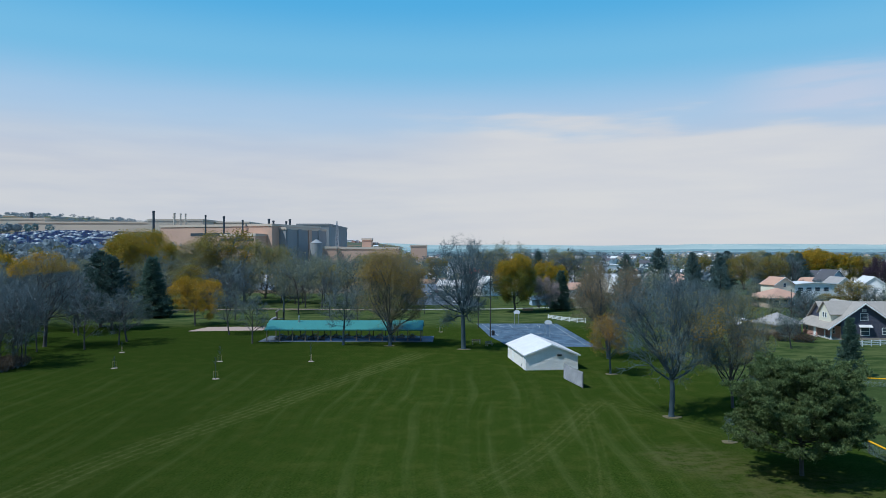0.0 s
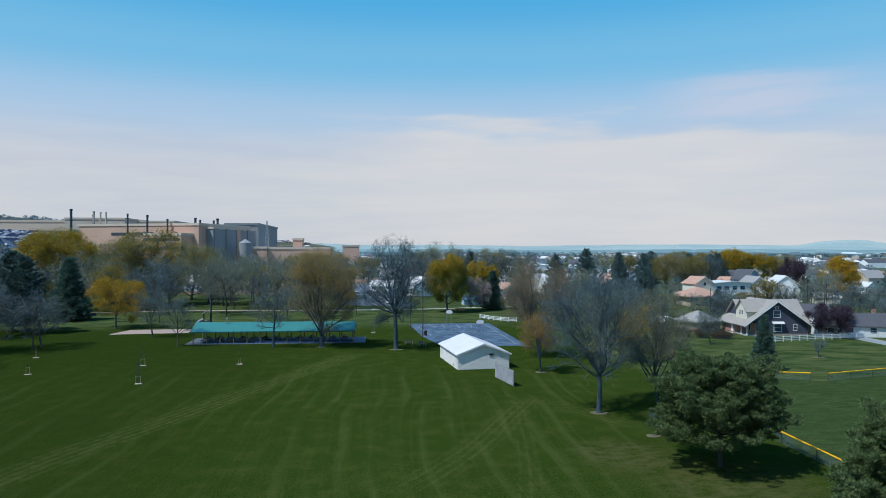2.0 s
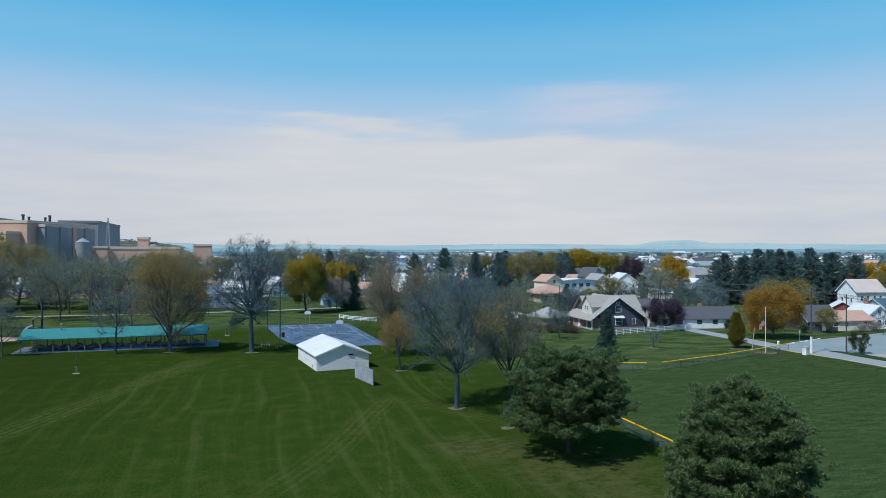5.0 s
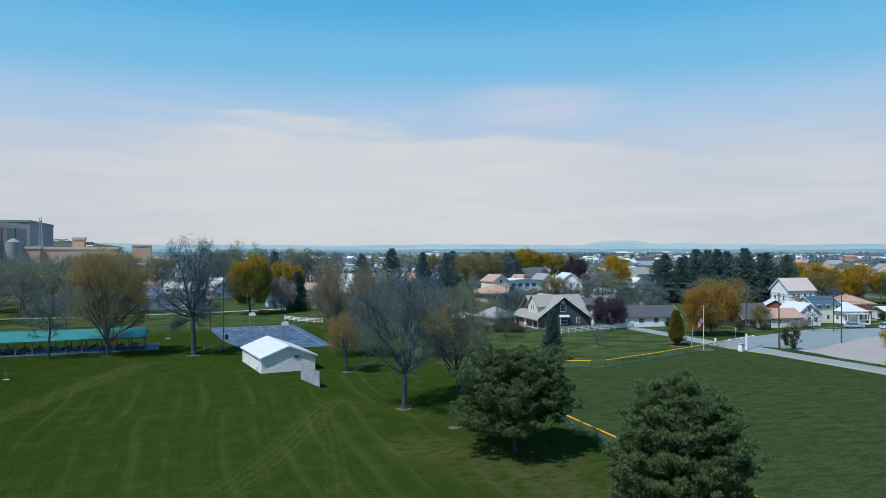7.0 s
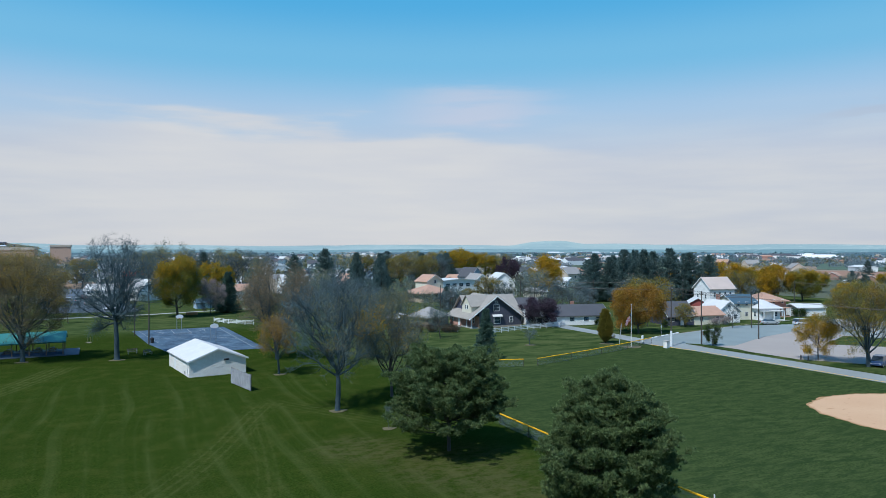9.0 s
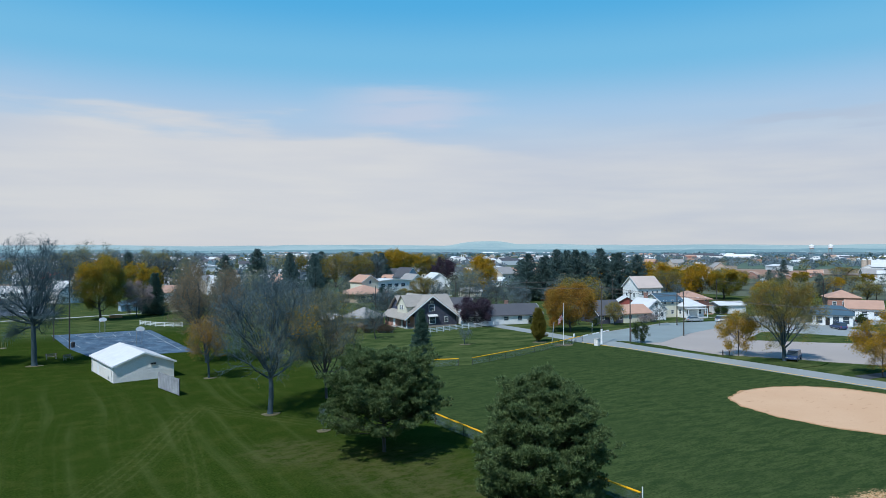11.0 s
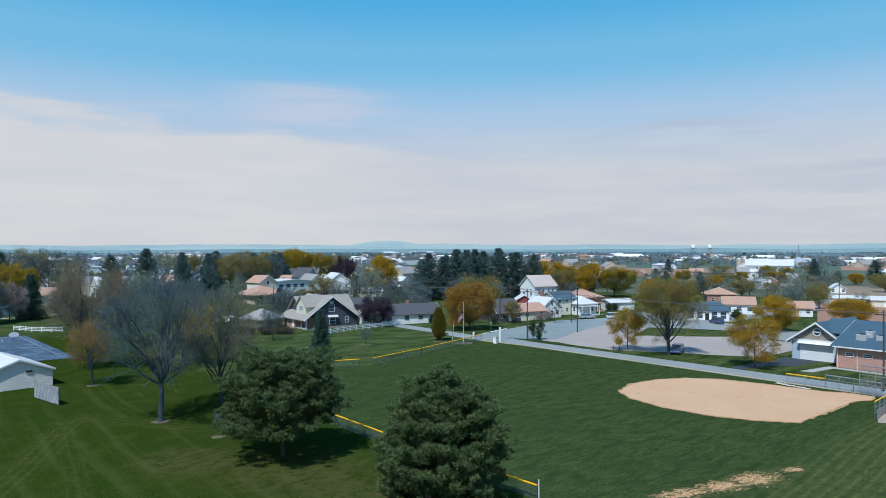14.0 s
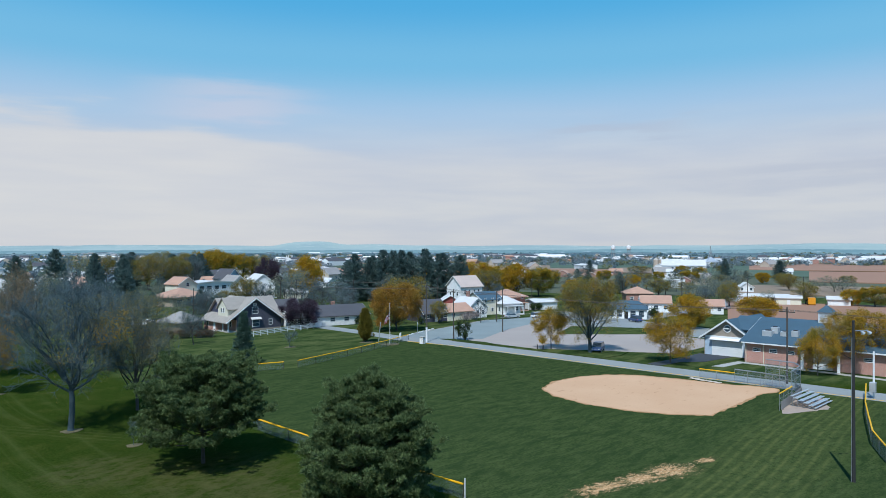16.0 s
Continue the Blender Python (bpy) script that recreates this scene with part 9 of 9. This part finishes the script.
M_PLOUGH = plain("ploughed_soil", (0.33, 0.18, 0.115), 0.95, 0.25, 0.01, 0.08)
M_WINTER = plain("winter_wheat", (0.075, 0.115, 0.075), 0.95, 0.2, 0.01, 0.1)
M_STUB = plain("stubble", (0.26, 0.19, 0.13), 0.95, 0.25, 0.01, 0.1)
for i, (a0, a1, d0, d1, m, lab) in enumerate(((30, 41, 560, 760, M_PLOUGH, "brown ploughed field"), (41, 52, 520, 640, M_PLOUGH, "brown ploughed field"), (47, 57, 700, 900, M_STUB, "pale stubble field"),
                               (68.5, 86, 198, 285, M_PLOUGH, "red-brown ploughed field beside the lane"), (69, 84, 340, 420, M_STUB, "tan stubble field"), (74, 88, 480, 700, M_PLOUGH, "red-brown ploughed field"),
                               (55, 66, 760, 1050, M_WINTER, "green winter wheat field"), (67, 74, 560, 900, M_WINTER, "green winter wheat field"), (22, 33, 700, 1000, M_WINTER, "green winter wheat field"),
                               (34, 46, 1000, 1400, M_STUB, "pale stubble field"), (50, 62, 1300, 1800, M_PLOUGH, "brown ploughed field"), (51, 60, 540, 690, M_PLOUGH, "brown ploughed field"), (60.5, 67, 600, 760, M_STUB, "pale stubble field"), (70, 80, 720, 1000, M_PLOUGH, "brown ploughed field"), (64, 80, 1100, 1700, M_STUB, "pale stubble field"))):
    strip_field(a0, a1, d0, d1, m, lab, 0.2 + 0.06 * i)


# flat-roofed stores beyond the far lot
for i, (x, y, a, b, hh, wall, sign) in enumerate(((-36, 470, 46, 22, 7, M_TANL, M_RED), (22, 455, 38, 20, 6.5, M_WHITE, M_RED), (70, 480, 30, 18, 6, M_GREYW, M_WHITE), (-8, 560, 60, 30, 9, M_WHITE, M_BLUEP),
                                                  (60, 600, 50, 26, 8, M_TANL, M_WHITE), (-70, 590, 44, 24, 9, M_TAN, M_WHITE), (120, 560, 44, 22, 7, M_WHITE, M_RED))):
    h = thing("store", pose(x, y, gz(x, y), 0, 0, 6 - 4 * (i % 3)), "flat-roofed pale store with a coloured fascia", "store", "stores beyond the lot")
    bm = bmnew()
    box(bm, -a / 2, -b / 2, -1, a / 2, b / 2, hh)
    part("wall", bm, wall, h)
    bm = bmnew()
    box(bm, -a / 2 - 0.3, -b / 2 - 0.3, hh, a / 2 + 0.3, b / 2 + 0.3, hh + 0.5)
    part("roof", bm, M_ROOF_L, h)
    bm = bmnew()
    box(bm, -a / 6, -b / 2 - 0.35, hh - 2.4, a / 6, -b / 2 - 0.01, hh + 1.2)
    part("fascia", bm, sign, h)
    for k in range(5):
        bm = bmnew()
        u = -a / 2 + a * (k + 0.5) / 5
        box(bm, u - a * 0.07, -b / 2 - 0.08, 0.4, u + a * 0.07, -b / 2 - 0.01, 3.0)
        part("shop_window", bm, M_GLASS, h)
    for k in range(3):
        bm = bmnew()
        u = -a / 3 + a * k / 3
        box(bm, u - 1.5, -2, hh + 0.5, u + 1.5, 1.5, hh + 2.0)
        part("roof_unit", bm, M_ALU, h)


# far woods: many small clumps in lines and spinneys
def woods():
    rng = np.random.default_rng(9)
    rnd = random.Random(9)
    groups = {0: [], 1: [], 2: []}
    for i in range(420):
        az = rnd.uniform(-30, 82)
        D = rnd.choice((rnd.uniform(360, 700), rnd.uniform(700, 1600), rnd.uniform(1600, 3600)))
        if az > 40 and D < 700:
            D += 500
        if az < -5:
            az, D = -az * 2.4, rnd.uniform(900, 3000)
        n = 1 if D < 700 else rnd.randint(2, 7)
        for k in range(n):
            a2 = radians(az) + rnd.uniform(-0.02, 0.02) * (1 if D < 1500 else 1.6)
            d2 = D + rnd.uniform(-12, 12)
            hgt = rnd.uniform(6, 10) if D < 600 else rnd.uniform(4, 8)
            groups[rnd.choice((0, 0, 0, 1, 2))].append((d2 * math.sin(a2), d2 * math.cos(a2), hgt, rnd.uniform(0.8, 1.5) if D < 600 else rnd.uniform(1.2, 3.2)))
    for i in range(190):
        a2, d2 = radians(rnd.uniform(-34, -22)), rnd.uniform(860, 1080)
        groups[0].append((d2 * math.sin(a2), d2 * math.cos(a2), rnd.uniform(2.5, 5), rnd.uniform(1.6, 3.0)))
    for i in range(230):   # wooded slope below the works
        x = rnd.uniform(-400, -90)
        groups[rnd.choice((0, 0, 0, 0, 2))].append((x, rnd.uniform(300, 405) - 0.06 * x, rnd.uniform(6, 9), rnd.uniform(0.9, 1.5)))
    for i in range(150):   # wooded flanks of the sloping lot
        x = rnd.choice((rnd.uniform(-440, -312), rnd.uniform(-212, -165)))
        groups[rnd.choice((0, 0, 0, 1))].append((x, rnd.uniform(430, 560), rnd.uniform(5, 8), rnd.uniform(0.9, 1.5)))
    for i in range(85):    # hedges and tree lines of the plain
        az, D, half = rnd.uniform(-4, 82), rnd.uniform(650, 3300), rnd.uniform(0.015, 0.07)
        if az > 38 and D < 1000:
            D += 500
        tilt, g = rnd.uniform(-0.5, 0.5), rnd.choice((0, 0, 1, 1, 2))
        step = 9.0 / D
        for k in range(int(2 * half / step)):
            a2 = radians(az) - half + k * step
            d2 = D * (1 + tilt * (a2 - radians(az))) + rnd.uniform(-6, 6)
            if rnd.random() < 0.85:
                groups[g].append((d2 * math.sin(a2), d2 * math.cos(a2), rnd.uniform(5, 10), rnd.uniform(1.0, 1.8)))
    for g, m, lab in ((0, M_FARW, "far bare woods in painted blue-grey haze"), (1, M_FARG, "far evergreen woods paled by painted haze"), (2, M_FARO, "far olive spring woods")):
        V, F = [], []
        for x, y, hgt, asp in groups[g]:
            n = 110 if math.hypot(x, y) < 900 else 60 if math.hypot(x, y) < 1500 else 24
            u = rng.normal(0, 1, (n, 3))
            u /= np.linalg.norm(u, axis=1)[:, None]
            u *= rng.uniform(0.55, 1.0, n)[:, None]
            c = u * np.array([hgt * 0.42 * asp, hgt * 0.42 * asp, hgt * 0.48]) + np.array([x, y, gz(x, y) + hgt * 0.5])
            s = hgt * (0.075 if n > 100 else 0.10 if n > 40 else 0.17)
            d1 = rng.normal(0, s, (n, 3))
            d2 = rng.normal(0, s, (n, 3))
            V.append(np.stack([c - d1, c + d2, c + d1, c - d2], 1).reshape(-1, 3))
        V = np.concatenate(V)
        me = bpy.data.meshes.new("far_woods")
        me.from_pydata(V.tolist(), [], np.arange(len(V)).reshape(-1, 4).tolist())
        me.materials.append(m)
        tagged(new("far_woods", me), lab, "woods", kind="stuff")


# bare and evergreen tones are paled and blued: distance haze in the base colour
M_FARW = leafy("hazed_bare_wood", (0.25, 0.31, 0.34), (0.19, 0.24, 0.27))
M_FARG = leafy("hazed_evergreen", (0.14, 0.22, 0.23), (0.19, 0.27, 0.27))
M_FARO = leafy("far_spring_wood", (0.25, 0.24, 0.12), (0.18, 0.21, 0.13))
woods()


# ridges on the skyline, blued by haze painted into their colours
def hills(dist, base, amp, seed, m, az0=-40, az1=95, bump=None):
    n = 260
    top, mid, low = [], [], []
    for i in range(n + 1):
        a = az0 + (az1 - az0) * i / n
        z = base + amp * (0.5 + 0.5 * noise.fractal(Vector((a * 0.09 + seed, seed * 1.7, 0)), 1.0, 2.0, 4))
        if bump:
            c, w, hh = bump
            z += hh * math.exp(-((a - c) / w) ** 4)
        s, c2 = math.sin(radians(a)), math.cos(radians(a))
        top.append((dist * s, dist * c2, z))
        mid.append((dist * 0.93 * s, dist * 0.93 * c2, z * 0.55))
        low.append((dist * 0.8 * s, dist * 0.8 * c2, -4))
    V = top + mid + low
    F = []
    for r in range(2):
        for i in range(n):
            a = r * (n + 1) + i
            F.append((a, a + 1, a + n + 2, a + n + 1))
    me = bpy.data.meshes.new("hills")
    me.from_pydata(V, [], F)
    me.materials.append(m)
    me.shade_smooth()
    tagged(new("backdrop", me), "low horizon hills in painted blue-green haze", "hills", kind="structure")


def hazed_land(name, a, b, c, scale):
    """Distant country: woods, fields and pale specks of buildings, far too small to tell apart; haze is painted into
    its tones.
    """
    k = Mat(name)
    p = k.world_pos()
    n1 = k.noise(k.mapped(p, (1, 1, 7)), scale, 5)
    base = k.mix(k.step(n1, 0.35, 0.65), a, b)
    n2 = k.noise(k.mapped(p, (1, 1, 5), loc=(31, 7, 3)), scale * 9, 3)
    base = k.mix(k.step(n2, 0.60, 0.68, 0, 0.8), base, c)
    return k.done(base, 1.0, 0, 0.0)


M_HILL = hazed_land("hill_country", (0.27, 0.345, 0.335), (0.325, 0.39, 0.365), (0.40, 0.435, 0.41), 0.002)
M_HILL_N = hazed_land("near_hill_country", (0.15, 0.235, 0.245), (0.205, 0.29, 0.29), (0.42, 0.46, 0.46), 0.003)
M_HILL_P = hazed_land("plain_country", (0.075, 0.125, 0.15), (0.13, 0.18, 0.185), (0.45, 0.46, 0.47), 0.006)
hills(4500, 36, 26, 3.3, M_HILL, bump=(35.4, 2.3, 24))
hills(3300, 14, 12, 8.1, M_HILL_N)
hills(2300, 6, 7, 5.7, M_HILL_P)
